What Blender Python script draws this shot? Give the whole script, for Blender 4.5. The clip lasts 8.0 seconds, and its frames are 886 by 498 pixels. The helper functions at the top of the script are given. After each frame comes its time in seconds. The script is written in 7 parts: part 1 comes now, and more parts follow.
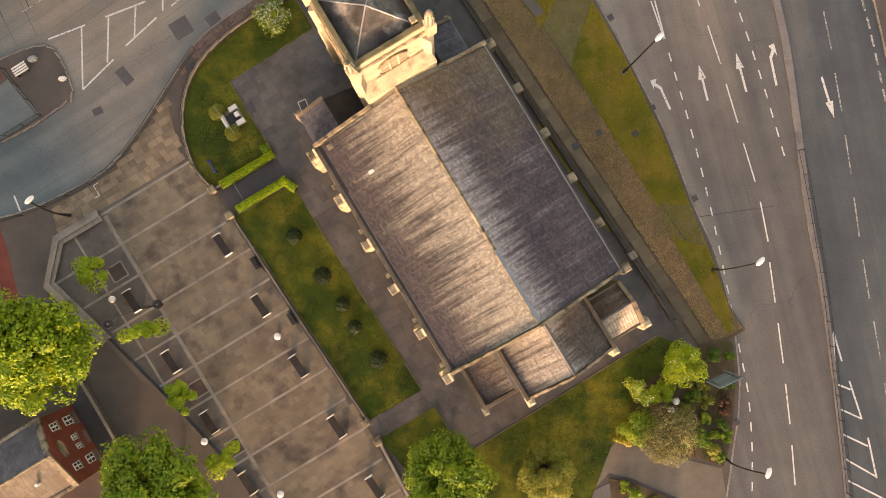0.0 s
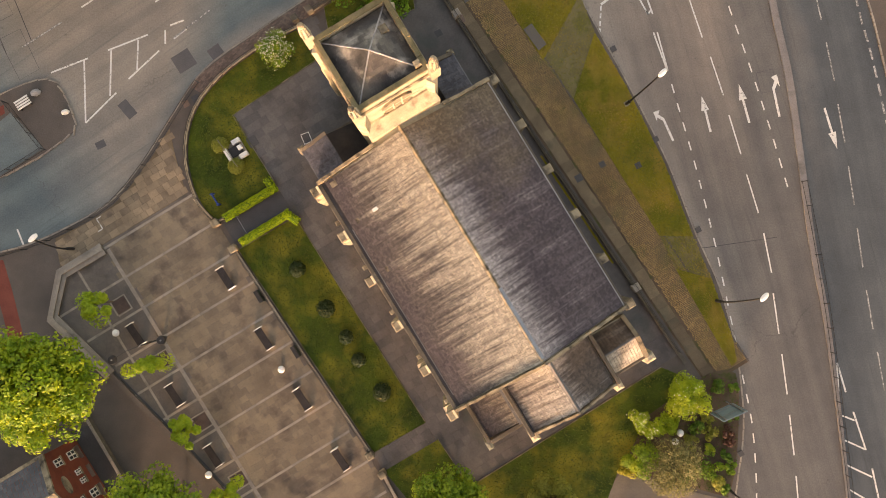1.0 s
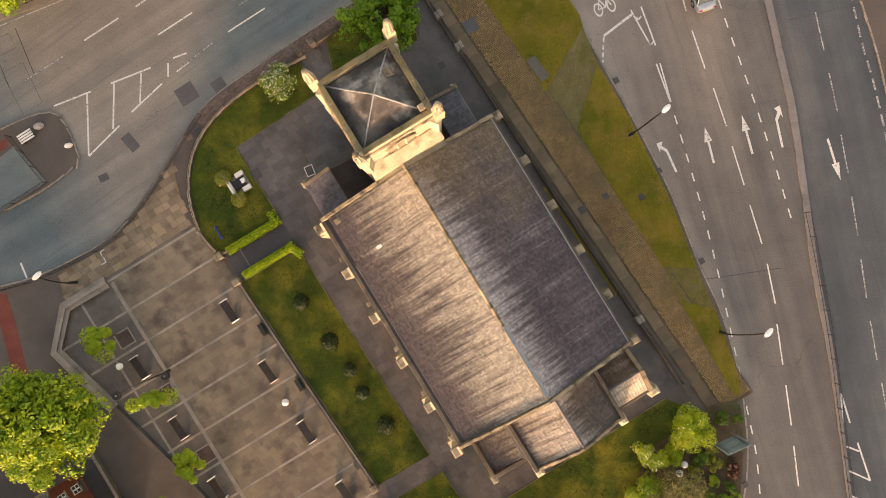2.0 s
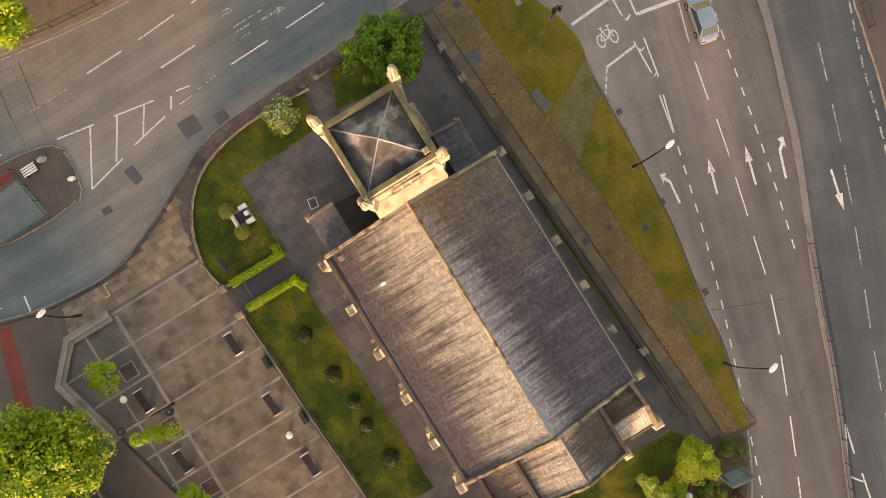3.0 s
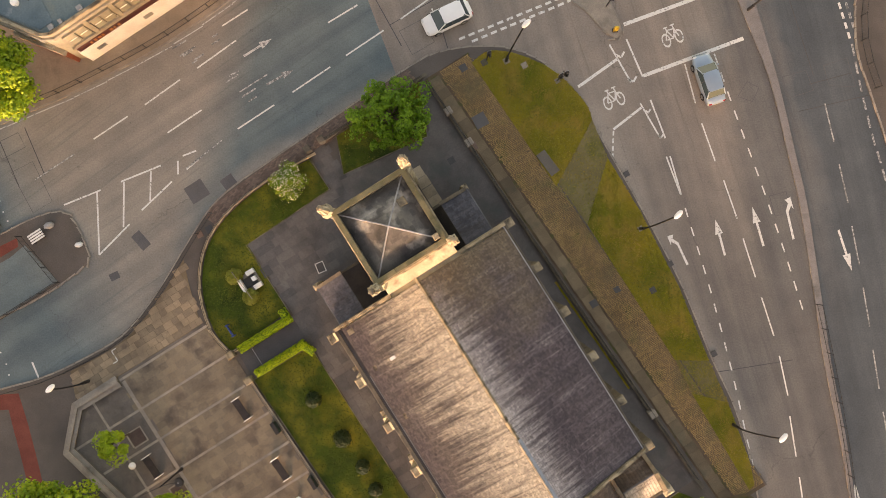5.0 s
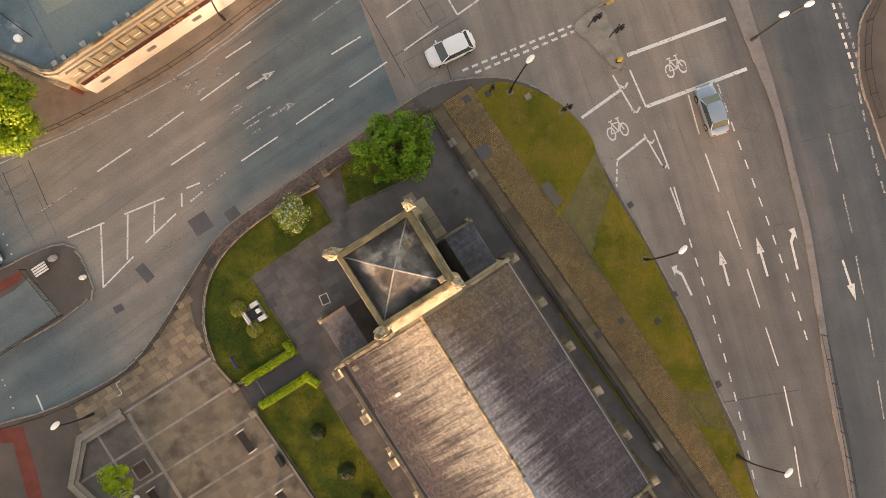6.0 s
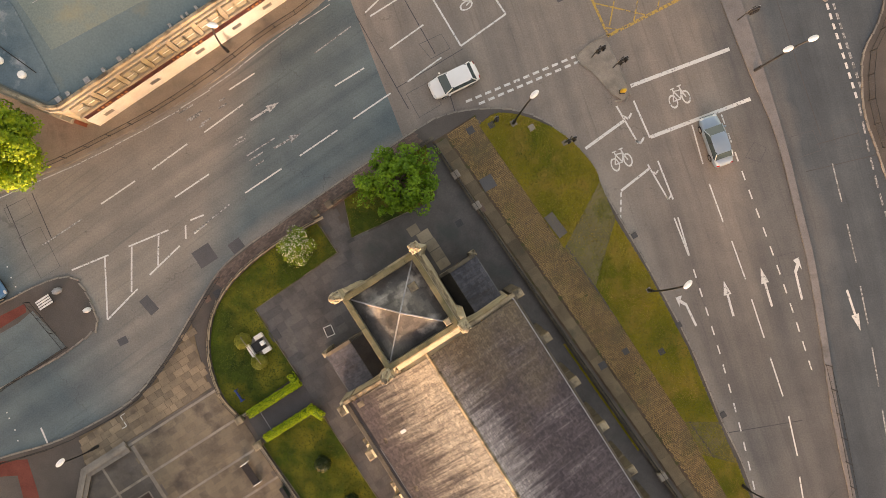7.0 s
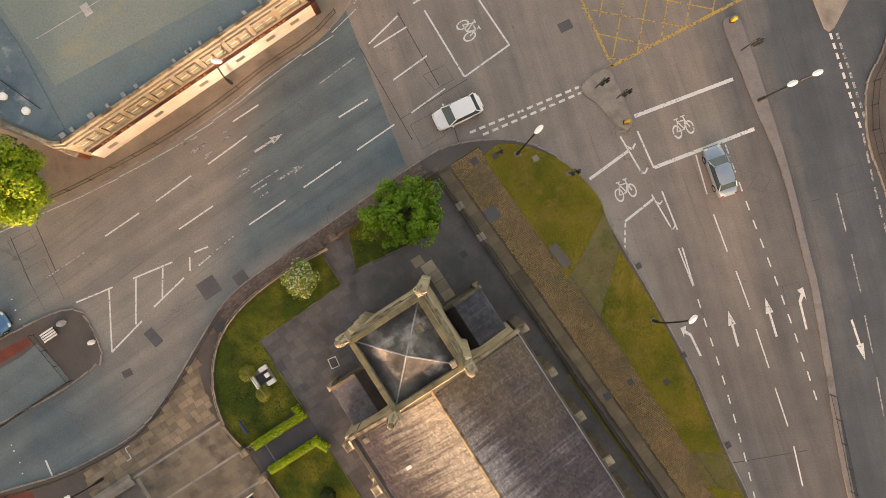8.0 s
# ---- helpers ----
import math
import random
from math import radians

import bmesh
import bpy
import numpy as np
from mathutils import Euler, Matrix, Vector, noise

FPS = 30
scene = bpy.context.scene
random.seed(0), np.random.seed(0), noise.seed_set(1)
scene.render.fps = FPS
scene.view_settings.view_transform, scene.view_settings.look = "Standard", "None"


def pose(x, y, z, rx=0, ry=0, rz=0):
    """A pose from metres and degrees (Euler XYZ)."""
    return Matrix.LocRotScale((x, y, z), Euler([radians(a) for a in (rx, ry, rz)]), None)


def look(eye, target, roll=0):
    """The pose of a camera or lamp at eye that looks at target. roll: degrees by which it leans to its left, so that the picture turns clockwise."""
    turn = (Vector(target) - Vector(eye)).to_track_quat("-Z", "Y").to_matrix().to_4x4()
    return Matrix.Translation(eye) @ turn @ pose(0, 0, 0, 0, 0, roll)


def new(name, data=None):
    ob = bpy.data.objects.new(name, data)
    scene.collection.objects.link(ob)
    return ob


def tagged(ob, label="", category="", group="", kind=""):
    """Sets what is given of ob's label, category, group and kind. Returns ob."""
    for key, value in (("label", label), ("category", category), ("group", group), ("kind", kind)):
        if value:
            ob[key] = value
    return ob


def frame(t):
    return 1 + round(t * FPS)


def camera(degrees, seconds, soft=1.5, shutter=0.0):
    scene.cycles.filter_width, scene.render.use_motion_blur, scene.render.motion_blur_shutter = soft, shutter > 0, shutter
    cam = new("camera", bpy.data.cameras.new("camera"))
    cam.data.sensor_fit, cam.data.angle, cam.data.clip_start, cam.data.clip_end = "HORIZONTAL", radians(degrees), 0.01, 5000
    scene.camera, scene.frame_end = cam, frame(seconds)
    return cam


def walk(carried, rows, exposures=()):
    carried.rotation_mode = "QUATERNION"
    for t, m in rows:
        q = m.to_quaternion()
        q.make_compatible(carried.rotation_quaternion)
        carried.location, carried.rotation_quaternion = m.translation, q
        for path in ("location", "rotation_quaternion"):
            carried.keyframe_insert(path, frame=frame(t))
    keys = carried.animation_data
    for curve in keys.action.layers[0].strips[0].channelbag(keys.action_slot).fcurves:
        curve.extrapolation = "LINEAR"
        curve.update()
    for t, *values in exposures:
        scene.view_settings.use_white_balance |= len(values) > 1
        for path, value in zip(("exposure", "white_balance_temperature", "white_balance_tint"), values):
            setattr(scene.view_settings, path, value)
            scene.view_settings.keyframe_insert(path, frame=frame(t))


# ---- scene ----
# ---------------------------------------------------------------- camera
cam = camera(61.9, 8.0, soft=0.6)


def eye_at(t):
    """The flight: straight and level, due up the plan, with a slow turn."""
    return pose(-0.176 - 0.272 * t - 0.001 * t * t, -0.028 + 2.591 * t - 0.006 * t * t, 60.0 - 0.01 * t,
                0.02 + 0.029 * t, -0.007 * t, -0.128 - 0.190 * t)


SUN_AZ, SUN_EL = 188.0, 4.0       # degrees clockwise from +y, degrees up
walk(cam, [(t, eye_at(t)) for t in (0.0, 1.0, 2.0, 3.0, 4.0, 5.0, 6.0, 7.0, 8.0)],
     exposures=[(0.0, 2.93, 9050, 31), (8.0, 2.93, 9050, 31)])

# ---------------------------------------------------------------- light
world = bpy.data.worlds.new("world")
scene.world = world
world.use_nodes = True
wn = world.node_tree
sky = wn.nodes.new("ShaderNodeTexSky")
sky.sky_type, sky.sun_disc = "NISHITA", False
sky.sun_elevation, sky.sun_rotation = radians(SUN_EL), radians(SUN_AZ)
sky.air_density, sky.dust_density = 1.0, 2.0
wn.links.new(sky.outputs[0], wn.nodes["Background"].inputs[0])
wn.nodes["Background"].inputs[1].default_value = 0.143
sun = new("sun", bpy.data.lights.new("sun", "SUN"))
sun.data.energy, sun.data.angle, sun.data.color = 1.02, radians(6), (1.0, 0.95, 0.86)
to_sun = Vector((math.sin(radians(SUN_AZ)) * math.cos(radians(SUN_EL)), math.cos(radians(SUN_AZ)) * math.cos(radians(SUN_EL)), math.sin(radians(SUN_EL))))
sun.matrix_world = look(to_sun * 200, (0, 0, 0))


# ---------------------------------------------------------------- materials
def nodes_of(name, rough, metal=0.0):
    m = bpy.data.materials.new(name)
    m.use_nodes = True
    nt = m.node_tree
    b = nt.nodes["Principled BSDF"]
    b.inputs["Roughness"].default_value, b.inputs["Metallic"].default_value = rough, metal
    b.inputs["Specular IOR Level"].default_value = 0.3
    return m, nt, b


def noise_of(nt, scale, detail=4.0, stretch=None, space="world"):
    """A noise value; stretch scales the axes one by one."""
    if space == "world":
        out = nt.nodes.new("ShaderNodeNewGeometry").outputs["Position"]
    else:
        out = nt.nodes.new("ShaderNodeTexCoord").outputs["Object"]
    mp = nt.nodes.new("ShaderNodeMapping")
    mp.inputs["Scale"].default_value = stretch or (1, 1, 1)
    nt.links.new(out, mp.inputs["Vector"])
    n = nt.nodes.new("ShaderNodeTexNoise")
    n.inputs["Scale"].default_value, n.inputs["Detail"].default_value = scale, detail
    n.inputs["Roughness"].default_value = 0.6
    nt.links.new(mp.outputs[0], n.inputs["Vector"])
    return n.outputs["Fac"]


def ramp_of(nt, value, lo, hi):
    r = nt.nodes.new("ShaderNodeMapRange")
    r.inputs["From Min"].default_value, r.inputs["From Max"].default_value = lo, hi
    nt.links.new(value, r.inputs["Value"])
    return r.outputs[0]


def mix_of(nt, fac, a, b, mode="MIX"):
    x = nt.nodes.new("ShaderNodeMix")
    x.data_type, x.blend_type = "RGBA", mode
    for sock, v in ((x.inputs[0], fac), (x.inputs[6], a), (x.inputs[7], b)):
        if isinstance(v, (int, float)):
            sock.default_value = v
        elif isinstance(v, tuple):
            sock.default_value = (*v, 1.0)
        else:
            nt.links.new(v, sock)
    return x.outputs[2]


def math_of(nt, op, a, b, clamp=True):
    x = nt.nodes.new("ShaderNodeMath")
    x.operation, x.use_clamp = op, clamp
    for sock, v in ((x.inputs[0], a), (x.inputs[1], b)):
        if isinstance(v, (int, float)):
            sock.default_value = v
        else:
            nt.links.new(v, sock)
    return x.outputs[0]


def bump_of(nt, b, value, strength, depth=0.02):
    x = nt.nodes.new("ShaderNodeBump")
    x.inputs["Strength"].default_value, x.inputs["Distance"].default_value = strength, depth
    nt.links.new(value, x.inputs["Height"])
    nt.links.new(x.outputs[0], b.inputs["Normal"])


def surface(name, dark, light, rough=0.85, big=0.35, small=6.0, stain=None, stain_at=(0.55, 0.75), stain_scale=0.5,
            piece=None, piece_amount=0.0, bump=0.3, metal=0.0):
    """Two scales of variation, stains with an edge of their own, and an own tone for each piece ("object" or "island")."""
    m, nt, b = nodes_of(name, rough, metal)
    f = ramp_of(nt, noise_of(nt, big), 0.32, 0.68)
    g = noise_of(nt, small * 2.5, 7.0)
    col = mix_of(nt, f, dark, light)
    grain = mix_of(nt, ramp_of(nt, g, 0.25, 0.75), (0.80, 0.80, 0.80), (1.18, 1.18, 1.18))
    col = mix_of(nt, 1.0, col, grain, "MULTIPLY")
    if stain:
        s = ramp_of(nt, noise_of(nt, stain_scale, 7.0), *stain_at)
        col = mix_of(nt, s, col, stain)
    if piece:
        src = nt.nodes.new("ShaderNodeObjectInfo").outputs["Random"] if piece == "object" else nt.nodes.new("ShaderNodeNewGeometry").outputs["Random Per Island"]
        lo, hi = 1 - piece_amount, 1 + piece_amount
        tone = mix_of(nt, src, (lo, lo, lo * 1.02), (hi, hi * 0.98, hi * 0.95))
        col = mix_of(nt, 1.0, col, tone, "MULTIPLY")
    nt.links.new(col, b.inputs["Base Color"])
    if bump:
        bump_of(nt, b, g, bump)
    return m


def leaf_material(name, a, b_col, c):
    m, nt, b = nodes_of(name, 0.55)
    r = nt.nodes.new("ShaderNodeNewGeometry").outputs["Random Per Island"]
    col = mix_of(nt, r, a, b_col)
    col = mix_of(nt, ramp_of(nt, noise_of(nt, 0.9, 2.0), 0.45, 0.7), col, c)
    nt.links.new(col, b.inputs["Base Color"])
    tr = nt.nodes.new("ShaderNodeBsdfTranslucent")
    nt.links.new(col, tr.inputs["Color"])
    mx = nt.nodes.new("ShaderNodeMixShader")
    mx.inputs[0].default_value = 0.28
    nt.links.new(b.outputs[0], mx.inputs[1])
    nt.links.new(tr.outputs[0], mx.inputs[2])
    nt.links.new(mx.outputs[0], nt.nodes["Material Output"].inputs["Surface"])
    return m


def slate_material(name, dark, light, pale, reach, strength, moss=0.0, eave=None):
    """Slates with rain streaks running down from the ridge (local x = 0), a lime bloom below it and dirt at the eaves."""
    m, nt, b = nodes_of(name, 0.75)
    broad = noise_of(nt, 1.0, 4.0, (0.20, 1.9, 0.20), "object")
    thin = noise_of(nt, 1.0, 5.0, (0.32, 5.0, 0.32), "object")
    streak = math_of(nt, "ADD", math_of(nt, "MULTIPLY", broad, 0.5), math_of(nt, "MULTIPLY", thin, 0.5))
    patch = noise_of(nt, 0.28, 4.0, None, "object")
    grain = noise_of(nt, 7.0, 6.0, None, "object")
    isl = nt.nodes.new("ShaderNodeNewGeometry").outputs["Random Per Island"]
    col = mix_of(nt, ramp_of(nt, patch, 0.35, 0.65), dark, light)
    tc = nt.nodes.new("ShaderNodeTexCoord")
    sx = nt.nodes.new("ShaderNodeSeparateXYZ")
    nt.links.new(tc.outputs["Object"], sx.inputs[0])
    ab = nt.nodes.new("ShaderNodeMath")
    ab.operation = "ABSOLUTE"
    nt.links.new(sx.outputs[0], ab.inputs[0])
    far = ramp_of(nt, ab.outputs[0], reach, 0.0)
    ragged = math_of(nt, "SUBTRACT", math_of(nt, "MULTIPLY", ramp_of(nt, streak, 0.32, 0.68), 1.0), 0.60, False)
    bloom = ramp_of(nt, math_of(nt, "ADD", ragged, far, False), 0.0, 0.8)
    col = mix_of(nt, math_of(nt, "MULTIPLY", bloom, strength), col, pale)
    col = mix_of(nt, math_of(nt, "MULTIPLY", ramp_of(nt, streak, 0.50, 0.40), 0.38), col, (0.055, 0.046, 0.044))
    if eave:
        grime = math_of(nt, "ADD", ramp_of(nt, ab.outputs[0], eave - 2.6, eave), math_of(nt, "MULTIPLY", math_of(nt, "SUBTRACT", patch, 0.55, False), 2.2, False), False)
        col = mix_of(nt, math_of(nt, "MULTIPLY", ramp_of(nt, grime, 0.25, 0.85), 0.78), col, (0.062, 0.050, 0.056))
    if moss:
        # brown moss spreading from the tower end
        spread = math_of(nt, "ADD", ramp_of(nt, sx.outputs[1], -11.0, 0.5), math_of(nt, "MULTIPLY", math_of(nt, "SUBTRACT", patch, 0.5, False), 1.6, False), False)
        col = mix_of(nt, math_of(nt, "MULTIPLY", ramp_of(nt, spread, 0.25, 0.9), moss), col, (0.155, 0.122, 0.078))
    tone = mix_of(nt, isl, (0.78, 0.78, 0.80), (1.22, 1.21, 1.19))
    col = mix_of(nt, 1.0, col, tone, "MULTIPLY")
    col = mix_of(nt, 1.0, col, mix_of(nt, ramp_of(nt, grain, 0.3, 0.7), (0.72, 0.72, 0.72), (1.28, 1.28, 1.28)), "MULTIPLY")
    nt.links.new(col, b.inputs["Base Color"])
    bump_of(nt, b, grain, 0.3)
    return m


def marking_material(name, paint, under, wear):
    m, nt, b = nodes_of(name, 0.7)
    n = noise_of(nt, 5.0, 8.0)
    big = noise_of(nt, 0.5, 3.0)
    f = math_of(nt, "ADD", ramp_of(nt, n, wear, wear + 0.12), math_of(nt, "SUBTRACT", ramp_of(nt, big, 0.35, 0.6), 0.5))
    nt.links.new(mix_of(nt, f, under, paint), b.inputs["Base Color"])
    return m



def across(nt, kx, ky, c, wander, scale):
    """Plan distance kx * x + ky * y + c, with an uneven edge."""
    sep = nt.nodes.new("ShaderNodeSeparateXYZ")
    nt.links.new(nt.nodes.new("ShaderNodeNewGeometry").outputs["Position"], sep.inputs[0])
    v = math_of(nt, "ADD", math_of(nt, "MULTIPLY", sep.outputs[0], kx, False), math_of(nt, "MULTIPLY", sep.outputs[1], ky, False), False)
    n = math_of(nt, "MULTIPLY", math_of(nt, "SUBTRACT", noise_of(nt, scale, 5.0), 0.5, False), wander, False)
    return math_of(nt, "ADD", math_of(nt, "ADD", v, n, False), c, False)


def lengthwise(nt, deg, scale_along, scale_across, detail=4.0):
    """A noise drawn out along one direction of the plan, like tyre tracks."""
    turn = nt.nodes.new("ShaderNodeMapping")
    turn.inputs["Rotation"].default_value = (0, 0, -radians(deg))
    nt.links.new(nt.nodes.new("ShaderNodeNewGeometry").outputs["Position"], turn.inputs["Vector"])
    pull = nt.nodes.new("ShaderNodeMapping")
    pull.inputs["Scale"].default_value = (scale_along, scale_across, 1)
    nt.links.new(turn.outputs[0], pull.inputs["Vector"])
    n = nt.nodes.new("ShaderNodeTexNoise")
    n.inputs["Scale"].default_value, n.inputs["Detail"].default_value = 1.0, detail
    nt.links.new(pull.outputs[0], n.inputs["Vector"])
    return n.outputs["Fac"]


def cracks_of(nt, scale, width):
    """Thin wandering cracks, here and there."""
    pos = nt.nodes.new("ShaderNodeNewGeometry").outputs["Position"]
    n = nt.nodes.new("ShaderNodeTexNoise")
    n.inputs["Scale"].default_value, n.inputs["Detail"].default_value = 0.6, 5.0
    nt.links.new(pos, n.inputs["Vector"])
    warp = nt.nodes.new("ShaderNodeVectorMath")
    warp.operation = "MULTIPLY_ADD"
    warp.inputs[1].default_value = (2.4, 2.4, 0.0)
    nt.links.new(n.outputs["Color"], warp.inputs[0])
    nt.links.new(pos, warp.inputs[2])
    v = nt.nodes.new("ShaderNodeTexVoronoi")
    v.feature = "DISTANCE_TO_EDGE"
    v.inputs["Scale"].default_value = scale
    nt.links.new(warp.outputs[0], v.inputs["Vector"])
    line = ramp_of(nt, v.outputs["Distance"], width * scale, width * scale * 0.35)
    return math_of(nt, "MULTIPLY", line, ramp_of(nt, noise_of(nt, 0.11, 2.0), 0.56, 0.62))


def road_material(name, dark, light, worn, pale_zones, fine=0.20, heading=0.0, dust=()):
    """Asphalt with paler stretches, painted sunlight among them; each zone is (kx, ky, c, lo, hi), all of them
    multiplied; dust lies along a kerb.
    """
    m, nt, b = nodes_of(name, 0.8)
    g = noise_of(nt, 8.0, 7.0)
    col = mix_of(nt, ramp_of(nt, noise_of(nt, 0.08), 0.32, 0.68), dark, light)
    f = None
    for kx, ky, c, lo, hi in pale_zones:
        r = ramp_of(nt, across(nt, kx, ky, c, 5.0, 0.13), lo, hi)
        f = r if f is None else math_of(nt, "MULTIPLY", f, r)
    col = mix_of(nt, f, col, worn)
    track = ramp_of(nt, lengthwise(nt, heading, 0.03, 0.75), 0.34, 0.66)
    col = mix_of(nt, 1.0, col, mix_of(nt, track, (0.85, 0.855, 0.87), (1.13, 1.12, 1.10)), "MULTIPLY")
    scuff = ramp_of(nt, lengthwise(nt, heading + 3, 0.10, 3.5, 6.0), 0.58, 0.72)
    col = mix_of(nt, math_of(nt, "MULTIPLY", scuff, 0.30), col, tuple(c * 0.62 for c in dark))
    f = None
    for kx, ky, c, lo, hi in dust:
        r = ramp_of(nt, across(nt, kx, ky, c, 1.2, 0.35), lo, hi)
        f = r if f is None else math_of(nt, "MULTIPLY", f, r)
    if f:
        col = mix_of(nt, math_of(nt, "MULTIPLY", f, 0.6), col, (0.30, 0.262, 0.222))
    blot = noise_of(nt, 0.45, 6.0)
    col = mix_of(nt, 1.0, col, mix_of(nt, ramp_of(nt, blot, 0.3, 0.7), (0.88, 0.88, 0.89), (1.11, 1.10, 1.09)), "MULTIPLY")
    speck = ramp_of(nt, noise_of(nt, 1.7, 3.0), 0.68, 0.74)
    col = mix_of(nt, math_of(nt, "MULTIPLY", speck, 0.40), col, (0.07, 0.066, 0.064))
    col = mix_of(nt, math_of(nt, "MULTIPLY", cracks_of(nt, 0.15, 0.03), 0.34), col, (0.045, 0.043, 0.043))
    col = mix_of(nt, 1.0, col, mix_of(nt, ramp_of(nt, g, 0.25, 0.75), (1 - fine,) * 3, (1 + fine,) * 3), "MULTIPLY")
    nt.links.new(col, b.inputs["Base Color"])
    bump_of(nt, b, g, 0.25)
    return m


# paler, warmer tone northwards: sunlight painted into the carriageway colour
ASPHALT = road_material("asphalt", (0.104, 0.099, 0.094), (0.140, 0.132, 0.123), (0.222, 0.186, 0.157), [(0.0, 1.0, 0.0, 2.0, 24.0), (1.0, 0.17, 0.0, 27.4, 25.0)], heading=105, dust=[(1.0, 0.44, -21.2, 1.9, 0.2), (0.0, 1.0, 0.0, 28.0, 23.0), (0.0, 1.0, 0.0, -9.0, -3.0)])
# warm pale band: low sun between the buildings, painted into the side road
ASPHALT_BLUE = road_material("asphalt_blue", (0.086, 0.121, 0.130), (0.124, 0.154, 0.156), (0.236, 0.208, 0.176), [(1.3725, -0.3395, 23.0, -9.0, -14.5), (0.856, 0.5165, -2.7, -27.0, -20.5)], heading=32, dust=[(-0.5165, 0.856, -11.7, 15.1, 13.9), (0.856, 0.5165, -2.7, -11.5, -7.5)])
ROAD_PATCH = surface("road_patch_asphalt", (0.082, 0.080, 0.082), (0.108, 0.104, 0.102), 0.85, 0.5, 5.0, bump=0.3)
ASPHALT_DARK = surface("asphalt_dark", (0.060, 0.058, 0.060), (0.085, 0.08, 0.08), 0.85, 0.5, 5.0, bump=0.3)
ASPHALT_EAST = road_material("asphalt_dark_blue", (0.062, 0.073, 0.080), (0.090, 0.101, 0.106), (0.150, 0.140, 0.130), [(1.0, 0.22, 0.0, 33.6, 31.8), (0.0, 1.0, 0.0, 2.0, 30.0)], heading=102)
SHOP_PAVE = surface("shop_footway", (0.21, 0.168, 0.128), (0.31, 0.248, 0.188), 0.9, 0.3, 4.0, (0.12, 0.10, 0.085), (0.55, 0.75), 0.35)
TARMAC = surface("tarmac_footway", (0.080, 0.068, 0.060), (0.120, 0.100, 0.086), 0.9, 0.25, 4.0, (0.08, 0.07, 0.062), (0.55, 0.75), 0.4)
KERB = surface("kerb_stone", (0.20, 0.175, 0.15), (0.30, 0.265, 0.22), 0.85, 0.6, 5.0, piece="island", piece_amount=0.12)
WHITE_LINE = marking_material("white_line", (0.62, 0.60, 0.56), (0.16, 0.15, 0.14), 0.34)
WORN_LINE = marking_material("worn_line", (0.42, 0.41, 0.39), (0.13, 0.13, 0.125), 0.47)
FADED_LINE = marking_material("faded_line", (0.50, 0.49, 0.46), (0.14, 0.14, 0.135), 0.40)
YELLOW_LINE = marking_material("yellow_line", (0.48, 0.30, 0.07), (0.15, 0.13, 0.11), 0.42)
PALE_JOINT = surface("pale_paving_band", (0.225, 0.195, 0.163), (0.305, 0.265, 0.222), 0.9, 0.6, 6.0, (0.16, 0.14, 0.12), (0.5, 0.7), 0.7, piece="island", piece_amount=0.1)
PLAZA = surface("plaza_slab", (0.135, 0.107, 0.078), (0.225, 0.180, 0.128), 0.9, 0.16, 5.0, (0.078, 0.063, 0.053), (0.50, 0.68), 0.40, "island", 0.15)
PLAZA_GREY = surface("plaza_grey_slab", (0.10, 0.088, 0.078), (0.15, 0.128, 0.108), 0.9, 0.3, 5.0, (0.075, 0.066, 0.058), (0.55, 0.72), 0.5, "island", 0.1)
SANDSTONE = surface("sandstone_slab", (0.165, 0.125, 0.088), (0.27, 0.205, 0.14), 0.9, 0.35, 5.0, (0.12, 0.092, 0.07), (0.56, 0.72), 0.6, "object", 0.28)
PORCH_SLAB = surface("porch_slab", (0.22, 0.178, 0.130), (0.34, 0.275, 0.20), 0.9, 0.5, 5.0, (0.15, 0.12, 0.09), (0.56, 0.74), 0.7, "object", 0.22)
FLAG = surface("flagstone", (0.078, 0.075, 0.075), (0.128, 0.120, 0.114), 0.85, 0.3, 4.0, (0.065, 0.062, 0.06), (0.54, 0.72), 0.45, "object", 0.16)
FLAG_REST = surface("flagstone_rest", (0.074, 0.069, 0.068), (0.118, 0.109, 0.104), 0.85, 0.3, 4.0, (0.065, 0.062, 0.06), (0.54, 0.72), 0.45, "island", 0.16)
YARD_TARMAC = surface("yard_tarmac", (0.080, 0.071, 0.067), (0.132, 0.118, 0.109), 0.85, 0.30, 4.0, (0.062, 0.072, 0.066), (0.5, 0.75), 0.35)
JOINT = surface("joint_earth", (0.040, 0.034, 0.028), (0.066, 0.056, 0.045), 0.95, 0.8, 6.0)
SETT = surface("sett", (0.185, 0.116, 0.050), (0.300, 0.192, 0.084), 0.85, 0.22, 4.0, (0.11, 0.10, 0.05), (0.52, 0.72), 0.3, "island", 0.22)
BRICK_PAVE = surface("brick_paver", (0.13, 0.088, 0.070), (0.19, 0.135, 0.11), 0.9, 0.5, 5.0, None, piece="island", piece_amount=0.25)
RED_LANE = surface("red_surfacing", (0.14, 0.036, 0.026), (0.20, 0.056, 0.040), 0.9, 0.5, 5.0)
# yellow patches are yellowed turf and also streaks of sun, coloured in
GRASS = surface("lawn_grass", (0.014, 0.032, 0.003), (0.062, 0.094, 0.007), 0.95, 0.40, 7.0, (0.200, 0.172, 0.018), (0.45, 0.66), 0.26, bump=0.9)
VERGE = surface("verge_grass", (0.085, 0.104, 0.004), (0.262, 0.188, 0.014), 0.95, 0.24, 7.0, (0.29, 0.178, 0.036), (0.47, 0.72), 0.55, bump=0.9)
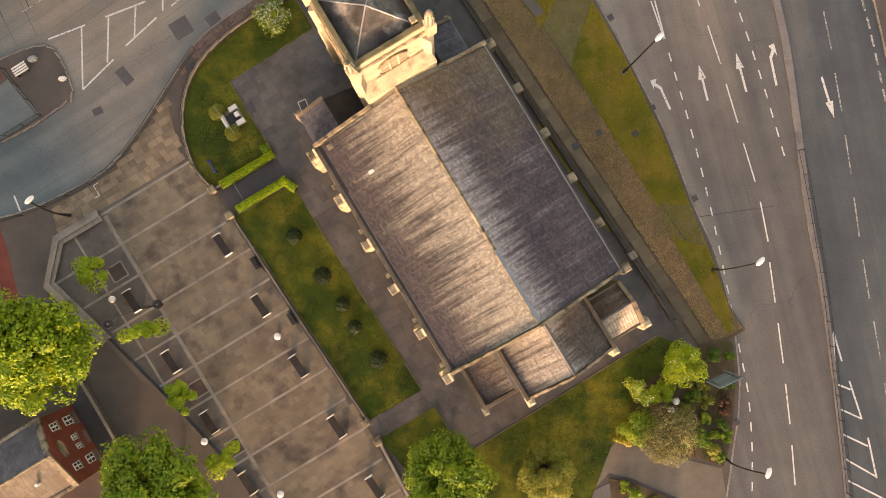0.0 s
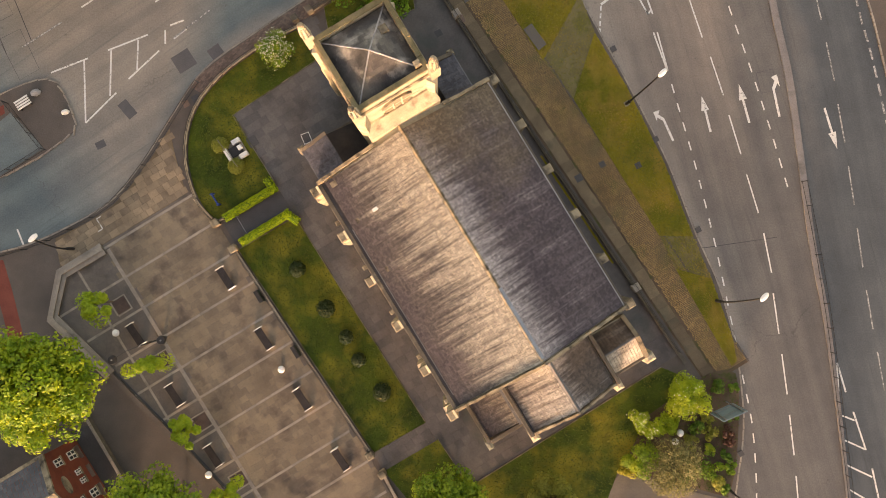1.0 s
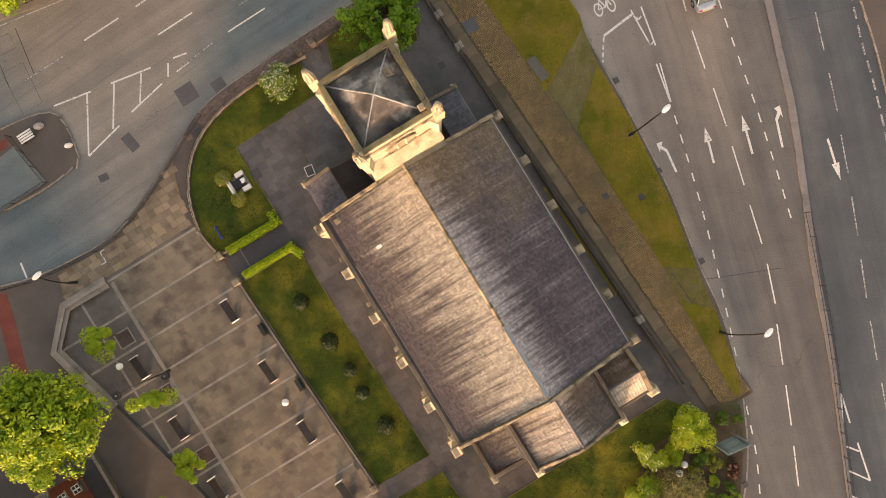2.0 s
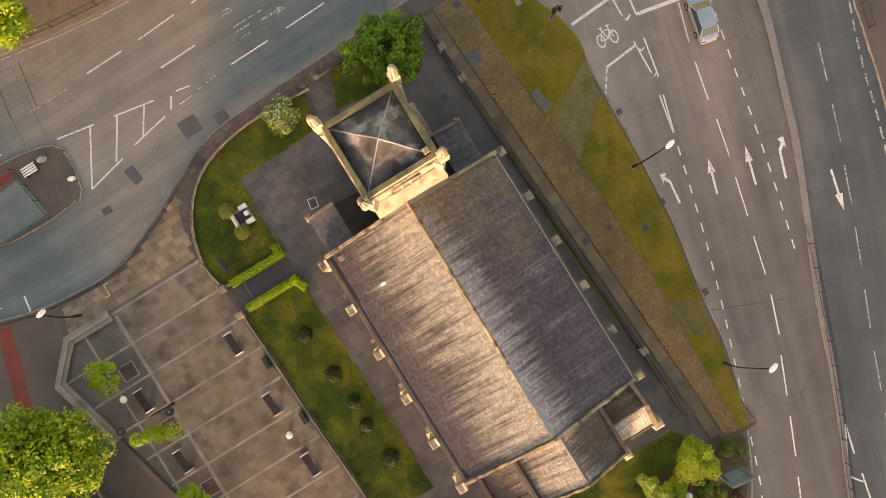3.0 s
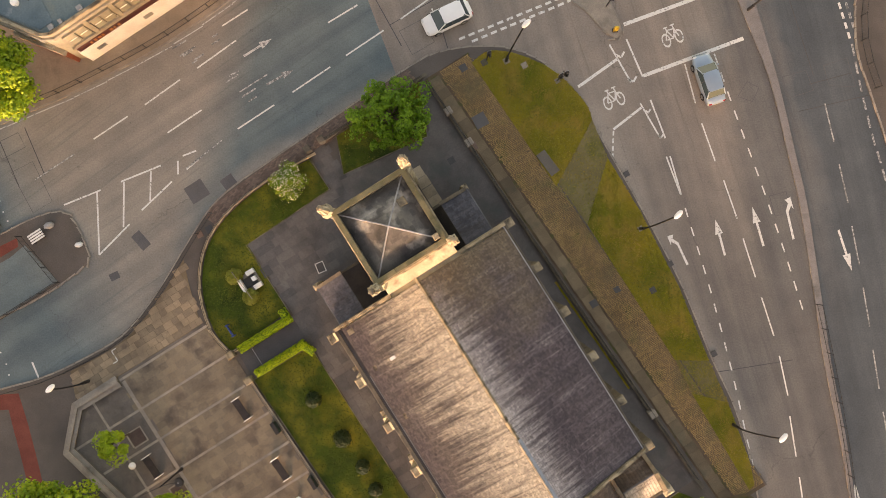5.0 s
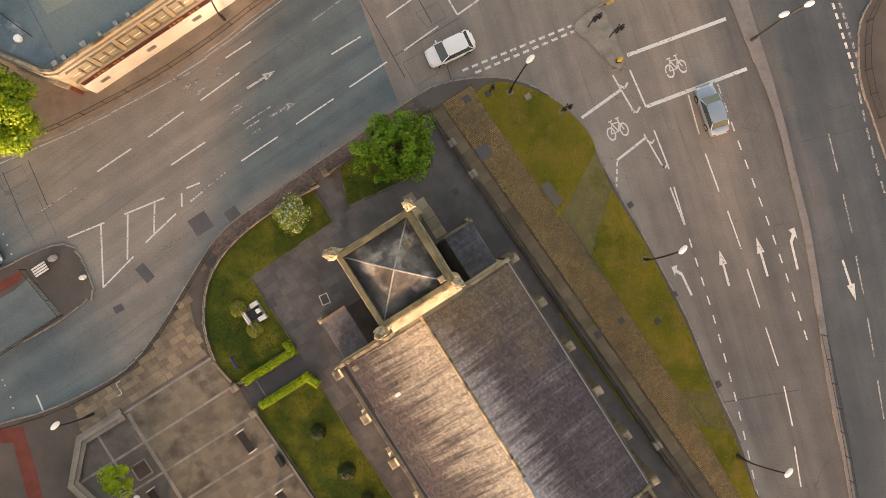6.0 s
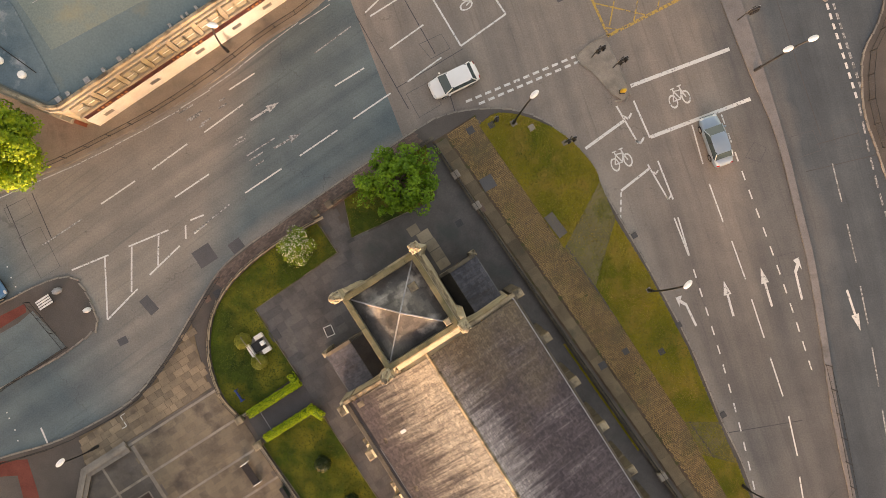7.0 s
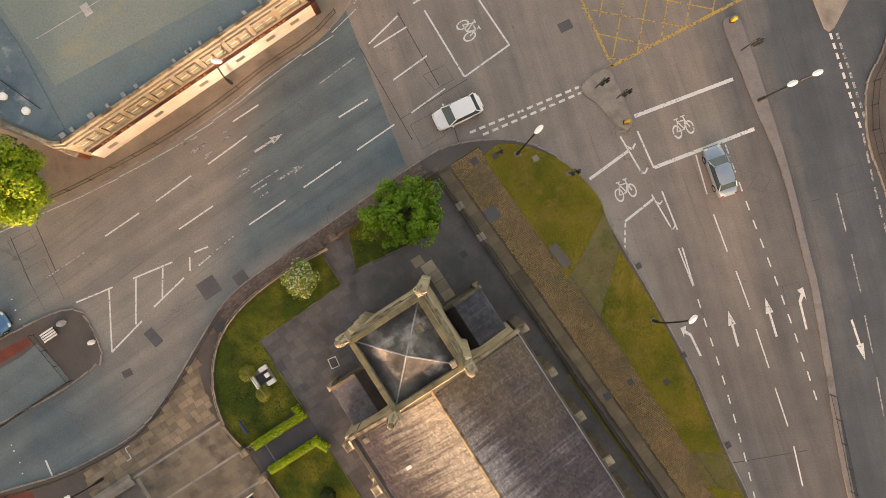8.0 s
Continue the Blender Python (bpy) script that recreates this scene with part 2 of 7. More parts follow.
WORN_GRASS = surface("worn_grass", (0.128, 0.105, 0.044), (0.195, 0.156, 0.076), 0.95, 0.35, 6.0, (0.11, 0.105, 0.028), (0.52, 0.66), 0.6, bump=0.8)
BLADE = surface("grass_blade", (0.026, 0.050, 0.005), (0.100, 0.125, 0.011), 0.8, 0.22, 7.0, (0.16, 0.12, 0.022), (0.54, 0.74), 0.3, "island", 0.35, bump=0)
BLADE_DRY = surface("verge_blade", (0.11, 0.115, 0.012), (0.25, 0.195, 0.028), 0.8, 0.25, 6.0, (0.30, 0.19, 0.04), (0.5, 0.7), 0.4, "island", 0.35, bump=0)
SOIL = surface("soil", (0.065, 0.043, 0.027), (0.125, 0.085, 0.055), 0.95, 0.5, 5.0, (0.06, 0.065, 0.02), (0.52, 0.66), 0.7, bump=0.9)
STONE = surface("church_stone", (0.28, 0.248, 0.178), (0.42, 0.375, 0.275), 0.85, 0.6, 5.0, (0.13, 0.105, 0.08), (0.54, 0.74), 0.9, "island", 0.12)
COPING = surface("coping_stone", (0.17, 0.140, 0.095), (0.33, 0.275, 0.19), 0.85, 0.7, 6.0, (0.055, 0.048, 0.038), (0.46, 0.66), 1.3, "island", 0.18)
DARK_STONE = surface("sooty_or_shaded_stone", (0.07, 0.06, 0.048), (0.13, 0.11, 0.085), 0.9, 0.8, 6.0, (0.20, 0.165, 0.115), (0.58, 0.78), 1.0, "island", 0.15)
LEAD = surface("lead_sheet", (0.10, 0.10, 0.105), (0.17, 0.17, 0.175), 0.55, 0.8, 5.0, (0.25, 0.24, 0.24), (0.55, 0.75), 1.2, metal=0.2)
PALE_LEAD = surface("pale_lead", (0.26, 0.26, 0.265), (0.40, 0.39, 0.38), 0.5, 1.2, 5.0, (0.18, 0.18, 0.18), (0.55, 0.75), 1.5, metal=0.1)
LEAD_DARK = surface("dark_lead", (0.030, 0.028, 0.030), (0.055, 0.05, 0.05), 0.7, 0.8, 5.0)
# one slate in two tones: sun on the west slope, shade on the east
SLATE_SUNNY = slate_material("slate_sunny", (0.088, 0.075, 0.068), (0.142, 0.119, 0.100), (0.45, 0.400, 0.315), 5.4, 0.92, 0.0, 6.4)
SLATE_SHADY = slate_material("slate_shady", (0.072, 0.058, 0.065), (0.116, 0.094, 0.096), (0.42, 0.38, 0.36), 2.6, 0.85, 0.85, 7.4)
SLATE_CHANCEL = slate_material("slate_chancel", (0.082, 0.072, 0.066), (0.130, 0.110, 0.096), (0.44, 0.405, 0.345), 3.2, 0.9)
MOSSY = surface("mossy_coping", (0.100, 0.090, 0.048), (0.195, 0.168, 0.098), 0.9, 0.8, 6.0, (0.26, 0.21, 0.13), (0.58, 0.78), 1.4, "island", 0.15)
SLATE_SUNLIT = slate_material("slate_sunlit", (0.34, 0.30, 0.24), (0.46, 0.41, 0.34), (0.60, 0.55, 0.46), 8.0, 0.6)
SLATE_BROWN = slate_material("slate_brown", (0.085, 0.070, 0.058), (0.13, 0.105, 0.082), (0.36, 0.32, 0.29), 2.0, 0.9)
SLATE_PLAIN = slate_material("slate_plain", (0.052, 0.055, 0.070), (0.090, 0.092, 0.108), (0.30, 0.28, 0.27), 0.1, 0.4)
TOWER_ROOF = surface("tower_roof_slab", (0.052, 0.050, 0.050), (0.125, 0.116, 0.102), 0.7, 0.5, 5.0, (0.36, 0.335, 0.295), (0.52, 0.70), 0.62, "island", 0.26)
LOUVRE = surface("louvre", (0.17, 0.14, 0.095), (0.26, 0.215, 0.15), 0.8, 1.0, 8.0)
IRON = surface("black_iron", (0.018, 0.017, 0.017), (0.035, 0.032, 0.03), 0.5, 2.0, 12.0, bump=0.1)
GALV = surface("galvanised_steel", (0.22, 0.22, 0.22), (0.34, 0.34, 0.33), 0.45, 2.0, 12.0, metal=0.6, bump=0.1)
LAMP_WHITE = surface("lamp_white", (0.70, 0.69, 0.66), (0.82, 0.81, 0.78), 0.4, 2.0, 8.0, bump=0)
WHITE_PAINT = surface("white_paint", (0.62, 0.60, 0.56), (0.76, 0.74, 0.70), 0.6, 0.7, 8.0, (0.45, 0.42, 0.38), (0.62, 0.82), 1.0, bump=0.1)
CREAM = surface("cream_stone", (0.215, 0.190, 0.146), (0.31, 0.278, 0.215), 0.8, 0.6, 6.0, (0.34, 0.26, 0.16), (0.6, 0.82), 1.0)
FASCIA = surface("dark_red_fascia", (0.05, 0.016, 0.014), (0.085, 0.025, 0.022), 0.5, 1.0, 8.0, bump=0.1)
SIGN_ORANGE = surface("orange_sign_paint", (0.36, 0.15, 0.06), (0.44, 0.20, 0.08), 0.6, 2.0, 8.0, bump=0)
RED_PAINT = surface("red_brown_paint", (0.17, 0.05, 0.03), (0.26, 0.08, 0.045), 0.6, 0.9, 8.0, (0.32, 0.22, 0.13), (0.6, 0.8), 1.0, bump=0.1)
FLAT_ROOF = surface("flat_roof_felt", (0.098, 0.142, 0.150), (0.132, 0.176, 0.176), 0.7, 0.10, 3.0, (0.25, 0.21, 0.12), (0.58, 0.78), 0.12, bump=0.1)
PALE_FELT = surface("pale_roof_felt", (0.138, 0.180, 0.166), (0.172, 0.206, 0.182), 0.75, 0.12, 3.0, (0.27, 0.235, 0.13), (0.56, 0.76), 0.16, bump=0.1)
FLAT_ROOF_WET = surface("wet_roof_felt", (0.060, 0.100, 0.118), (0.125, 0.170, 0.182), 0.35, 0.4, 3.0, (0.30, 0.32, 0.32), (0.55, 0.68), 0.6, bump=0.15)
BRICK = surface("red_brick", (0.155, 0.040, 0.024), (0.24, 0.065, 0.038), 0.9, 0.8, 9.0, (0.10, 0.045, 0.032), (0.55, 0.75), 0.8)
HOUSE_SLATE = surface("house_slate", (0.065, 0.068, 0.078), (0.11, 0.11, 0.118), 0.6, 0.5, 5.0, (0.15, 0.15, 0.15), (0.62, 0.75), 1.5, "island", 0.2)
# tan copy of the house slate, with the sun on that slope coloured in
HOUSE_SLATE_LIT = surface("house_slate_lit", (0.115, 0.098, 0.074), (0.175, 0.148, 0.112), 0.7, 0.5, 5.0, (0.10, 0.085, 0.07), (0.6, 0.78), 0.9, "island", 0.15)
WOOD = surface("bench_wood", (0.017, 0.014, 0.014), (0.032, 0.026, 0.025), 0.6, 1.5, 9.0, piece="island", piece_amount=0.25)
BARK = surface("bark", (0.07, 0.05, 0.035), (0.13, 0.10, 0.07), 0.95, 1.5, 9.0, bump=0.8)
SIGN_GREY = surface("sign_back_grey", (0.11, 0.16, 0.18), (0.15, 0.21, 0.23), 0.5, 0.8, 6.0, bump=0.05)
BLUE = surface("blue_paint", (0.02, 0.045, 0.16), (0.03, 0.06, 0.22), 0.5, 2.0, 8.0, bump=0)
RUBBER = surface("rubber", (0.012, 0.012, 0.012), (0.022, 0.022, 0.022), 0.8, 2.0, 8.0, bump=0.1)
YELLOW = surface("yellow_plastic", (0.55, 0.34, 0.03), (0.65, 0.42, 0.05), 0.5, 2.0, 8.0, bump=0)
RED_LAMP = surface("red_lens", (0.30, 0.012, 0.01), (0.40, 0.02, 0.015), 0.25, 2.0, 8.0, bump=0)


def gloss(name, col, rough, metal=0.0, coat=0.0):
    m, nt, b = nodes_of(name, rough, metal)
    f = noise_of(nt, 1.2, 4.0)
    nt.links.new(mix_of(nt, f, tuple(c * 0.9 for c in col), tuple(min(1, c * 1.1) for c in col)), b.inputs["Base Color"])
    b.inputs["Coat Weight"].default_value = coat
    b.inputs["Specular IOR Level"].default_value = 0.5
    return m


CAR_SILVER = gloss("silver_car_paint", (0.25, 0.31, 0.36), 0.30, 0.35, 0.7)
CAR_WHITE = gloss("white_car_paint", (0.72, 0.71, 0.69), 0.35, 0.0, 0.6)
CAR_BLUE = gloss("blue_car_paint", (0.05, 0.17, 0.30), 0.3, 0.2, 0.7)
CAR_GLASS = gloss("dark_car_glass", (0.035, 0.055, 0.060), 0.06)
WINDOW_GLASS = gloss("window_glass", (0.05, 0.06, 0.065), 0.1)
# pale base colour stands for bright reflections in the shop's panes
REFLECTION_GLASS = gloss("reflection_toned_glass", (0.30, 0.28, 0.21), 0.15)
CLEAR_LAMP = gloss("clear_lamp_lens", (0.6, 0.6, 0.58), 0.15)

LEAF_BIG = leaf_material("leaf_lime", (0.080, 0.165, 0.007), (0.19, 0.31, 0.013), (0.36, 0.43, 0.022))
LEAF_MID = leaf_material("leaf_green", (0.070, 0.148, 0.009), (0.17, 0.28, 0.016), (0.27, 0.35, 0.022))
LEAF_DARK = leaf_material("leaf_dark", (0.034, 0.085, 0.007), (0.085, 0.175, 0.012), (0.12, 0.21, 0.016))
LEAF_MAPLE = leaf_material("leaf_maple", (0.045, 0.125, 0.006), (0.12, 0.26, 0.012), (0.16, 0.30, 0.014))
LEAF_YOUNG = leaf_material("leaf_young", (0.17, 0.28, 0.010), (0.30, 0.40, 0.018), (0.36, 0.42, 0.025))
LEAF_OLIVE = leaf_material("leaf_olive", (0.15, 0.17, 0.022), (0.24, 0.25, 0.035), (0.26, 0.25, 0.045))
LEAF_GOLD = leaf_material("leaf_gold", (0.30, 0.26, 0.02), (0.42, 0.34, 0.03), (0.30, 0.28, 0.03))
LEAF_PALE = leaf_material("leaf_variegated", (0.09, 0.10, 0.025), (0.34, 0.30, 0.12), (0.14, 0.13, 0.045))
LEAF_RED = leaf_material("leaf_purple", (0.06, 0.024, 0.018), (0.10, 0.038, 0.026), (0.09, 0.045, 0.028))
LEAF_HEDGE = leaf_material("leaf_hedge", (0.24, 0.36, 0.010), (0.38, 0.50, 0.018), (0.34, 0.46, 0.018))
LEAF_YEW = leaf_material("leaf_yew", (0.012, 0.028, 0.007), (0.026, 0.052, 0.009), (0.024, 0.044, 0.009))
BLOSSOM = leaf_material("blossom", (0.62, 0.60, 0.42), (0.78, 0.74, 0.58), (0.66, 0.62, 0.46))

# ---------------------------------------------------------------- tools of this scene
AXIS = 31.07
CH = pose(-3.74, 11.51, 0, 0, 0, AXIS)          # the church's own frame: x across, y towards the tower
COS, SIN = math.cos(radians(AXIS)), math.sin(radians(AXIS))


def loc(a, b):
    """A place in the church's frame, as one on the plan."""
    return (-3.74 + a * COS - b * SIN, 11.51 + a * SIN + b * COS)


class Geo:
    """Vertices and faces of one mesh in the making."""

    def __init__(self):
        self.v, self.f = [], []

    def add(self, verts, faces):
        n = len(self.v)
        self.v += [tuple(p) for p in verts]
        self.f += [tuple(n + i for i in f) for f in faces]
        return self

    def box(self, x0, x1, y0, y1, z0, z1, cut=0.0, m=None):
        """A box; cut chamfers the upper edges."""
        c = cut
        if c:
            vs = [(x0, y0, z0), (x1, y0, z0), (x1, y1, z0), (x0, y1, z0), (x0, y0, z1 - c), (x1, y0, z1 - c), (x1, y1, z1 - c), (x0, y1, z1 - c),
                  (x0 + c, y0 + c, z1), (x1 - c, y0 + c, z1), (x1 - c, y1 - c, z1), (x0 + c, y1 - c, z1)]
            fs = [(3, 2, 1, 0), (0, 1, 5, 4), (1, 2, 6, 5), (2, 3, 7, 6), (3, 0, 4, 7), (4, 5, 9, 8), (5, 6, 10, 9), (6, 7, 11, 10), (7, 4, 8, 11), (8, 9, 10, 11)]
        else:
            vs = [(x0, y0, z0), (x1, y0, z0), (x1, y1, z0), (x0, y1, z0), (x0, y0, z1), (x1, y0, z1), (x1, y1, z1), (x0, y1, z1)]
            fs = [(3, 2, 1, 0), (0, 1, 5, 4), (1, 2, 6, 5), (2, 3, 7, 6), (3, 0, 4, 7), (4, 5, 6, 7)]
        if m:
            vs = [m @ Vector(p) for p in vs]
        return self.add(vs, fs)

    def prism(self, poly, z0, z1):
        n = len(poly)
        area = sum(poly[i][0] * poly[(i + 1) % n][1] - poly[(i + 1) % n][0] * poly[i][1] for i in range(n))
        p = list(poly) if area > 0 else list(poly)[::-1]
        vs = [(x, y, z0) for x, y in p] + [(x, y, z1) for x, y in p]
        fs = [tuple(range(n, 2 * n)), tuple(range(n))[::-1]] + [(i, (i + 1) % n, n + (i + 1) % n, n + i) for i in range(n)]
        return self.add(vs, fs)

    def tube(self, p, q, r0, r1=None, n=8):
        """A tapered bar from p to q."""
        r1 = r0 if r1 is None else r1
        p, q = Vector(p), Vector(q)
        turn = (q - p).to_track_quat("Z", "Y").to_matrix()
        ring = [(math.cos(2 * math.pi * k / n), math.sin(2 * math.pi * k / n)) for k in range(n)]
        vs = [p + turn @ Vector((c * r0, s * r0, 0)) for c, s in ring] + [q + turn @ Vector((c * r1, s * r1, 0)) for c, s in ring]
        fs = [(k, (k + 1) % n, n + (k + 1) % n, n + k) for k in range(n)] + [tuple(range(n))[::-1], tuple(range(n, 2 * n))]
        return self.add(vs, fs)

    def ball(self, c, rx, ry, rz, n=10, rings=6, low=-1.0):
        """An ellipsoid, cut off below low (in radii)."""
        vs, fs = [], []
        t0 = math.asin(max(-1, low))
        for j in range(rings + 1):
            t = t0 + (math.pi / 2 - t0) * j / rings
            for k in range(n):
                a = 2 * math.pi * k / n
                vs.append((c[0] + rx * math.cos(t) * math.cos(a), c[1] + ry * math.cos(t) * math.sin(a), c[2] + rz * math.sin(t)))
        for j in range(rings):
            for k in range(n):
                fs.append((j * n + k, j * n + (k + 1) % n, (j + 1) * n + (k + 1) % n, (j + 1) * n + k))
        return self.add(vs, fs + [tuple(range(n))[::-1]])

    def pipe(self, points, r, n=5):
        """One continuous bar through the points."""
        k0 = len(self.v)
        for i, p in enumerate(points):
            a, b = Vector(points[max(0, i - 1)]), Vector(points[min(len(points) - 1, i + 1)])
            turn = (b - a).to_track_quat("Z", "Y").to_matrix()
            self.v += [tuple(Vector(p) + turn @ Vector((r * math.cos(6.2832 * k / n), r * math.sin(6.2832 * k / n), 0))) for k in range(n)]
        for i in range(len(points) - 1):
            for k in range(n):
                self.f.append((k0 + i * n + k, k0 + i * n + (k + 1) % n, k0 + (i + 1) * n + (k + 1) % n, k0 + (i + 1) * n + k))
        self.f += [tuple(k0 + k for k in range(n))[::-1], tuple(k0 + (len(points) - 1) * n + k for k in range(n))]
        return self

    def mesh(self, name, material, smooth=False):
        me = bpy.data.meshes.new(name)
        me.from_pydata(self.v, [], self.f)
        me.materials.append(material)
        if smooth:
            me.shade_smooth()
        me.update()
        return me


def thing(name, m, label, category, group="", kind=""):
    ob = new(name)
    ob.empty_display_size = 0.2
    ob.matrix_world = m
    return tagged(ob, label, category, group, kind)


def part(name, geo, material, parent, label="", kind="", smooth=False):
    """One mesh object under a thing or a part, in its parent's frame."""
    ob = new(name, geo if isinstance(geo, bpy.types.Mesh) else geo.mesh(name, material, smooth))
    ob.parent = parent
    return tagged(ob, label, "", "", kind)


def solid(name, geo, material, label, category, m=None, group="", kind="", smooth=False):
    """A thing of one mesh."""
    ob = new(name, geo.mesh(name, material, smooth))
    if m:
        ob.matrix_world = m
    return tagged(ob, label, category, group, kind)


def smooth_line(points, steps=6, closed=False):
    """A curve through the points (Catmull-Rom)."""
    n, out = len(points), []
    for i in range(n if closed else n - 1):
        if closed:
            p = [points[(i + k) % n] for k in (-1, 0, 1, 2)]
        else:
            p = [points[max(0, i - 1)], points[i], points[i + 1], points[min(n - 1, i + 2)]]
        for s in range(steps):
            t = s / steps
            out.append(tuple(0.5 * (2 * p[1][k] + (p[2][k] - p[0][k]) * t + (2 * p[0][k] - 5 * p[1][k] + 4 * p[2][k] - p[3][k]) * t * t
                                    + (3 * p[1][k] - p[0][k] - 3 * p[2][k] + p[3][k]) * t ** 3) for k in (0, 1)))
    return out if closed else out + [tuple(points[-1])]


def beside(line, d):
    """The line, moved d to its left."""
    out = []
    for i, p in enumerate(line):
        q, r = line[max(0, i - 1)], line[min(len(line) - 1, i + 1)]
        dx, dy = r[0] - q[0], r[1] - q[1]
        h = math.hypot(dx, dy) or 1
        out.append((p[0] - dy / h * d, p[1] + dx / h * d))
    return out


def ribbon(geo, line, d0, d1, z0, z1):
    """A solid band along a line, from d0 to d1 on its left."""
    a, b = beside(line, d0), beside(line, d1)
    for i in range(len(line) - 1):
        geo.prism([a[i], a[i + 1], b[i + 1], b[i]], z0, z1)
    return geo


def inside(poly, x, y):
    hit = False
    for i in range(len(poly)):
        (x0, y0), (x1, y1) = poly[i - 1], poly[i]
        if (y0 > y) != (y1 > y) and x < (x1 - x0) * (y - y0) / (y1 - y0) + x0:
            hit = not hit
    return hit


def along(line, step):
    """Places every step metres along a line, with the direction there."""
    out, left = [], 0.0
    for p, q in zip(line, line[1:]):
        d = math.hypot(q[0] - p[0], q[1] - p[1])
        while left < d:
            t = left / d
            out.append((p[0] + (q[0] - p[0]) * t, p[1] + (q[1] - p[1]) * t, math.atan2(q[1] - p[1], q[0] - p[0])))
            left += step
        left -= d
    return out
# ---------------------------------------------------------------- ground, roads, footways
PAVE = 0.10                                     # height of the kerbs
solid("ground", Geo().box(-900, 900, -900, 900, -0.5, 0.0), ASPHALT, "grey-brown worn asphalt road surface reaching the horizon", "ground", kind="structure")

BLOCK = smooth_line([(-46.0, -0.6), (-38.7, 2.0), (-34.6, 3.1), (-31.4, 4.4), (-27.6, 6.6), (-24.8, 9.9), (-22.5, 13.5), (-19.8, 17.3), (-15.2, 20.6),
                     (-9.1, 24.6), (-4.3, 27.7), (-1.9, 28.9), (1.0, 29.4), (4.2, 29.2), (6.9, 28.0), (9.1, 25.8), (10.9, 22.9), (12.4, 20.2), (14.8, 15.8),
                     (17.8, 9.8), (20.1, 3.9), (21.9, -0.2), (23.2, -4.8), (23.8, -9.0), (23.9, -12.5), (23.4, -16.4), (22.7, -21.0), (20.0, -36.0)], 5)
solid("pavement", Geo().prism(BLOCK + [(18, -90), (-90, -90), (-90, -12)], -0.3, PAVE), TARMAC, "brown tarmac footway round the churchyard and square", "pavement", kind="structure")
SHOPSIDE = smooth_line([(-60, 12.5), (-45, 20.3), (-35.9, 24.2), (-32.2, 25.7), (-29.2, 27.1), (-24.3, 29.6), (-19.6, 32.6), (-15.9, 35.3), (-12.1, 37.7), (-9.7, 40.2), (-8.0, 43.5), (-5.5, 52)], 5)
solid("pavement_north", Geo().prism(SHOPSIDE + [(-5, 120), (-90, 120), (-90, 12)], -0.3, PAVE), SHOP_PAVE, "brown paved footway before the shops", "pavement", kind="structure")
EASTSIDE = smooth_line([(35.5, 46), (34.1, 37.0), (32.5, 33.4), (32.2, 30.7), (32.4, 28.0), (33.4, 24.7), (34.9, 19.4), (37.2, 8), (39, -6), (40, -30)], 5)
solid("pavement_east", Geo().prism(EASTSIDE + [(90, -30), (90, 46)], -0.3, PAVE), TARMAC, "brown tarmac footway behind guard rails", "pavement", kind="structure")
REFUGE = smooth_line([(-52, 6), (-40, 13.4), (-37.3, 14.9), (-34.5, 16.2), (-32.4, 16.6), (-31.3, 15.7), (-30.4, 13.8), (-30.2, 12.7), (-30.9, 11.8), (-32.8, 10.4), (-35.1, 9.1), (-37.4, 8.0), (-52, 0.5)], 4)
solid("traffic_island", Geo().prism(REFUGE, -0.3, PAVE), TARMAC, "dark tarmac traffic island with worn kerb", "pavement", kind="structure")
MEDIAN_L = smooth_line([(21.1, 38.6), (21.0, 37.6), (23.0, 32.1), (25.2, 26.3), (26.6, 20.1), (27.4, 16.4), (28.2, 11.0), (29.2, 3.2), (30.3, -2.8), (31.2, -9.2), (31.75, -13.8), (32.5, -21.0), (33.5, -34)], 4)
MEDIAN_R = smooth_line([(21.9, 38.9), (22.4, 38.2), (23.8, 33.7), (25.85, 26.3), (27.2, 20.1), (28.0, 16.4), (28.75, 11.0), (29.75, 3.2), (30.8, -2.8), (31.6, -9.2), (32.1, -13.8), (32.8, -21.0), (33.8, -34)], 4)
median = Geo()
for p, q, r, s in zip(MEDIAN_L, MEDIAN_L[1:], MEDIAN_R[1:], MEDIAN_R):
    median.prism([p, q, r, s], -0.3, PAVE + 0.02)
solid("central_reservation", median, surface("median_concrete", (0.165, 0.150, 0.143), (0.228, 0.206, 0.195), 0.9, 0.5, 4.0, (0.12, 0.11, 0.10), (0.56, 0.72), 0.5),
      "narrow pale concrete central reservation between carriageways", "central reservation", kind="structure")
TRIANGLE = smooth_line([(9.3, 33.2), (10.6, 34.5), (11.5, 34.6), (12.6, 32.2), (13.3, 30.5), (12.9, 29.8), (12.2, 30.2), (10.6, 32.0)], 4, closed=True)
solid("pedestrian_island", Geo().prism(TRIANGLE, -0.3, PAVE), PALE_JOINT, "small triangular pedestrian refuge of pale slabs", "traffic island", kind="structure")
solid("splitter_island", Geo().prism([(27.2, 46), (28.3, 39.8), (29.1, 37.6), (29.5, 37.3), (29.9, 37.6), (31.2, 39.9), (35, 46)], -0.3, PAVE), PALE_JOINT, "pale paved splitter island at the junction", "traffic island", kind="structure")

# bluish newer surfacing of the side road
road = Geo().prism(BLOCK[:50] + SHOPSIDE[:46][::-1], -0.2, 0.004)
solid("road", road, ASPHALT_BLUE, "blue-grey asphalt of the curving side road", "road", kind="structure")
east = Geo()
east.prism(MEDIAN_R[2:] + EASTSIDE[::-1] + [(36.5, 58), (16.5, 58)], -0.2, 0.004)
solid("road_east", east, ASPHALT_EAST, "dark blue-grey asphalt of the opposite carriageway", "road", kind="structure")


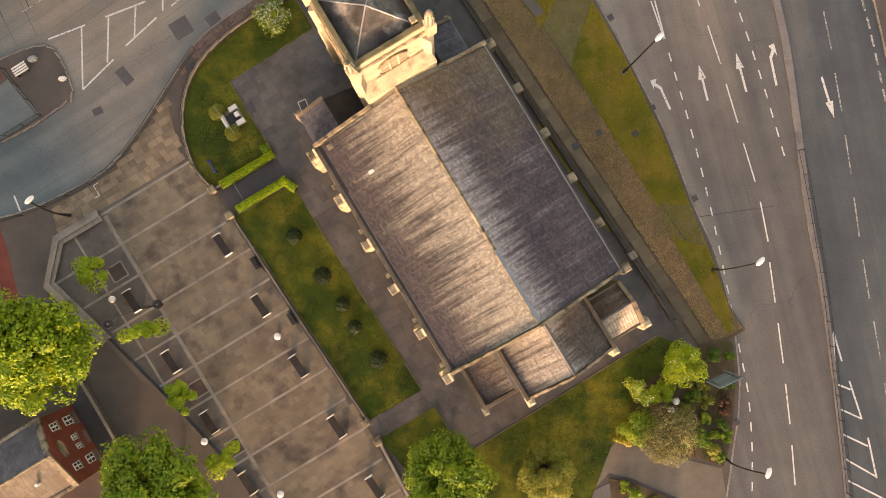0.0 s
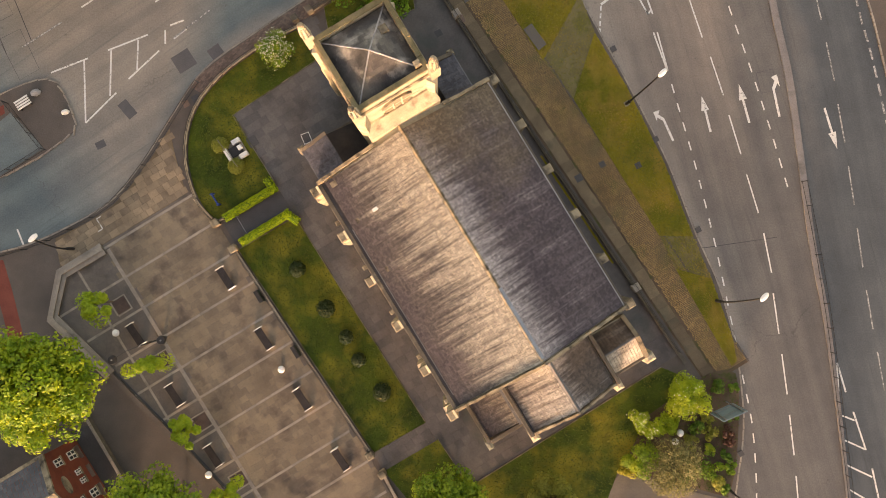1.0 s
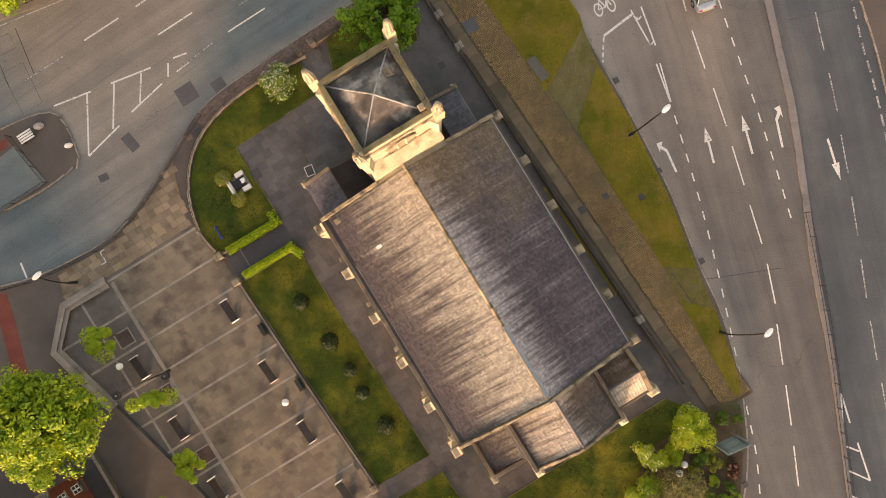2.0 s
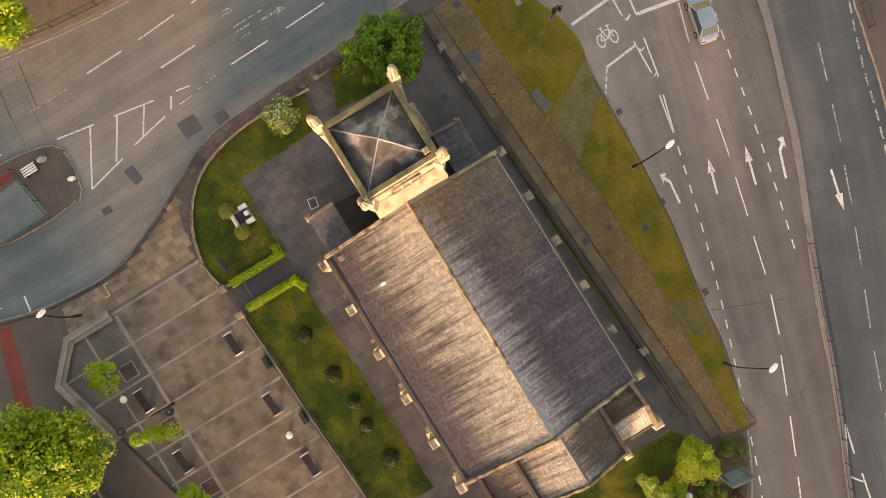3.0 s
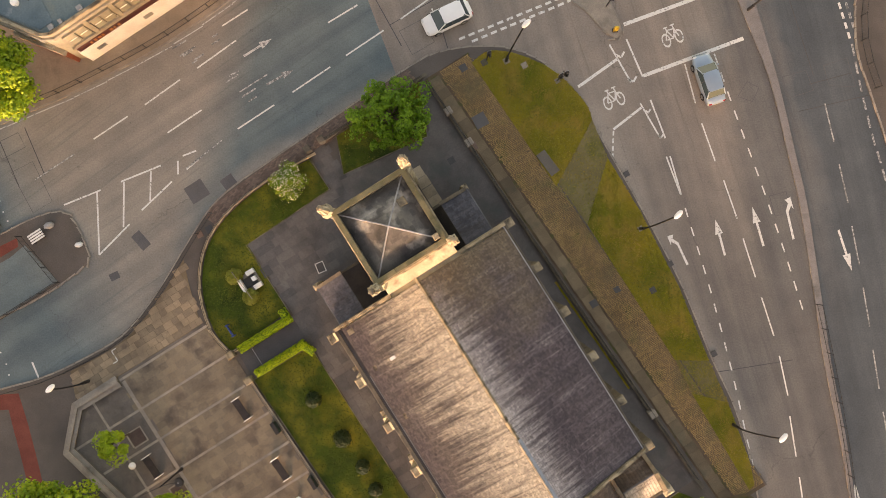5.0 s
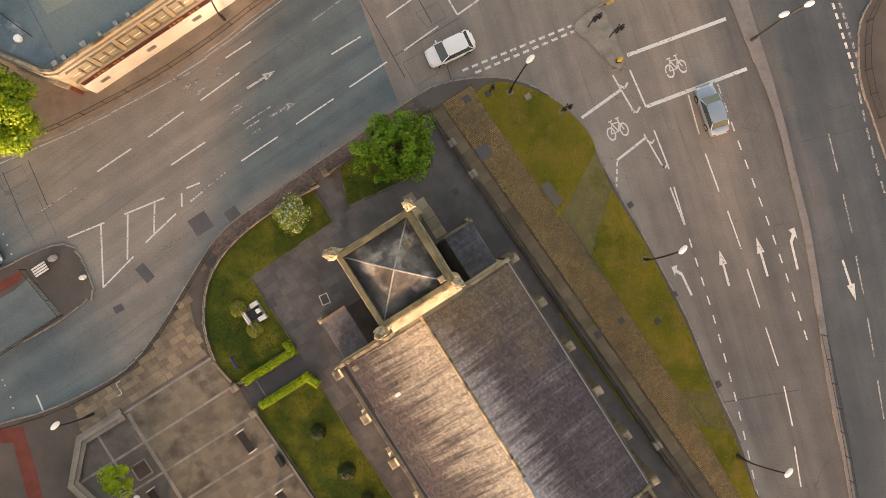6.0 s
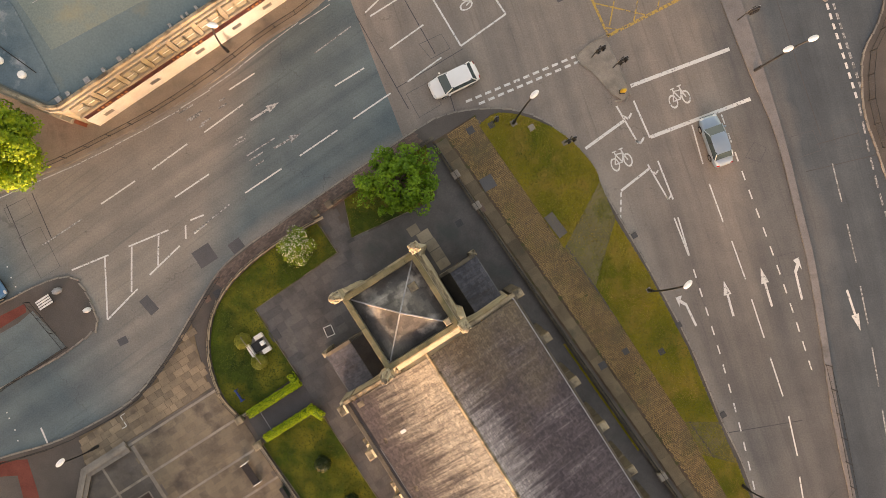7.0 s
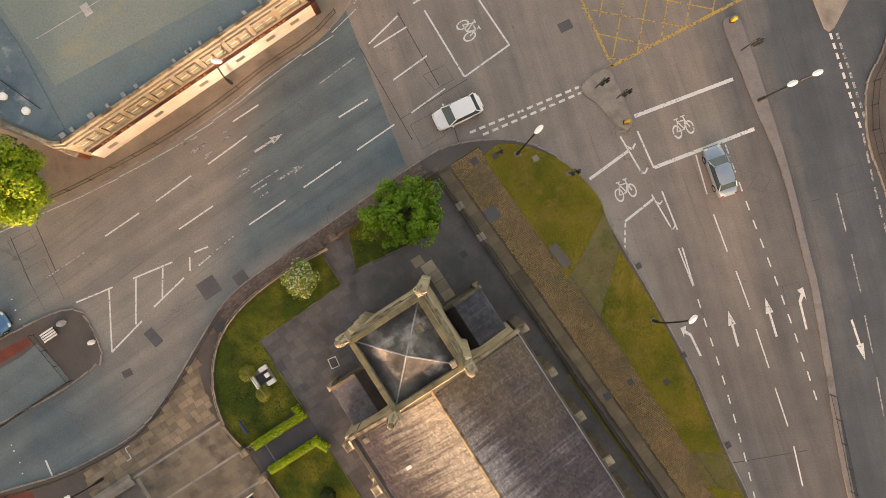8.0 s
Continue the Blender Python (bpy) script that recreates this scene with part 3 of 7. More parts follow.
def kerb_run(name, line, d, label, step=0.9):
    """Kerbstones, end to end, along a line."""
    g = Geo()
    pts = along(line, step)
    for x, y, a in pts:
        g.box(0.01, step - 0.01, *sorted((0.0, d)), -0.2, PAVE + 0.012, 0.02, pose(x, y, 0, 0, 0, math.degrees(a)))
    return solid(name, g, KERB, label, "kerb", kind="structure")


solid("island_surfacing", Geo().prism([(-35.4, 13.9), (-32.75, 10.95), (-36.5, 8.6), (-48, 2.8), (-48, 6.8), (-36.6, 12.9)], 0.0, PAVE + 0.005), ASPHALT_BLUE, "grey worn asphalt behind the island's guard rail", "pavement", kind="structure")
kerb_run("kerb", BLOCK, -0.16, "worn stone kerb round the church block")
kerb_run("kerb_shops", SHOPSIDE, 0.16, "stone kerb before the shops")
kerb_run("kerb_east", EASTSIDE, 0.16, "stone kerb of the far footway")
kerb_run("kerb_island", REFUGE, -0.14, "stone kerb round the traffic island")
kerb_run("kerb_refuge", TRIANGLE + TRIANGLE[:1], 0.12, "pale kerb round the pedestrian refuge", 0.6)

kerb_run("kerb_median_west", MEDIAN_L[6:], 0.14, "pale kerb of the central reservation")
kerb_run("kerb_median_east", MEDIAN_R[6:], -0.14, "pale kerb of the central reservation")

# patches let into the road
PATCHES = [(-21.4, 18.0, 1.6, 1.5, 32), (-18.8, 18.7, 1.1, 1.0, 35), (-26.0, 14.1, 1.5, 0.85, -50), (-28.2, 11.25, 0.8, 0.6, 25), (8.1, 38.4, 1.1, 0.8, 25),]
for x, y, w, d, r in PATCHES:
    solid("road_patch", Geo().box(-w / 2, w / 2, -d / 2, d / 2, -0.05, 0.008), ROAD_PATCH, "dark rectangular repair patch in the asphalt", "road patch", pose(x, y, 0, 0, 0, r), "road patches", "structure")
# detector loops cut into the lanes
for loop in ([(26.3, 26.4), (28.21, 26.92), (28.82, 25.28), (26.82, 24.68)], [(29.66, 27.26), (31.57, 27.86), (32.25, 25.5), (30.09, 25.62)], [(23.41, 26.09), (24.39, 25.57), (23.83, 24.45), (22.66, 24.87)],
             [(25.06, 16.75), (26.42, 17.09), (26.75, 15.37), (25.48, 15.12)], [(-37.6, 22.21), (-35.82, 23.05), (-35.25, 21.86), (-37.03, 20.96)], [(-36.41, 19.83), (-34.69, 20.67), (-33.14, 17.41), (-34.72, 16.5)],
             [(-4.73, 30.7), (-2.93, 31.61), (-1.9, 29.8), (-3.71, 28.77)], [(-3.58, 34.72), (-1.77, 35.51), (-1.09, 34.31), (-2.65, 33.51)]):
    solid("detector_loop", ribbon(Geo(), loop + loop[:1], -0.022, 0.022, -0.05, 0.0066), ROAD_PATCH, "thin dark sealed detector loop in the asphalt", "road seam", None, "detector loops", "structure")
solid("road_seam", ribbon(Geo(), [(-5.56, 31.19), (-2.8, 32.7), (-0.02, 34.28)], -0.025, 0.025, -0.05, 0.0068), ASPHALT_DARK, "thin dark sealed seam in the asphalt", "road seam", None, "road seams", "structure")
# long repaired trench seams
for x, y, L_, r in [(26.9, 33.0, 13.6, 106.5), (23.0, 2.9, 7.5, 8), (30.5, 24.2, 6.0, 12), (30.2, 26.2, 3.6, 14), (-3.9, 36.9, 6.8, 118), (-1.2, 30.6, 3.4, 105), (-6.6, 33.3, 8.6, 118), (-34.5, 21.5, 4.2, 112), (-36.6, 20.6, 4.2, 112)]:
    solid("road_seam", Geo().box(-L_ / 2, L_ / 2, -0.035, 0.035, -0.05, 0.007), ASPHALT_DARK, "thin dark sealed seam in the asphalt", "road seam", pose(x, y, 0, 0, 0, r), "road seams", "structure")
solid("red_lane", Geo().prism([(-42, 1.4), (-38.0, 1.81), (-36.1, 1.91), (-35.4, -0.45), (-34.65, -3.55), (-34.0, -6.6), (-35.2, -6.6), (-36.05, -2.93), (-36.54, -1.01), (-36.92, 0.61), (-38.03, 0.57), (-42, 0.2)], 0.0, PAVE + 0.006), RED_LANE, "red surfaced strip across the footway", "red surfacing", kind="structure")
solid("red_lane_island", Geo().prism([(-40, 12.6), (-36.0, 14.5), (-35.9, 13.8), (-40, 11.4)], 0.0, PAVE + 0.006), RED_LANE, "red tactile paving on the traffic island", "red surfacing", kind="structure")


# ---------------------------------------------------------------- road markings
def stroke(parent, name, x0, y0, x1, y1, w, material=WHITE_LINE, z=0.014):
    d = math.hypot(x1 - x0, y1 - y0)
    g = Geo().box(0, d, -w / 2, w / 2, 0.0, z, 0, pose(x0, y0, 0, 0, 0, math.degrees(math.atan2(y1 - y0, x1 - x0))))
    return part(name, g, material, parent)


def marking(name, label, group="road markings"):
    return thing(name, pose(0, 0, 0), label, "road marking", group, "structure")


def dashed(label, line, step, dash, w, material=WHITE_LINE, start=0.0):
    m = marking("lane_line", label)
    for x, y, a in along(line, step):
        x, y = x + start * math.cos(a), y + start * math.sin(a)
        stroke(m, "dash", x, y, x + dash * math.cos(a), y + dash * math.sin(a), w, material)
    return m


dashed("short white dashes beside the nearside lane", smooth_line([(18.2, 15.9), (20.0, 9.6), (21.4, 4.0), (22.2, 0.3), (22.9, -3.2), (23.9, -8.2), (24.6, -12), (24.9, -17), (24.8, -24)], 5), 1.62, 0.75, 0.11)
dashed("long white lane dashes on the carriageway", smooth_line([(18.4, 27.6), (19.6, 23.0), (21.3, 18.3), (22.8, 13.5), (24.2, 8.7), (25.6, 3.8), (26.4, -1.5), (27.1, -6.7), (27.7, -11.8), (28.2, -17), (28.5, -23)], 5), 4.98, 3.3, 0.11)
dashed("short white dashes between turning lanes", smooth_line([(20.8, 28.4), (22.6, 23.0), (24.5, 17.5), (26.1, 12.5), (27.6, 7.4)], 5), 1.63, 0.8, 0.11)
dashed("worn lane dashes of the opposite carriageway", smooth_line([(29.7, 24.2), (30.8, 19.1), (31.7, 14.2), (32.5, 9.3), (33.2, 4.2), (33.9, -0.8), (34.8, -6), (35.8, -12), (36.8, -20)], 5), 5.1, 3.2, 0.11, WORN_LINE)
dashed("worn edge dashes along the far footway", smooth_line([(32.0, 29.0), (32.7, 25.2), (33.5, 21.6), (34.6, 17.5), (36.2, 10)], 5), 1.5, 1.0, 0.16, WORN_LINE)
dashed("worn edge line before the shops", beside(SHOPSIDE, -0.28)[4:-8], 3.0, 2.98, 0.08, FADED_LINE)
vee = marking("lane_divider", "narrow white vee at the lane divide")
stroke(vee, "line", 16.75, 20.1, 17.85, 17.0, 0.12)
stroke(vee, "line", 17.05, 20.15, 17.9, 17.0, 0.12)
for label, s in [("white stop line across two lanes", (13.5, 30.9, 21.6, 33.7, 0.3)), ("white stop line before the waiting car", (15.0, 26.7, 23.2, 29.6, 0.3)),
                 ("white stop line of the nearside lane", (9.7, 25.9, 12.9, 28.1, 0.24)), ("white cross line of the cycle lane", (12.5, 22.4, 14.9, 24.2, 0.2))]:
    stroke(marking("stop_line", label), "line", *s)
taper = marking("lane_divider", "pair of white lines with chevrons at the divide")
for s in [(12.3, 29.3, 14.0, 26.2), (13.7, 29.7, 14.95, 26.65)]:
    stroke(taper, "line", *s, 0.14)
for x, y in [(13.25, 28.35), (14.2, 26.35)]:
    stroke(taper, "chevron", x - 0.45, y + 0.12, x, y - 0.12, 0.16)
    stroke(taper, "chevron", x, y - 0.12, x + 0.25, y + 0.35, 0.16)
taper = marking("lane_divider", "narrow pair of white lines closing to a point")
for s in [(14.7, 24.5, 16.3, 21.6), (15.55, 24.75, 16.7, 21.6)]:
    stroke(taper, "line", *s, 0.13)
for x, y in [(15.35, 23.8), (16.35, 21.75)]:
    stroke(taper, "chevron", x - 0.2, y + 0.1, x, y - 0.12, 0.12)
    stroke(taper, "chevron", x, y - 0.12, x + 0.2, y + 0.2, 0.12)
dashed("short white dashes at the cycle lane's end", [(12.5, 22.3), (12.4, 20.4)], 0.62, 0.4, 0.13)


def arrow(x, y, deg, length, label, turn=0, material=WHITE_LINE):
    """A lane arrow whose shaft starts at (x, y); turn -1 / 1 hooks its head to the left / right."""
    a = thing("lane_arrow", pose(x, y, 0, 0, 0, deg), label, "lane arrow", "lane arrows", "structure")
    g = Geo()
    if not turn:
        part("shaft", Geo().box(-0.09, 0.09, 0, length * 0.62, 0, 0.014), material, a)
        part("head", Geo().prism([(-0.32, length * 0.6), (0.32, length * 0.6), (0, length)], 0, 0.015), material, a)
    else:
        part("shaft", Geo().box(-0.09, 0.09, 0, length * 0.72, 0, 0.014), material, a)
        s = turn
        part("head", Geo().prism([(-0.09 * s, length * 0.70), (0.10 * s, length * 0.66), (0.42 * s, length * 0.80), (0.55 * s, length * 0.70), (0.52 * s, length * 1.0), (0.0, length * 0.97), (0.22 * s, length * 0.87)], 0, 0.015), material, a)
    return a


arrow(18.3, 11.3, 24, 2.8, "white left-turn arrow on the nearside lane", -1)
arrow(21.35, 12.0, 14, 3.0, "white straight-ahead arrow on the carriageway")
arrow(24.5, 12.7, 15, 3.3, "white straight-ahead arrow on the carriageway")
arrow(26.95, 13.2, 12, 3.4, "white right-turn arrow by the reservation", 1)
arrow(30.6, 13.9, 197, 3.5, "white arrow on the opposite carriageway")
arrow(-17.4, 28.9, -59, 2.7, "worn white lane arrow on the side road", 0, FADED_LINE)
arrow(-15.6, 26.55, -62, 2.5, "very worn lane arrow on the side road", 0, WORN_LINE)

hatch = marking("hatched_area", "white hatched area before the traffic island")
for s in [(-32.2, 17.1, -29.2, 18.25), (-29.5, 18.1, -29.4, 13.0), (-29.4, 13.0, -26.9, 15.45), (-27.55, 18.9, -24.3, 20.15), (-27.3, 18.9, -27.4, 15.2), (-25.1, 19.7, -25.2, 17.3), (-25.9, 16.55, -23.4, 18.85), (-22.9, 20.5, -22.9, 19.4),
          (-22.5, 20.9, -21.4, 21.3), (-22.2, 19.8, -21.2, 20.6)]:
    stroke(hatch, "line", *s, 0.13)
hatch = marking("hatched_area", "white chevron hatching beside the guard rail")
for s in [(31.5, -6.8, 32.2, -9.2), (32.8, -10.8, 33.8, -13.9), (31.9, -11.1, 32.9, -11.5), (32.1, -13.1, 33.75, -13.85), (32.2, -15.1, 34.3, -16.1), (34.3, -15.4, 35.0, -18.7), (32.4, -17.1, 35.0, -18.6), (32.5, -18.8, 35.8, -20.5), (31.5, -7, 31.6, -9.2)]:
    stroke(hatch, "line", *s, 0.14)
ROADDASH = [(-12.1, 34.2, -9.1, 36.3, 1), (-10.5, 31.5, -8.1, 32.9, 0), (-9.1, 28.8, -6.0, 30.8, 0), (-13.5, 25.9, -10.4, 27.9, 0), (-18.0, 23.0, -15.0, 24.9, 0), (-6.0, 34.4, -3.2, 36.3, 0), (-4.6, 31.7, -1.8, 33.6, 0),
            (-19.1, 31.4, -17.0, 32.7, 0), (-21.2, 28.0, -18.0, 30.2, 0), (-25.5, 25.1, -22.6, 27.1, 0), (-23.7, 22.8, -20.9, 24.6, 0), (-29.7, 22.4, -26.9, 24.2, 0), (-34.5, 19.2, -31.3, 21.2, 1), (-22.2, 19.9, -19.3, 22.1, 1),
            (-7.9, 37.4, -5.5, 39.6, 0), (-7.5, 37.1, -4.8, 38.7, 0), (-17.8, 26.0, -15.5, 27.4, 1)]
lanes = marking("lane_line", "white lane dashes on the side road")
for x0, y0, x1, y1, worn in ROADDASH:
    stroke(lanes, "dash", x0, y0, x1, y1, 0.10 if worn else 0.12, WORN_LINE if worn else WHITE_LINE)
studs = marking("crossing_studs", "small white crossing studs across the lane")
for x, y in ((-37.46, 17.5), (-37.18, 16.62), (-36.84, 15.87), (-36.5, 15.34), (-37.78, 5.7), (-37.59, 5.23), (-37.14, 4.28), (-36.95, 3.4)):
    stroke(studs, "stud", x, y, x + 0.11, y, 0.11, WHITE_LINE, 0.02)
letters = marking("road_lettering", "worn unreadable white lettering on the asphalt")
for x, y, d in [(-22.6, 29.0, 1.5), (-21.4, 28.7, 0.9), (-21.6, 28.4, 0.5), (-20.0, 29.9, 0.8), (-23.2, 29.6, 1.35), (-22.3, 29.0, 0.9), (-19.9, 30.5, 0.5), (-18.9, 26.8, 1.2), (-17.6, 25.6, 1.3), (-17.1, 25.2, 0.8), (-18.6, 27.3, 0.9)]:
    stroke(letters, "bar", x, y, x + d * COS, y + d * SIN, 0.13, WORN_LINE)
dashed("double give-way dashes across the side road", [(0.1, 29.95), (8.9, 33.35)], 0.84, 0.52, 0.2)
dashed("double give-way dashes across the side road", [(1.15, 29.75), (9.1, 32.9)], 0.84, 0.52, 0.2)
dashed("double give-way dashes by the splitter island", [(29.6, 37.2), (31.8, 29.6)], 0.84, 0.52, 0.2)
dashed("double give-way dashes by the splitter island", [(30.15, 37.2), (32.1, 30.6)], 0.84, 0.52, 0.2, WORN_LINE)
box_ = marking("cycle_box", "white outlined cycle box at the stop line")
for s in [(-3.3, 40.0, -0.2, 34.5), (-0.2, 34.5, 3.5, 37.0), (3.5, 37.0, 1.1, 40.8), (-4.2, 40.6, -2.6, 41.4)]:
    stroke(box_, "line", *s, 0.14)
yellow = marking("yellow_box", "yellow cross-hatched box junction")
stroke(yellow, "edge", 11.75, 35.0, 26.0, 41.9, 0.26, YELLOW_LINE, 0.015)
stroke(yellow, "edge", 11.8, 35.0, 8.0, 44.0, 0.2, YELLOW_LINE, 0.015)
for x, y in ((10.9, 39.05), (11.9, 35.8), (13.9, 36.2), (15.86, 37.2), (17.87, 38.1), (20.1, 39.2), (22.2, 40.3)):
    stroke(yellow, "hatch", x, y, x + 0.215 * (45 - y), 45, 0.11, YELLOW_LINE)
for x0, y0, x1, y1 in ((11.55, 35.7, 12.7, 35.48), (10.55, 37.75, 14.95, 36.62), (9.4, 39.85, 17.9, 38.0), (9.0, 41.9, 20.2, 39.42), (8.5, 44.2, 23.4, 40.9)):
    stroke(yellow, "hatch", x0, y0, x1, y1, 0.11, YELLOW_LINE, 0.0145)
stroke(marking("white_line", "short white line at the footway's edge"), "line", -35.0, 4.4, -34.4, 2.9, 0.14)


def bicycle(x, y, deg):
    """A cycle symbol, 1.8 m long, painted flat."""
    b = thing("cycle_symbol", pose(x, y, 0, 0, 0, deg), "white painted cycle symbol on the asphalt", "cycle symbol", "cycle symbols", "structure")
    for cx in (-0.55, 0.55):
        g = Geo()
        for k in range(16):
            a0, a1 = 2 * math.pi * k / 16, 2 * math.pi * (k + 1) / 16
            g.prism([(cx + r * math.cos(a) * 0.8, r * math.sin(a) * 1.3 - 0.3) for r, a in ((0.33, a0), (0.45, a0), (0.45, a1), (0.33, a1))], 0, 0.014)
        part("wheel", g, WHITE_LINE, b)
    for s in [(-0.55, -0.3, -0.25, 0.45), (-0.25, 0.45, 0.35, 0.4), (0.35, 0.4, 0.55, -0.3), (-0.25, 0.45, 0.1, -0.3), (0.1, -0.3, 0.35, 0.4), (0.35, 0.4, 0.3, 0.75), (0.15, 0.75, 0.5, 0.75), (-0.25, 0.4, -0.28, 0.7), (-0.45, 0.7, -0.12, 0.7), (-0.55, -0.3, 0.1, -0.3)]:
        stroke(b, "frame", *s, 0.10)
    return b


bicycle(12.5, 25.0, 20), bicycle(17.35, 30.0, 20), bicycle(0.3, 38.4, -60)
# ---------------------------------------------------------------- lawns, yard and square (surfaces)
LAWN_NW = smooth_line([loc(a, b) for a, b in [(-10.6, 2.5), (-15.6, 2.2), (-16.3, 2.6), (-16.5, 4.6), (-15.7, 7.4), (-14.1, 9.7), (-12.1, 11.1), (-9.5, 11.9), (-6.1, 12.2), (-2.7, 12.0)]], 5)[5:]
LAWN_NW = [loc(-10.6, 2.5), loc(-15.6, 2.2)] + LAWN_NW + [loc(-2.6, 9.1), loc(-10.6, 8.8)]
LAWN_W = [loc(a, b) for a, b in [(-16.0, -0.7), (-10.6, -0.9), (-10.25, -20.6), (-15.2, -20.5)]]
LAWN_S = [loc(a, b) for a, b in [(-15.2, -22.2), (-10.1, -22.3), (-10.0, -26.9), (8.3, -26.7), (10.5, -29.6), (3.2, -31.6), (0.8, -32.2), (-6, -37.5), (-13.5, -34)]]
LAWN_N = [loc(a, b) for a, b in [(-0.9, 9.5), (6.4, 8.5), (8.2, 12.6), (0.2, 12.4)]]


def lawn(name, poly, label, material=GRASS, blade=BLADE, count=8000, top=0.15):
    m = thing(name, pose(0, 0, 0), label, "grass", "lawns", "stuff")
    part("turf", Geo().prism(poly, 0.0, top), material, m, kind="stuff")
    rng, g = random.Random(len(poly) * 7 + count), Geo()
    xs, ys = [p[0] for p in poly], [p[1] for p in poly]
    made = 0
    while made < count:
        x, y = rng.uniform(min(xs), max(xs)), rng.uniform(min(ys), max(ys))
        if not inside(poly, x, y):
            continue
        made += 1
        a, h, w = rng.uniform(0, 6.28), rng.uniform(0.02, 0.06), rng.uniform(0.04, 0.10)
        c, s = math.cos(a) * w, math.sin(a) * w
        g.add([(x - c, y - s, top - 0.01), (x + c, y + s, top - 0.01), (x + rng.uniform(-0.1, 0.1), y + rng.uniform(-0.1, 0.1), top + h)], [(0, 1, 2)])
    part("blades", g, blade, m, kind="stuff")
    return m


lawn("lawn", LAWN_NW, "mown green lawn with a rounded end round the memorial")
lawn("lawn", LAWN_W, "long mown lawn with clipped round shrubs", count=10000)
lawn("lawn", LAWN_S, "shaded green lawn behind the church", count=14000)
lawn("lawn", LAWN_N, "small lawn under the tree by the tower", count=2400)
V1 = smooth_line([(1.1, 28.0), (2.6, 28.95), (5.2, 28.5), (8.0, 27.0), (10.2, 24.6), (10.75, 23.2)], 4) + [(7.75, 17.85)]
V2 = [(11.95, 20.1), (10.2, 14.7), (17.1, 3.6), (19.85, 3.5), (17.5, 9.6), (14.5, 15.7)]
V3 = [(18.4, 0.9), (21.3, 0.1), (23.0, -4.8), (23.3, -6.6), (22.9, -7.0)]
lawn("verge", V1, "yellowing grass verge at the road corner", VERGE, BLADE_DRY, 11000)
lawn("verge", V2, "long yellow-green grass verge beside the road", VERGE, BLADE_DRY, 11000)
lawn("verge", V3, "narrow tip of rough grass verge", VERGE, BLADE_DRY, 2500)
lawn("worn_path", [(7.75, 17.85), (10.75, 23.2), (11.95, 20.1), (10.2, 14.7)], "worn grass path trodden across the verge", WORN_GRASS, BLADE_DRY, 1200, 0.14)
lawn("worn_path", [(17.1, 3.6), (19.85, 3.5), (21.3, 0.1), (18.4, 0.9)], "worn earth and grass strip in the verge", WORN_GRASS, BLADE_DRY, 1500, 0.14)
BED = smooth_line([(21.0, -7.6), (23.2, -7.6), (23.4, -12.0), (23.0, -16.0), (22.5, -17.6)], 3) + [(16.2, -15.9), (13.9, -15.5), (16.0, -11.0)]
solid("drive", Geo().prism([(10.4, -20.4), (11.1, -19.0), (13.75, -15.75), (16.0, -16.2), (22.4, -17.85), (22.75, -20.5), (19.0, -20.3), (15.0, -18.6), (13.2, -18.2), (11.7, -19.9)], 0.0, 0.125),
      surface("drive_concrete", (0.135, 0.112, 0.088), (0.19, 0.158, 0.126), 0.9, 0.4, 5.0, (0.14, 0.12, 0.10), (0.55, 0.75), 0.5), "pale concrete drive behind the garden", "drive", kind="structure")
lawn("planting_bed", BED, "planting bed of bare brown soil and weeds", SOIL, BLADE, 2500, 0.18)
lawn("planting_bed", [(13.2, -18.6), (15.0, -18.9), (19.0, -20.5), (18, -26), (14, -24)], "planting bed with low green shrubs", SOIL, BLADE, 300, 0.18)
solid("parking_area", Geo().prism([(12.0, -19.6), (13.9, -18.7), (17.8, -24.5), (14, -28), (8.5, -25)], 0.0, 0.13), ASPHALT, "grey asphalt parking area at the drive", "parking area", kind="structure")

# edging stones of the lawns
EDGING = surface("lawn_edging", (0.13, 0.11, 0.08), (0.21, 0.18, 0.13), 0.9, 0.8, 6.0, (0.08, 0.08, 0.03), (0.46, 0.62), 0.9)
for poly, label in [(LAWN_W, "thin pale edging round the long lawn"), (LAWN_N, "thin pale edging round the small lawn")]:
    solid("edging", ribbon(Geo(), poly + poly[:1], -0.07, 0.0, 0.05, 0.19), EDGING, label, "edging", kind="structure")
solid("edging", ribbon(Geo(), [loc(-2.55, 12.0), loc(-2.55, 9.05), loc(-10.65, 8.75), loc(-10.55, 2.5)], -0.08, 0.0, 0.05, 0.19), EDGING, "pale stone edging of the rounded lawn", "edging", kind="structure")
solid("edging", ribbon(Geo(), [loc(-10.1, -22.25), loc(-9.95, -26.85), loc(8.3, -26.65)], -0.07, 0.0, 0.05, 0.19), EDGING, "thin stone edging behind the church", "edging", kind="structure")

# ---------------------------------------------------------------- the church
church = thing("church", CH, "stone parish church with slate roofs and square west tower", "church")
NB, SB = -0.6, -19.75                           # ends of the nave
WE, EE, RA = -6.45, 7.05, 0.05                  # eaves and ridge, across
EAVE, RIDGE = 7.6, 9.95


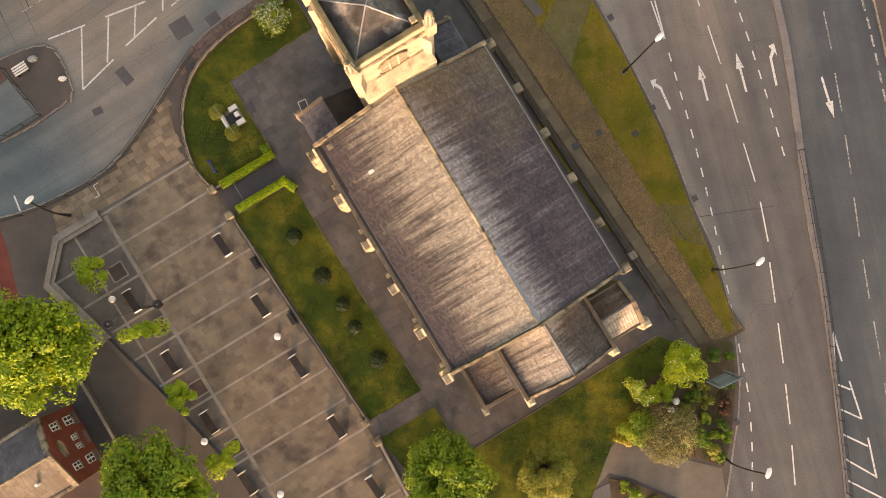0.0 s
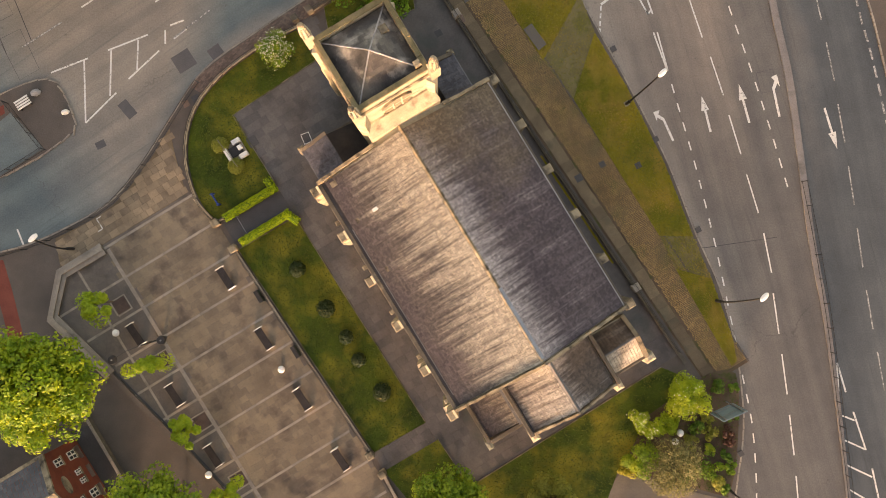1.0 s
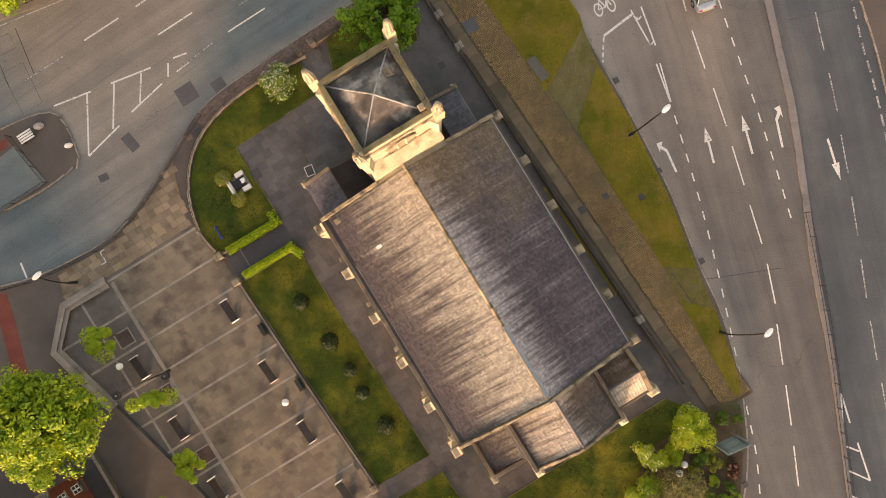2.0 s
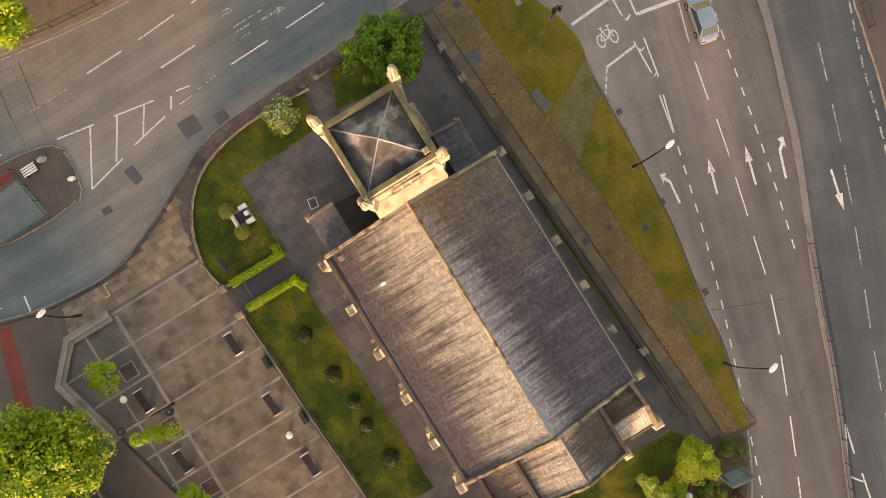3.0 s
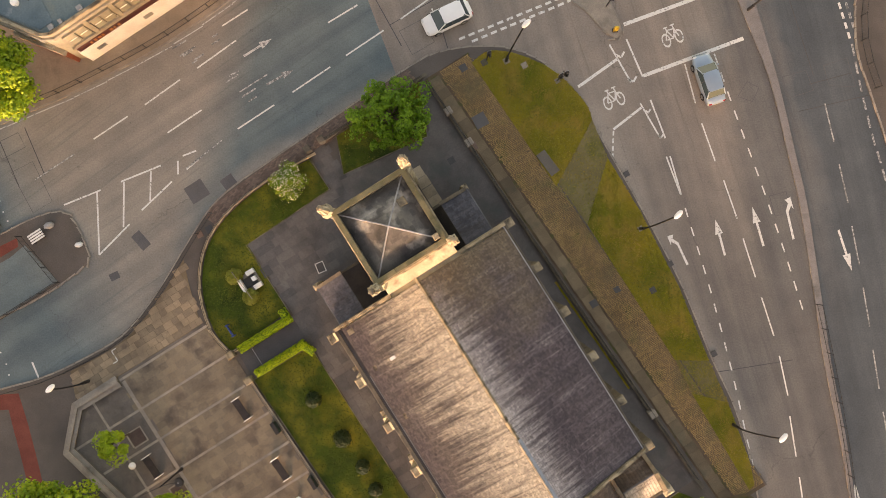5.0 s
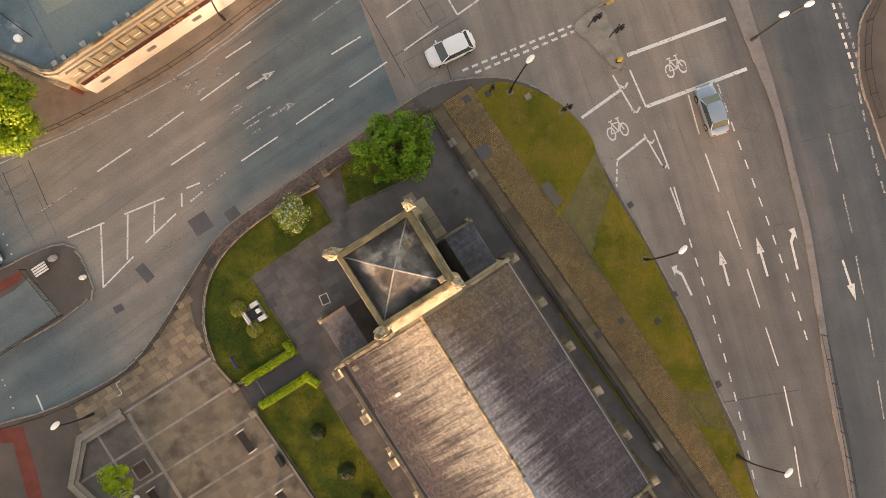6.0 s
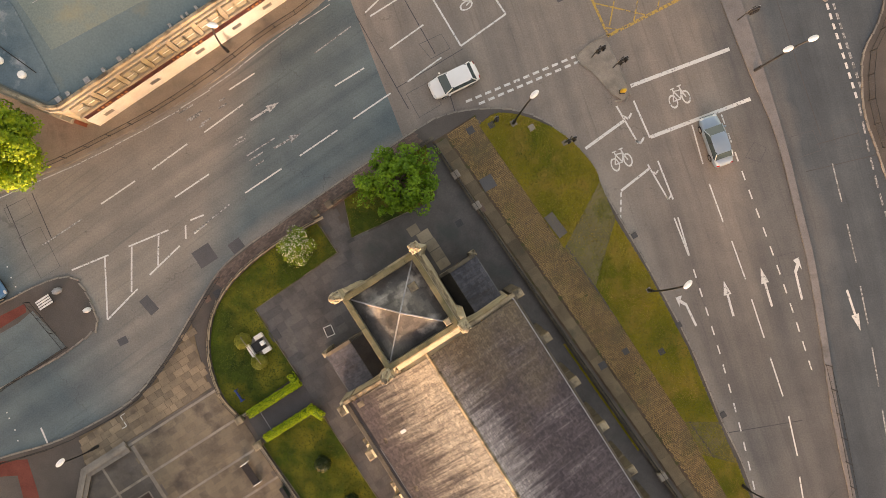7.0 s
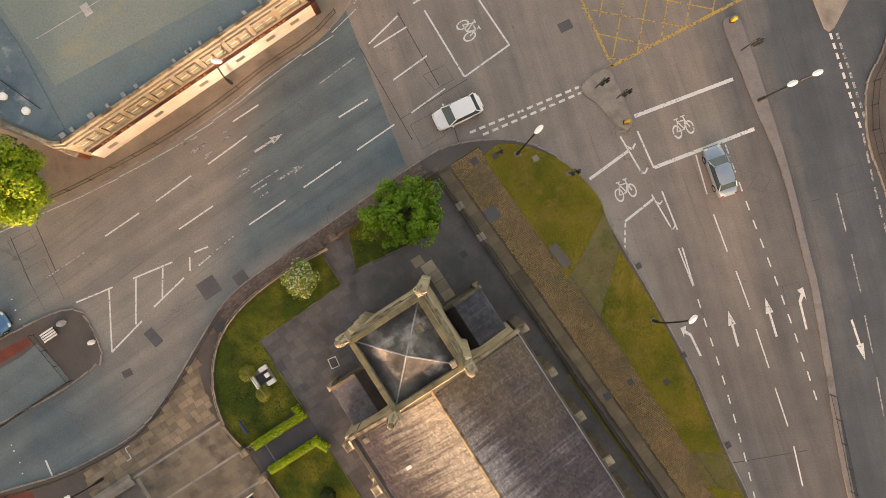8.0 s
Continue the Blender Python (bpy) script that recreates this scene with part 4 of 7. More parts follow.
def slope_slates(name, parent, material, x0, z0, x1, z1, y0, y1, w, h, seed, label=""):
    """Slates in broken courses on a slope from the eaves (x0, z0) to the ridge (x1, z1), between y0 and y1."""
    rng, g = random.Random(seed), Geo()
    run = math.hypot(x1 - x0, z1 - z0)
    ux, uz = (x1 - x0) / run, (z1 - z0) / run
    nx, nz = (-uz, ux) if ux > 0 else (uz, -ux)
    rows = max(1, round(run / h))
    h = run / rows
    for r in range(rows):
        y = y0 - rng.uniform(0, w)
        while y < y1:
            ww = w * rng.uniform(0.8, 1.2)
            ya, yb = max(y0, y + 0.008), min(y1, y + ww - 0.008)
            y += ww
            if yb - ya < 0.05:
                continue
            s0, s1 = r * h - 0.010, (r + 1) * h - 0.034
            lift = rng.uniform(0.035, 0.06)
            vs = []
            for s, t in ((s0, lift), (s1, 0.012)):
                for yy in (ya, yb):
                    for d in (0.0, t):
                        vs.append((x0 + ux * s + nx * d, yy, z0 + uz * s + nz * d))
            g.add(vs, [(0, 1, 3, 2), (4, 6, 7, 5), (1, 5, 7, 3), (0, 4, 5, 1), (2, 3, 7, 6)])
    board = Geo()
    board.add([(x0 + ux * s + nx * d, yy, z0 + uz * s + nz * d) for s in (0.0, run) for yy in (y0, y1) for d in (-0.05, 0.004)],
              [(0, 1, 3, 2), (4, 6, 7, 5), (1, 5, 7, 3), (0, 4, 5, 1), (2, 3, 7, 6), (0, 2, 6, 4)])
    part("roof_boarding", board, LEAD_DARK, parent)
    return part(name, g, material, parent, label, "stuff")


def gable(g, xa, xb, xr, y0, y1, eave, ridge, base=0.0):
    """A solid with a ridge along y."""
    p = [(xa, base), (xb, base), (xb, eave), (xr, ridge), (xa, eave)]
    vs = [(x, y0, z) for x, z in p] + [(x, y1, z) for x, z in p]
    return g.add(vs, [(0, 1, 2, 3, 4), (9, 8, 7, 6, 5)] + [(i, 5 + i, 5 + (i + 1) % 5, (i + 1) % 5) for i in range(5)])


part("nave_wall", gable(Geo(), WE + 0.1, EE - 0.1, RA, SB + 0.1, NB, EAVE - 0.12, RIDGE - 0.1), STONE, church)
slope_slates("west_slating", church, SLATE_SUNNY, WE, EAVE, RA, RIDGE, SB + 0.35, NB - 0.35, 0.24, 0.16, 1, "brown slates with pale streaks, toned warmer for the sunny side")
slope_slates("east_slating", church, SLATE_SHADY, EE, EAVE, RA, RIDGE, SB + 0.35, NB - 0.35, 0.24, 0.16, 2, "slates toned dark purple-grey for the shaded side, pale below the ridge")
ridge_tiles = Geo()
y = SB + 0.4
rng = random.Random(3)
while y < NB - 0.4:
    ridge_tiles.add([(RA - 0.17, y, RIDGE - 0.03), (RA, y, RIDGE + 0.10), (RA + 0.17, y, RIDGE - 0.03), (RA - 0.17, y + 0.46, RIDGE - 0.03), (RA, y + 0.46, RIDGE + 0.09), (RA + 0.17, y + 0.46, RIDGE - 0.03)],
                    [(0, 1, 4, 3), (1, 2, 5, 4), (0, 2, 1), (3, 4, 5)])
    y += 0.48
part("ridge_tiles", ridge_tiles, COPING, church, "pale stone ridge tiles", "stuff")
part("ridge_lead", Geo().add([(RA - 0.02, -19.2, RIDGE + 0.075), (RA + 0.20, -19.2, RIDGE - 0.05), (RA + 0.20, -13.6, RIDGE - 0.05), (RA - 0.05, -13.6, RIDGE + 0.075), (RA - 0.05, -19.2, RIDGE + 0.11), (RA + 0.22, -19.2, RIDGE + 0.0), (RA + 0.22, -13.6, RIDGE + 0.0), (RA - 0.05, -13.6, RIDGE + 0.11)],
     [(0, 1, 2, 3), (4, 7, 6, 5), (0, 4, 5, 1), (1, 5, 6, 2), (2, 6, 7, 3), (3, 7, 4, 0)]), surface("blue_lead", (0.21, 0.235, 0.265), (0.31, 0.33, 0.355), 0.5, 0.8, 6.0, metal=0.3), church, "blue-grey lead flashing along the ridge")
# gutters and wall heads
part("gutter", Geo().box(WE - 0.30, WE - 0.02, SB + 0.1, NB, EAVE - 0.30, EAVE - 0.16), LEAD_DARK, church, "dark lead gutter")
part("gutter", Geo().box(WE - 0.12, WE - 0.06, SB + 1.2, NB - 4.2, EAVE - 0.10, EAVE - 0.02), LEAD, church, "blue-grey lead gutter lip")
part("wall_head", Geo().box(WE - 0.62, WE - 0.30, SB + 0.1, NB, 6.6, EAVE - 0.12, 0.04), DARK_STONE, church)
part("aisle_wall", Geo().box(WE - 0.60, WE - 0.04, SB + 0.12, NB, 0.0, 6.6), STONE, church)
part("gutter", Geo().box(EE - 0.02, EE + 0.09, SB + 0.2, NB - 0.1, EAVE - 0.12, EAVE - 0.0), PALE_LEAD, church, "pale weathered eaves gutter")
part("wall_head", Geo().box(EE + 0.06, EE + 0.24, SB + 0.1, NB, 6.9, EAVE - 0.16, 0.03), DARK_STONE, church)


def coping_run(parent, pts, y0, y1, piece, seed, up=0.22, name="coping_stone"):
    """Coping stones, one after the other, on a sloping wall head in the plane of x and z."""
    rng, g = random.Random(seed), Geo()
    for (x0, z0), (x1, z1) in zip(pts, pts[1:]):
        n = max(1, round(math.hypot(x1 - x0, z1 - z0) / piece))
        for k in range(n):
            t0, t1 = (k + 0.015) / n, (k + 0.985) / n
            j = rng.uniform(0.0, 0.09)
            a, b = (x0 + (x1 - x0) * t0, z0 + (z1 - z0) * t0), (x0 + (x1 - x0) * t1, z0 + (z1 - z0) * t1)
            h = up + j
            ya, yb = y0 - rng.uniform(0, 0.06), y1 + rng.uniform(0, 0.06)
            vs = [(a[0], ya, a[1] - 0.2), (b[0], ya, b[1] - 0.2), (b[0], yb, b[1] - 0.2), (a[0], yb, a[1] - 0.2), (a[0], ya + 0.04, a[1] + h), (b[0], ya + 0.04, b[1] + h), (b[0], yb - 0.04, b[1] + h), (a[0], yb - 0.04, a[1] + h)]
            me = Geo().add(vs, [(3, 2, 1, 0), (0, 1, 5, 4), (1, 2, 6, 5), (2, 3, 7, 6), (3, 0, 4, 7), (4, 5, 6, 7)])
            part(name, me, COPING, parent)


coping_run(church, [(WE - 0.55, EAVE - 0.1), (RA, RIDGE), (EE + 0.25, EAVE - 0.1)], SB + 0.06, SB + 0.26, 0.5, 5)
coping_run(church, [(WE - 0.55, EAVE - 0.1), (-2.1, EAVE + 1.5)], NB - 0.24, NB + 0.0, 0.55, 6)
coping_run(church, [(3.45, EAVE + 1.12), (EE + 0.25, EAVE - 0.1)], NB - 0.24, NB + 0.0, 0.55, 7)


def buttress(parent, x, y, out, width, top, stage, upper=0.62, stone=STONE, name="buttress"):
    """A two-stage buttress standing out from a wall along x (out > 0: to the right), with sloping offsets."""
    s = 1 if out > 0 else -1
    g, d = Geo(), abs(out)
    for depth, z0, z1 in ((d, 0.0, stage), (d * upper, stage, top)):
        prof = [(0, z0), (depth, z0), (depth, z1 - 0.45), (depth - 0.08, z1 - 0.40), (0.04, z1), (0, z1)]
        vs = [(x + s * px, y - width / 2, z) for px, z in prof] + [(x + s * px, y + width / 2, z) for px, z in prof]
        n = len(prof)
        fs = [tuple(range(n))[::-1], tuple(range(n, 2 * n))] + [(i, (i + 1) % n, n + (i + 1) % n, n + i) for i in range(n)]
        g.add(vs, fs if s < 0 else [f[::-1] for f in fs])
    b = part(name, g, stone, parent)
    reach = d * max(0.72, upper + 0.06)
    cap = Geo().box(x + 0.02 if s > 0 else x - reach, x + reach if s > 0 else x - 0.02, y - width / 2 - 0.05, y + width / 2 + 0.05, top - 0.42, top - 0.14, 0.07)
    part("cap", cap, COPING, b)
    return b


for k in range(6):
    yy = -1.15 - 3.73 * k
    buttress(church, WE - 0.58, yy, -0.95, 0.62, 7.55, 5.0)
    # east buttresses in the dark stone: their deep shade is put into the colour
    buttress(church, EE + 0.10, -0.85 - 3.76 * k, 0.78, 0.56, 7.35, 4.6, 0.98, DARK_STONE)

for k in range(1, 6):
    yy = -1.15 - 3.73 * k + 1.05
    hopper = part("rain_hopper", Geo().box(WE - 0.95, WE - 0.62, yy - 0.17, yy + 0.17, 6.75, 7.15, 0.05), COPING, church, "pale rainwater hopper head")
    part("downpipe", Geo().tube((WE - 0.78, yy, 0.1), (WE - 0.78, yy, 6.8), 0.06, 0.06, 8), IRON, hopper)

# tower
TA0, TA1, TB0, TB1 = -1.97, 3.20, 0.28, 5.50
tower = Geo()
tower.box(TA0, TA1, TB0, TB1, 0.0, 15.0)
tower_wall = part("tower", tower, STONE, church, "square tower of pale sunlit sandstone")
plinth = Geo()
plinth.add([(TA0 - 0.15, NB, 0), (TA1 + 0.15, NB, 0), (TA1 + 0.15, TB1 + 0.15, 0), (TA0 - 0.15, TB1 + 0.15, 0), (TA0 - 0.15, NB, 10.2), (TA1 + 0.15, NB, 10.2), (TA1 + 0.15, TB1 + 0.15, 10.2), (TA0 - 0.15, TB1 + 0.15, 10.2),
            (TA0, TB0 - 0.02, 10.75), (TA1, TB0 - 0.02, 10.75), (TA1, TB1, 10.75), (TA0, TB1, 10.75)],
           [(0, 1, 5, 4), (1, 2, 6, 5), (2, 3, 7, 6), (3, 0, 4, 7), (4, 5, 9, 8), (5, 6, 10, 9), (6, 7, 11, 10), (7, 4, 8, 11)])
part("lower_stage", plinth, STONE, tower_wall)
for z, o in ((11.0, 0.10), (14.75, 0.14)):
    part("string_course", Geo().box(TA0 - o, TA1 + o, TB0 - o, TB1 + o, z, z + 0.20, 0.08), COPING, tower_wall)
for x0, x1, y0, y1 in ((TA0 + 0.03, TA1 - 0.03, TB0 + 0.03, TB0 + 0.32), (TA0 + 0.03, TA1 - 0.03, TB1 - 0.32, TB1 - 0.03), (TA0 + 0.03, TA0 + 0.32, TB0 + 0.32, TB1 - 0.32), (TA1 - 0.32, TA1 - 0.03, TB0 + 0.32, TB1 - 0.32)):
    part("parapet", Geo().box(x0, x1, y0, y1, 15.0, 15.72), STONE, tower_wall)
    # stepped coping: low and raised stones in turn
    n, lengthwise = 7, (x1 - x0) > (y1 - y0)
    for k in range(n):
        h = 0.21 if k in (1, 3, 5) else 0.16
        if lengthwise:
            c = Geo().box(x0 + (x1 - x0) * k / n, x0 + (x1 - x0) * (k + 1) / n, y0 - 0.02, y1 + 0.02, 15.72, 15.72 + h, 0.02)
        else:
            c = Geo().box(x0 - 0.02, x1 + 0.02, y0 + (y1 - y0) * k / n, y0 + (y1 - y0) * (k + 1) / n, 15.72, 15.72 + h, 0.02)
        part("merlon", c, MOSSY, tower_wall)
# pyramid roof of stone slabs
cx, cy, base_z, apex_z = (TA0 + TA1) / 2, (TB0 + TB1) / 2, 15.25, 16.58
hx, hy = (TA1 - TA0) / 2 - 0.36, (TB1 - TB0) / 2 - 0.36
part("roof_deck", Geo().add([(cx - hx, cy - hy, base_z - 0.03), (cx + hx, cy - hy, base_z - 0.03), (cx + hx, cy + hy, base_z - 0.03), (cx - hx, cy + hy, base_z - 0.03), (cx, cy, apex_z - 0.03)],
     [(0, 1, 4), (1, 2, 4), (2, 3, 4), (3, 0, 4), (3, 2, 1, 0)]), TOWER_ROOF, tower_wall)
slabs, rng = Geo(), random.Random(11)
for side_ in range(4):
    turn_ = Matrix.Translation((cx, cy, 0)) @ pose(0, 0, 0, 0, 0, 90 * side_)
    rows = 9
    for r in range(rows):
        t0, t1 = r / rows, (r + 1) / rows
        wide = hx * (1 - (t0 + t1) / 2) - 0.04
        n = max(1, round(2 * wide / 0.45))
        for k in range(n):
            xa, xb = -wide + 2 * wide * k / n + 0.006, -wide + 2 * wide * (k + 1) / n - 0.006
            z0, z1, l = base_z + (apex_z - base_z) * t0, base_z + (apex_z - base_z) * t1, rng.uniform(0.014, 0.024)
            y0, y1 = -hy * (1 - t0) + 0.01, -hy * (1 - t1)
            slabs.add([turn_ @ Vector(p) for p in ((xa, y0, z0), (xb, y0, z0), (xb, y1, z1), (xa, y1, z1), (xa, y0, z0 + l), (xb, y0, z0 + l), (xb, y1, z1 + 0.012), (xa, y1, z1 + 0.012))],
                      [(4, 5, 6, 7), (0, 1, 5, 4), (1, 2, 6, 5), (3, 0, 4, 7)])
part("slab_covering", slabs, TOWER_ROOF, tower_wall, "weathered stone slabs of a low pyramid roof", "stuff")
for sx, sy in ((-1, -1), (1, -1), (1, 1), (-1, 1)):
    part("hip", Geo().tube((cx + sx * hx, cy + sy * hy, base_z + 0.08), (cx, cy, apex_z + 0.06), 0.05, 0.05, 6), PALE_LEAD, tower_wall, "pale lead hip roll")
part("access_hatch", Geo().box(cx + 1.15, cx + 1.68, cy + 0.60, cy + 1.12, 15.4, 15.95, 0.04), COPING, tower_wall, "small stone roof hatch")
part("chimney_block", Geo().box(TA1 - 0.74, TA1 - 0.34, TB0 + 0.42, TB0 + 0.82, 15.1, 16.2, 0.06), COPING, tower_wall, "small stone block beside the parapet")


def pinnacle(parent, x, y):
    """A square shaft with a crocketed spire."""
    p = part("pinnacle", Geo().box(x - 0.31, x + 0.31, y - 0.31, y + 0.31, 14.6, 16.5, 0.06), STONE, parent, "crocketed stone corner pinnacle")
    part("spirelet", Geo().tube((x, y, 16.4), (x, y, 18.1), 0.30, 0.17, 8), STONE, p)
    for z in (16.6, 16.9, 17.2, 17.5, 17.8):
        r = 0.31 - 0.08 * (z - 16.4)
        for a in range(8):
            an = radians(45 * a)
            part("crocket", Geo().ball((x + r * math.cos(an), y + r * math.sin(an), z), 0.075, 0.075, 0.09, 6, 3), COPING if a % 2 else STONE, p)
    part("finial", Geo().ball((x, y, 18.15), 0.20, 0.20, 0.18, 8, 4), COPING, p)


for x, y in ((TA0 - 0.12, TB0 - 0.12), (TA1 + 0.16, TB0 - 0.12), (TA1 + 0.16, TB1 + 0.18), (TA0 - 0.12, TB1 + 0.18)):
    pinnacle(tower_wall, x, y)
    sx, sy = (-1 if x < cx else 1), (-1 if y < cy else 1)
    for out, top in ((0.28, 13.9), (0.40, 9.6), (0.52, 5.2)):
        g = Geo()
        for m_ in (pose(x - sx * 0.1, y - sy * 0.1, 0, 0, 0, math.degrees(math.atan2(sy, sx))),):
            prof = [(-0.3, 0), (out, 0), (out, top - 0.5), (-0.3, top)]
            vs = [m_ @ Vector((px, -0.34, z)) for px, z in prof] + [m_ @ Vector((px, 0.34, z)) for px, z in prof]
            g.add(vs, [(0, 1, 2, 3), (7, 6, 5, 4), (0, 4, 5, 1), (1, 5, 6, 2), (2, 6, 7, 3), (3, 7, 4, 0)])
        if sy > 0 or top > 10:
            part("diagonal_buttress", g, STONE, tower_wall)


def belfry_window(parent, m):
    """A pointed belfry opening with a hood mould, two mullions and stone louvres; local x across, y out of the wall, z up."""
    w, spring, rise, n = 0.95, 13.0, 0.85, 10
    arch = [(-w, 11.6), (w, 11.6)] + [(w * math.cos(math.pi * k / n), spring + rise * math.sin(math.pi * k / n)) for k in range(n + 1)]
    g = Geo()
    k_ = len(arch)
    g.add([m @ Vector((x, 0.012, z)) for x, z in arch] + [m @ Vector((x, -0.1, z)) for x, z in arch], [tuple(range(k_))] + [(i, (i + 1) % k_, k_ + (i + 1) % k_, k_ + i) for i in range(k_)])
    win = part("belfry_window", g, LOUVRE, parent, "louvred belfry window with stone tracery")
    for i in range(9):
        z = 11.7 + 0.22 * i
        half = w if z < spring else w * math.sqrt(max(0.05, 1 - ((z - spring) / rise) ** 2))
        part("louvre", Geo().add([m @ Vector(p) for p in ((-half, 0.015, z + 0.14), (half, 0.015, z + 0.14), (half, 0.11, z), (-half, 0.11, z), (-half, 0.015, z + 0.10), (half, 0.015, z + 0.10), (half, 0.11, z - 0.04), (-half, 0.11, z - 0.04))],
             [(0, 3, 2, 1), (4, 5, 6, 7), (3, 7, 6, 2), (0, 4, 7, 3), (1, 2, 6, 5)]), LOUVRE, win)
    for x in (-0.32, 0.32):
        part("mullion", Geo().box(x - 0.06, x + 0.06, 0.0, 0.15, 11.6, 13.75, 0, m), STONE, win)
    part("transom", Geo().box(-w, w, 0.0, 0.13, 12.6, 12.72, 0, m), STONE, win)
    for i in range(n):
        a0, a1 = math.pi * i / n, math.pi * (i + 1) / n
        vs = []
        for yy in (0.0, 0.16):
            for r, a in ((1.0, a0), (1.18, a0), (1.18, a1), (1.0, a1)):
                vs.append(m @ Vector((w * r * math.cos(a), yy, spring + rise * r * math.sin(a))))
        part("hood_mould", Geo().add(vs, [(0, 1, 2, 3), (7, 6, 5, 4), (0, 4, 5, 1), (1, 5, 6, 2), (2, 6, 7, 3), (3, 7, 4, 0)]), COPING, win)
    part("sill", Geo().box(-w - 0.15, w + 0.15, 0.0, 0.2, 11.45, 11.6, 0.04, m), COPING, win)


belfry_window(tower_wall, pose(cx, TB0, 0, 0, 0, 180))
belfry_window(tower_wall, pose(TA0, cy, 0, 0, 0, 90))
belfry_window(tower_wall, pose(cx, TB1, 0, 0, 0, 0))
belfry_window(tower_wall, pose(TA1, cy, 0, 0, 0, -90))


def lean_to(name, x_out, x_mid, x_in, y0, y1, z_out, z_mid, z_in, seed):
    """A low annexe beside the tower: slates up to a ridge, then a valley whose shade is put into dark lead."""
    a = part(name, Geo().box(min(x_out, x_in), max(x_out, x_in), y0, y1, 0, z_in - 0.35), DARK_STONE, church, "low slate-roofed annexe beside the tower")
    slope_slates("slating", a, SLATE_PLAIN, x_out, z_out, x_mid, z_mid, y0, y1 - 0.2, 0.36, 0.30, seed)
    g = Geo()
    lo = min(z_out, z_in) - 0.6
    prof = [(x_out, lo), (x_in, lo), (x_in, z_in), (x_mid, z_mid - 0.02), (x_out, z_out - 0.02)]
    if x_out > x_in:
        prof = prof[::-1]
    vs = [(x, y0, z) for x, z in prof] + [(x, y1 - 0.2, z) for x, z in prof]
    g.add(vs, [tuple(range(5)), tuple(range(5, 10))[::-1]] + [(i, 5 + i, 5 + (i + 1) % 5, (i + 1) % 5) for i in range(5)])
    part("valley", g, LEAD_DARK, a, "inner slope, its shade put into dark lead colour")
    s = -1 if x_out < x_in else 1
    part("verge_coping", Geo().add([(x_out, y1 - 0.22, z_out - 0.3), (x_mid, y1 - 0.22, z_mid - 0.3), (x_mid, y1 + 0.04, z_mid - 0.3), (x_out, y1 + 0.04, z_out - 0.3), (x_out, y1 - 0.22, z_out + 0.16), (x_mid, y1 - 0.22, z_mid + 0.16), (x_mid, y1 + 0.04, z_mid + 0.16), (x_out, y1 + 0.04, z_out + 0.16)],
         [(4, 5, 6, 7), (0, 1, 5, 4), (2, 3, 7, 6), (3, 0, 4, 7), (1, 2, 6, 5)] if s < 0 else [(7, 6, 5, 4), (4, 5, 1, 0), (6, 7, 3, 2), (7, 4, 0, 3), (5, 6, 2, 1)]), DARK_STONE, a)
    part("wall_coping", Geo().box(min(x_mid, x_in), max(x_mid, x_in), y1 - 0.22, y1 + 0.04, 2.0, z_in + 0.25, 0.05), DARK_STONE, a)
    part("gutter", Geo().box(x_out - 0.12 if s < 0 else x_out, x_out if s < 0 else x_out + 0.12, y0, y1, z_out - 0.12, z_out + 0.02), LEAD, a)
    part("corner_pier", Geo().box(x_out - 0.28, x_out + 0.22, y1 - 0.2, y1 + 0.28, 0, z_out + 0.1, 0.15), COPING, a)


lean_to("annexe", -7.0, -4.75, -2.05, NB, 2.75, 3.7, 4.7, 3.0, 21)
lean_to("annexe", 6.55, 4.25, 3.40, NB, 3.15, 3.7, 4.7, 3.6, 22)

# chancel and its two vestries
CHS = -24.35
part("chancel_wall", gable(Geo(), -3.15, 3.95, 0.45, CHS, SB + 0.1, 6.0, 7.55), STONE, church)
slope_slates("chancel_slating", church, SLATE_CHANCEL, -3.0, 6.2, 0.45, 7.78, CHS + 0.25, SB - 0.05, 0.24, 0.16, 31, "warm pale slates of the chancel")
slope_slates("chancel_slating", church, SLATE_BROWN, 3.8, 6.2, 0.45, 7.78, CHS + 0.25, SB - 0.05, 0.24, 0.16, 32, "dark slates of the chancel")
part("chancel_ridge", Geo().add([(0.3, CHS + 0.2, 7.76), (0.45, CHS + 0.2, 7.90), (0.62, CHS + 0.2, 7.76), (0.3, SB, 7.76), (0.45, SB, 7.90), (0.62, SB, 7.76)], [(0, 1, 4, 3), (1, 2, 5, 4), (0, 2, 1), (3, 4, 5), (0, 3, 5, 2)]), LEAD, church, "blue-white lead ridge")
coping_run(church, [(-3.35, 6.05), (0.45, 7.75), (4.15, 6.05)], CHS - 0.02, CHS + 0.17, 0.42, 33)
for x0, x1 in ((-3.45, -3.12), (3.92, 4.22)):
    part("chancel_parapet", Geo().box(x0, x1, CHS, SB, 5.5, 6.5, 0.05), DARK_STONE, church)
part("chancel_gutter", Geo().box(-3.1, -2.85, CHS + 0.2, SB, 6.1, 6.24), LEAD_DARK, church)
for x, y in ((-3.2, CHS), (4.05, CHS)):
    part("corner_buttress", Geo().box(x - 0.32, x + 0.32, y - 0.7, y + 0.1, 0, 5.6, 0.2), STONE, church)
part("south_vestry", Geo().box(-6.4, -3.35, -23.6, SB, 0, 4.1), STONE, church)
slope_slates("vestry_slating", church, SLATE_SUNNY, -6.2, 4.15, -3.5, 4.9, -23.35, SB - 0.05, 0.24, 0.16, 34)
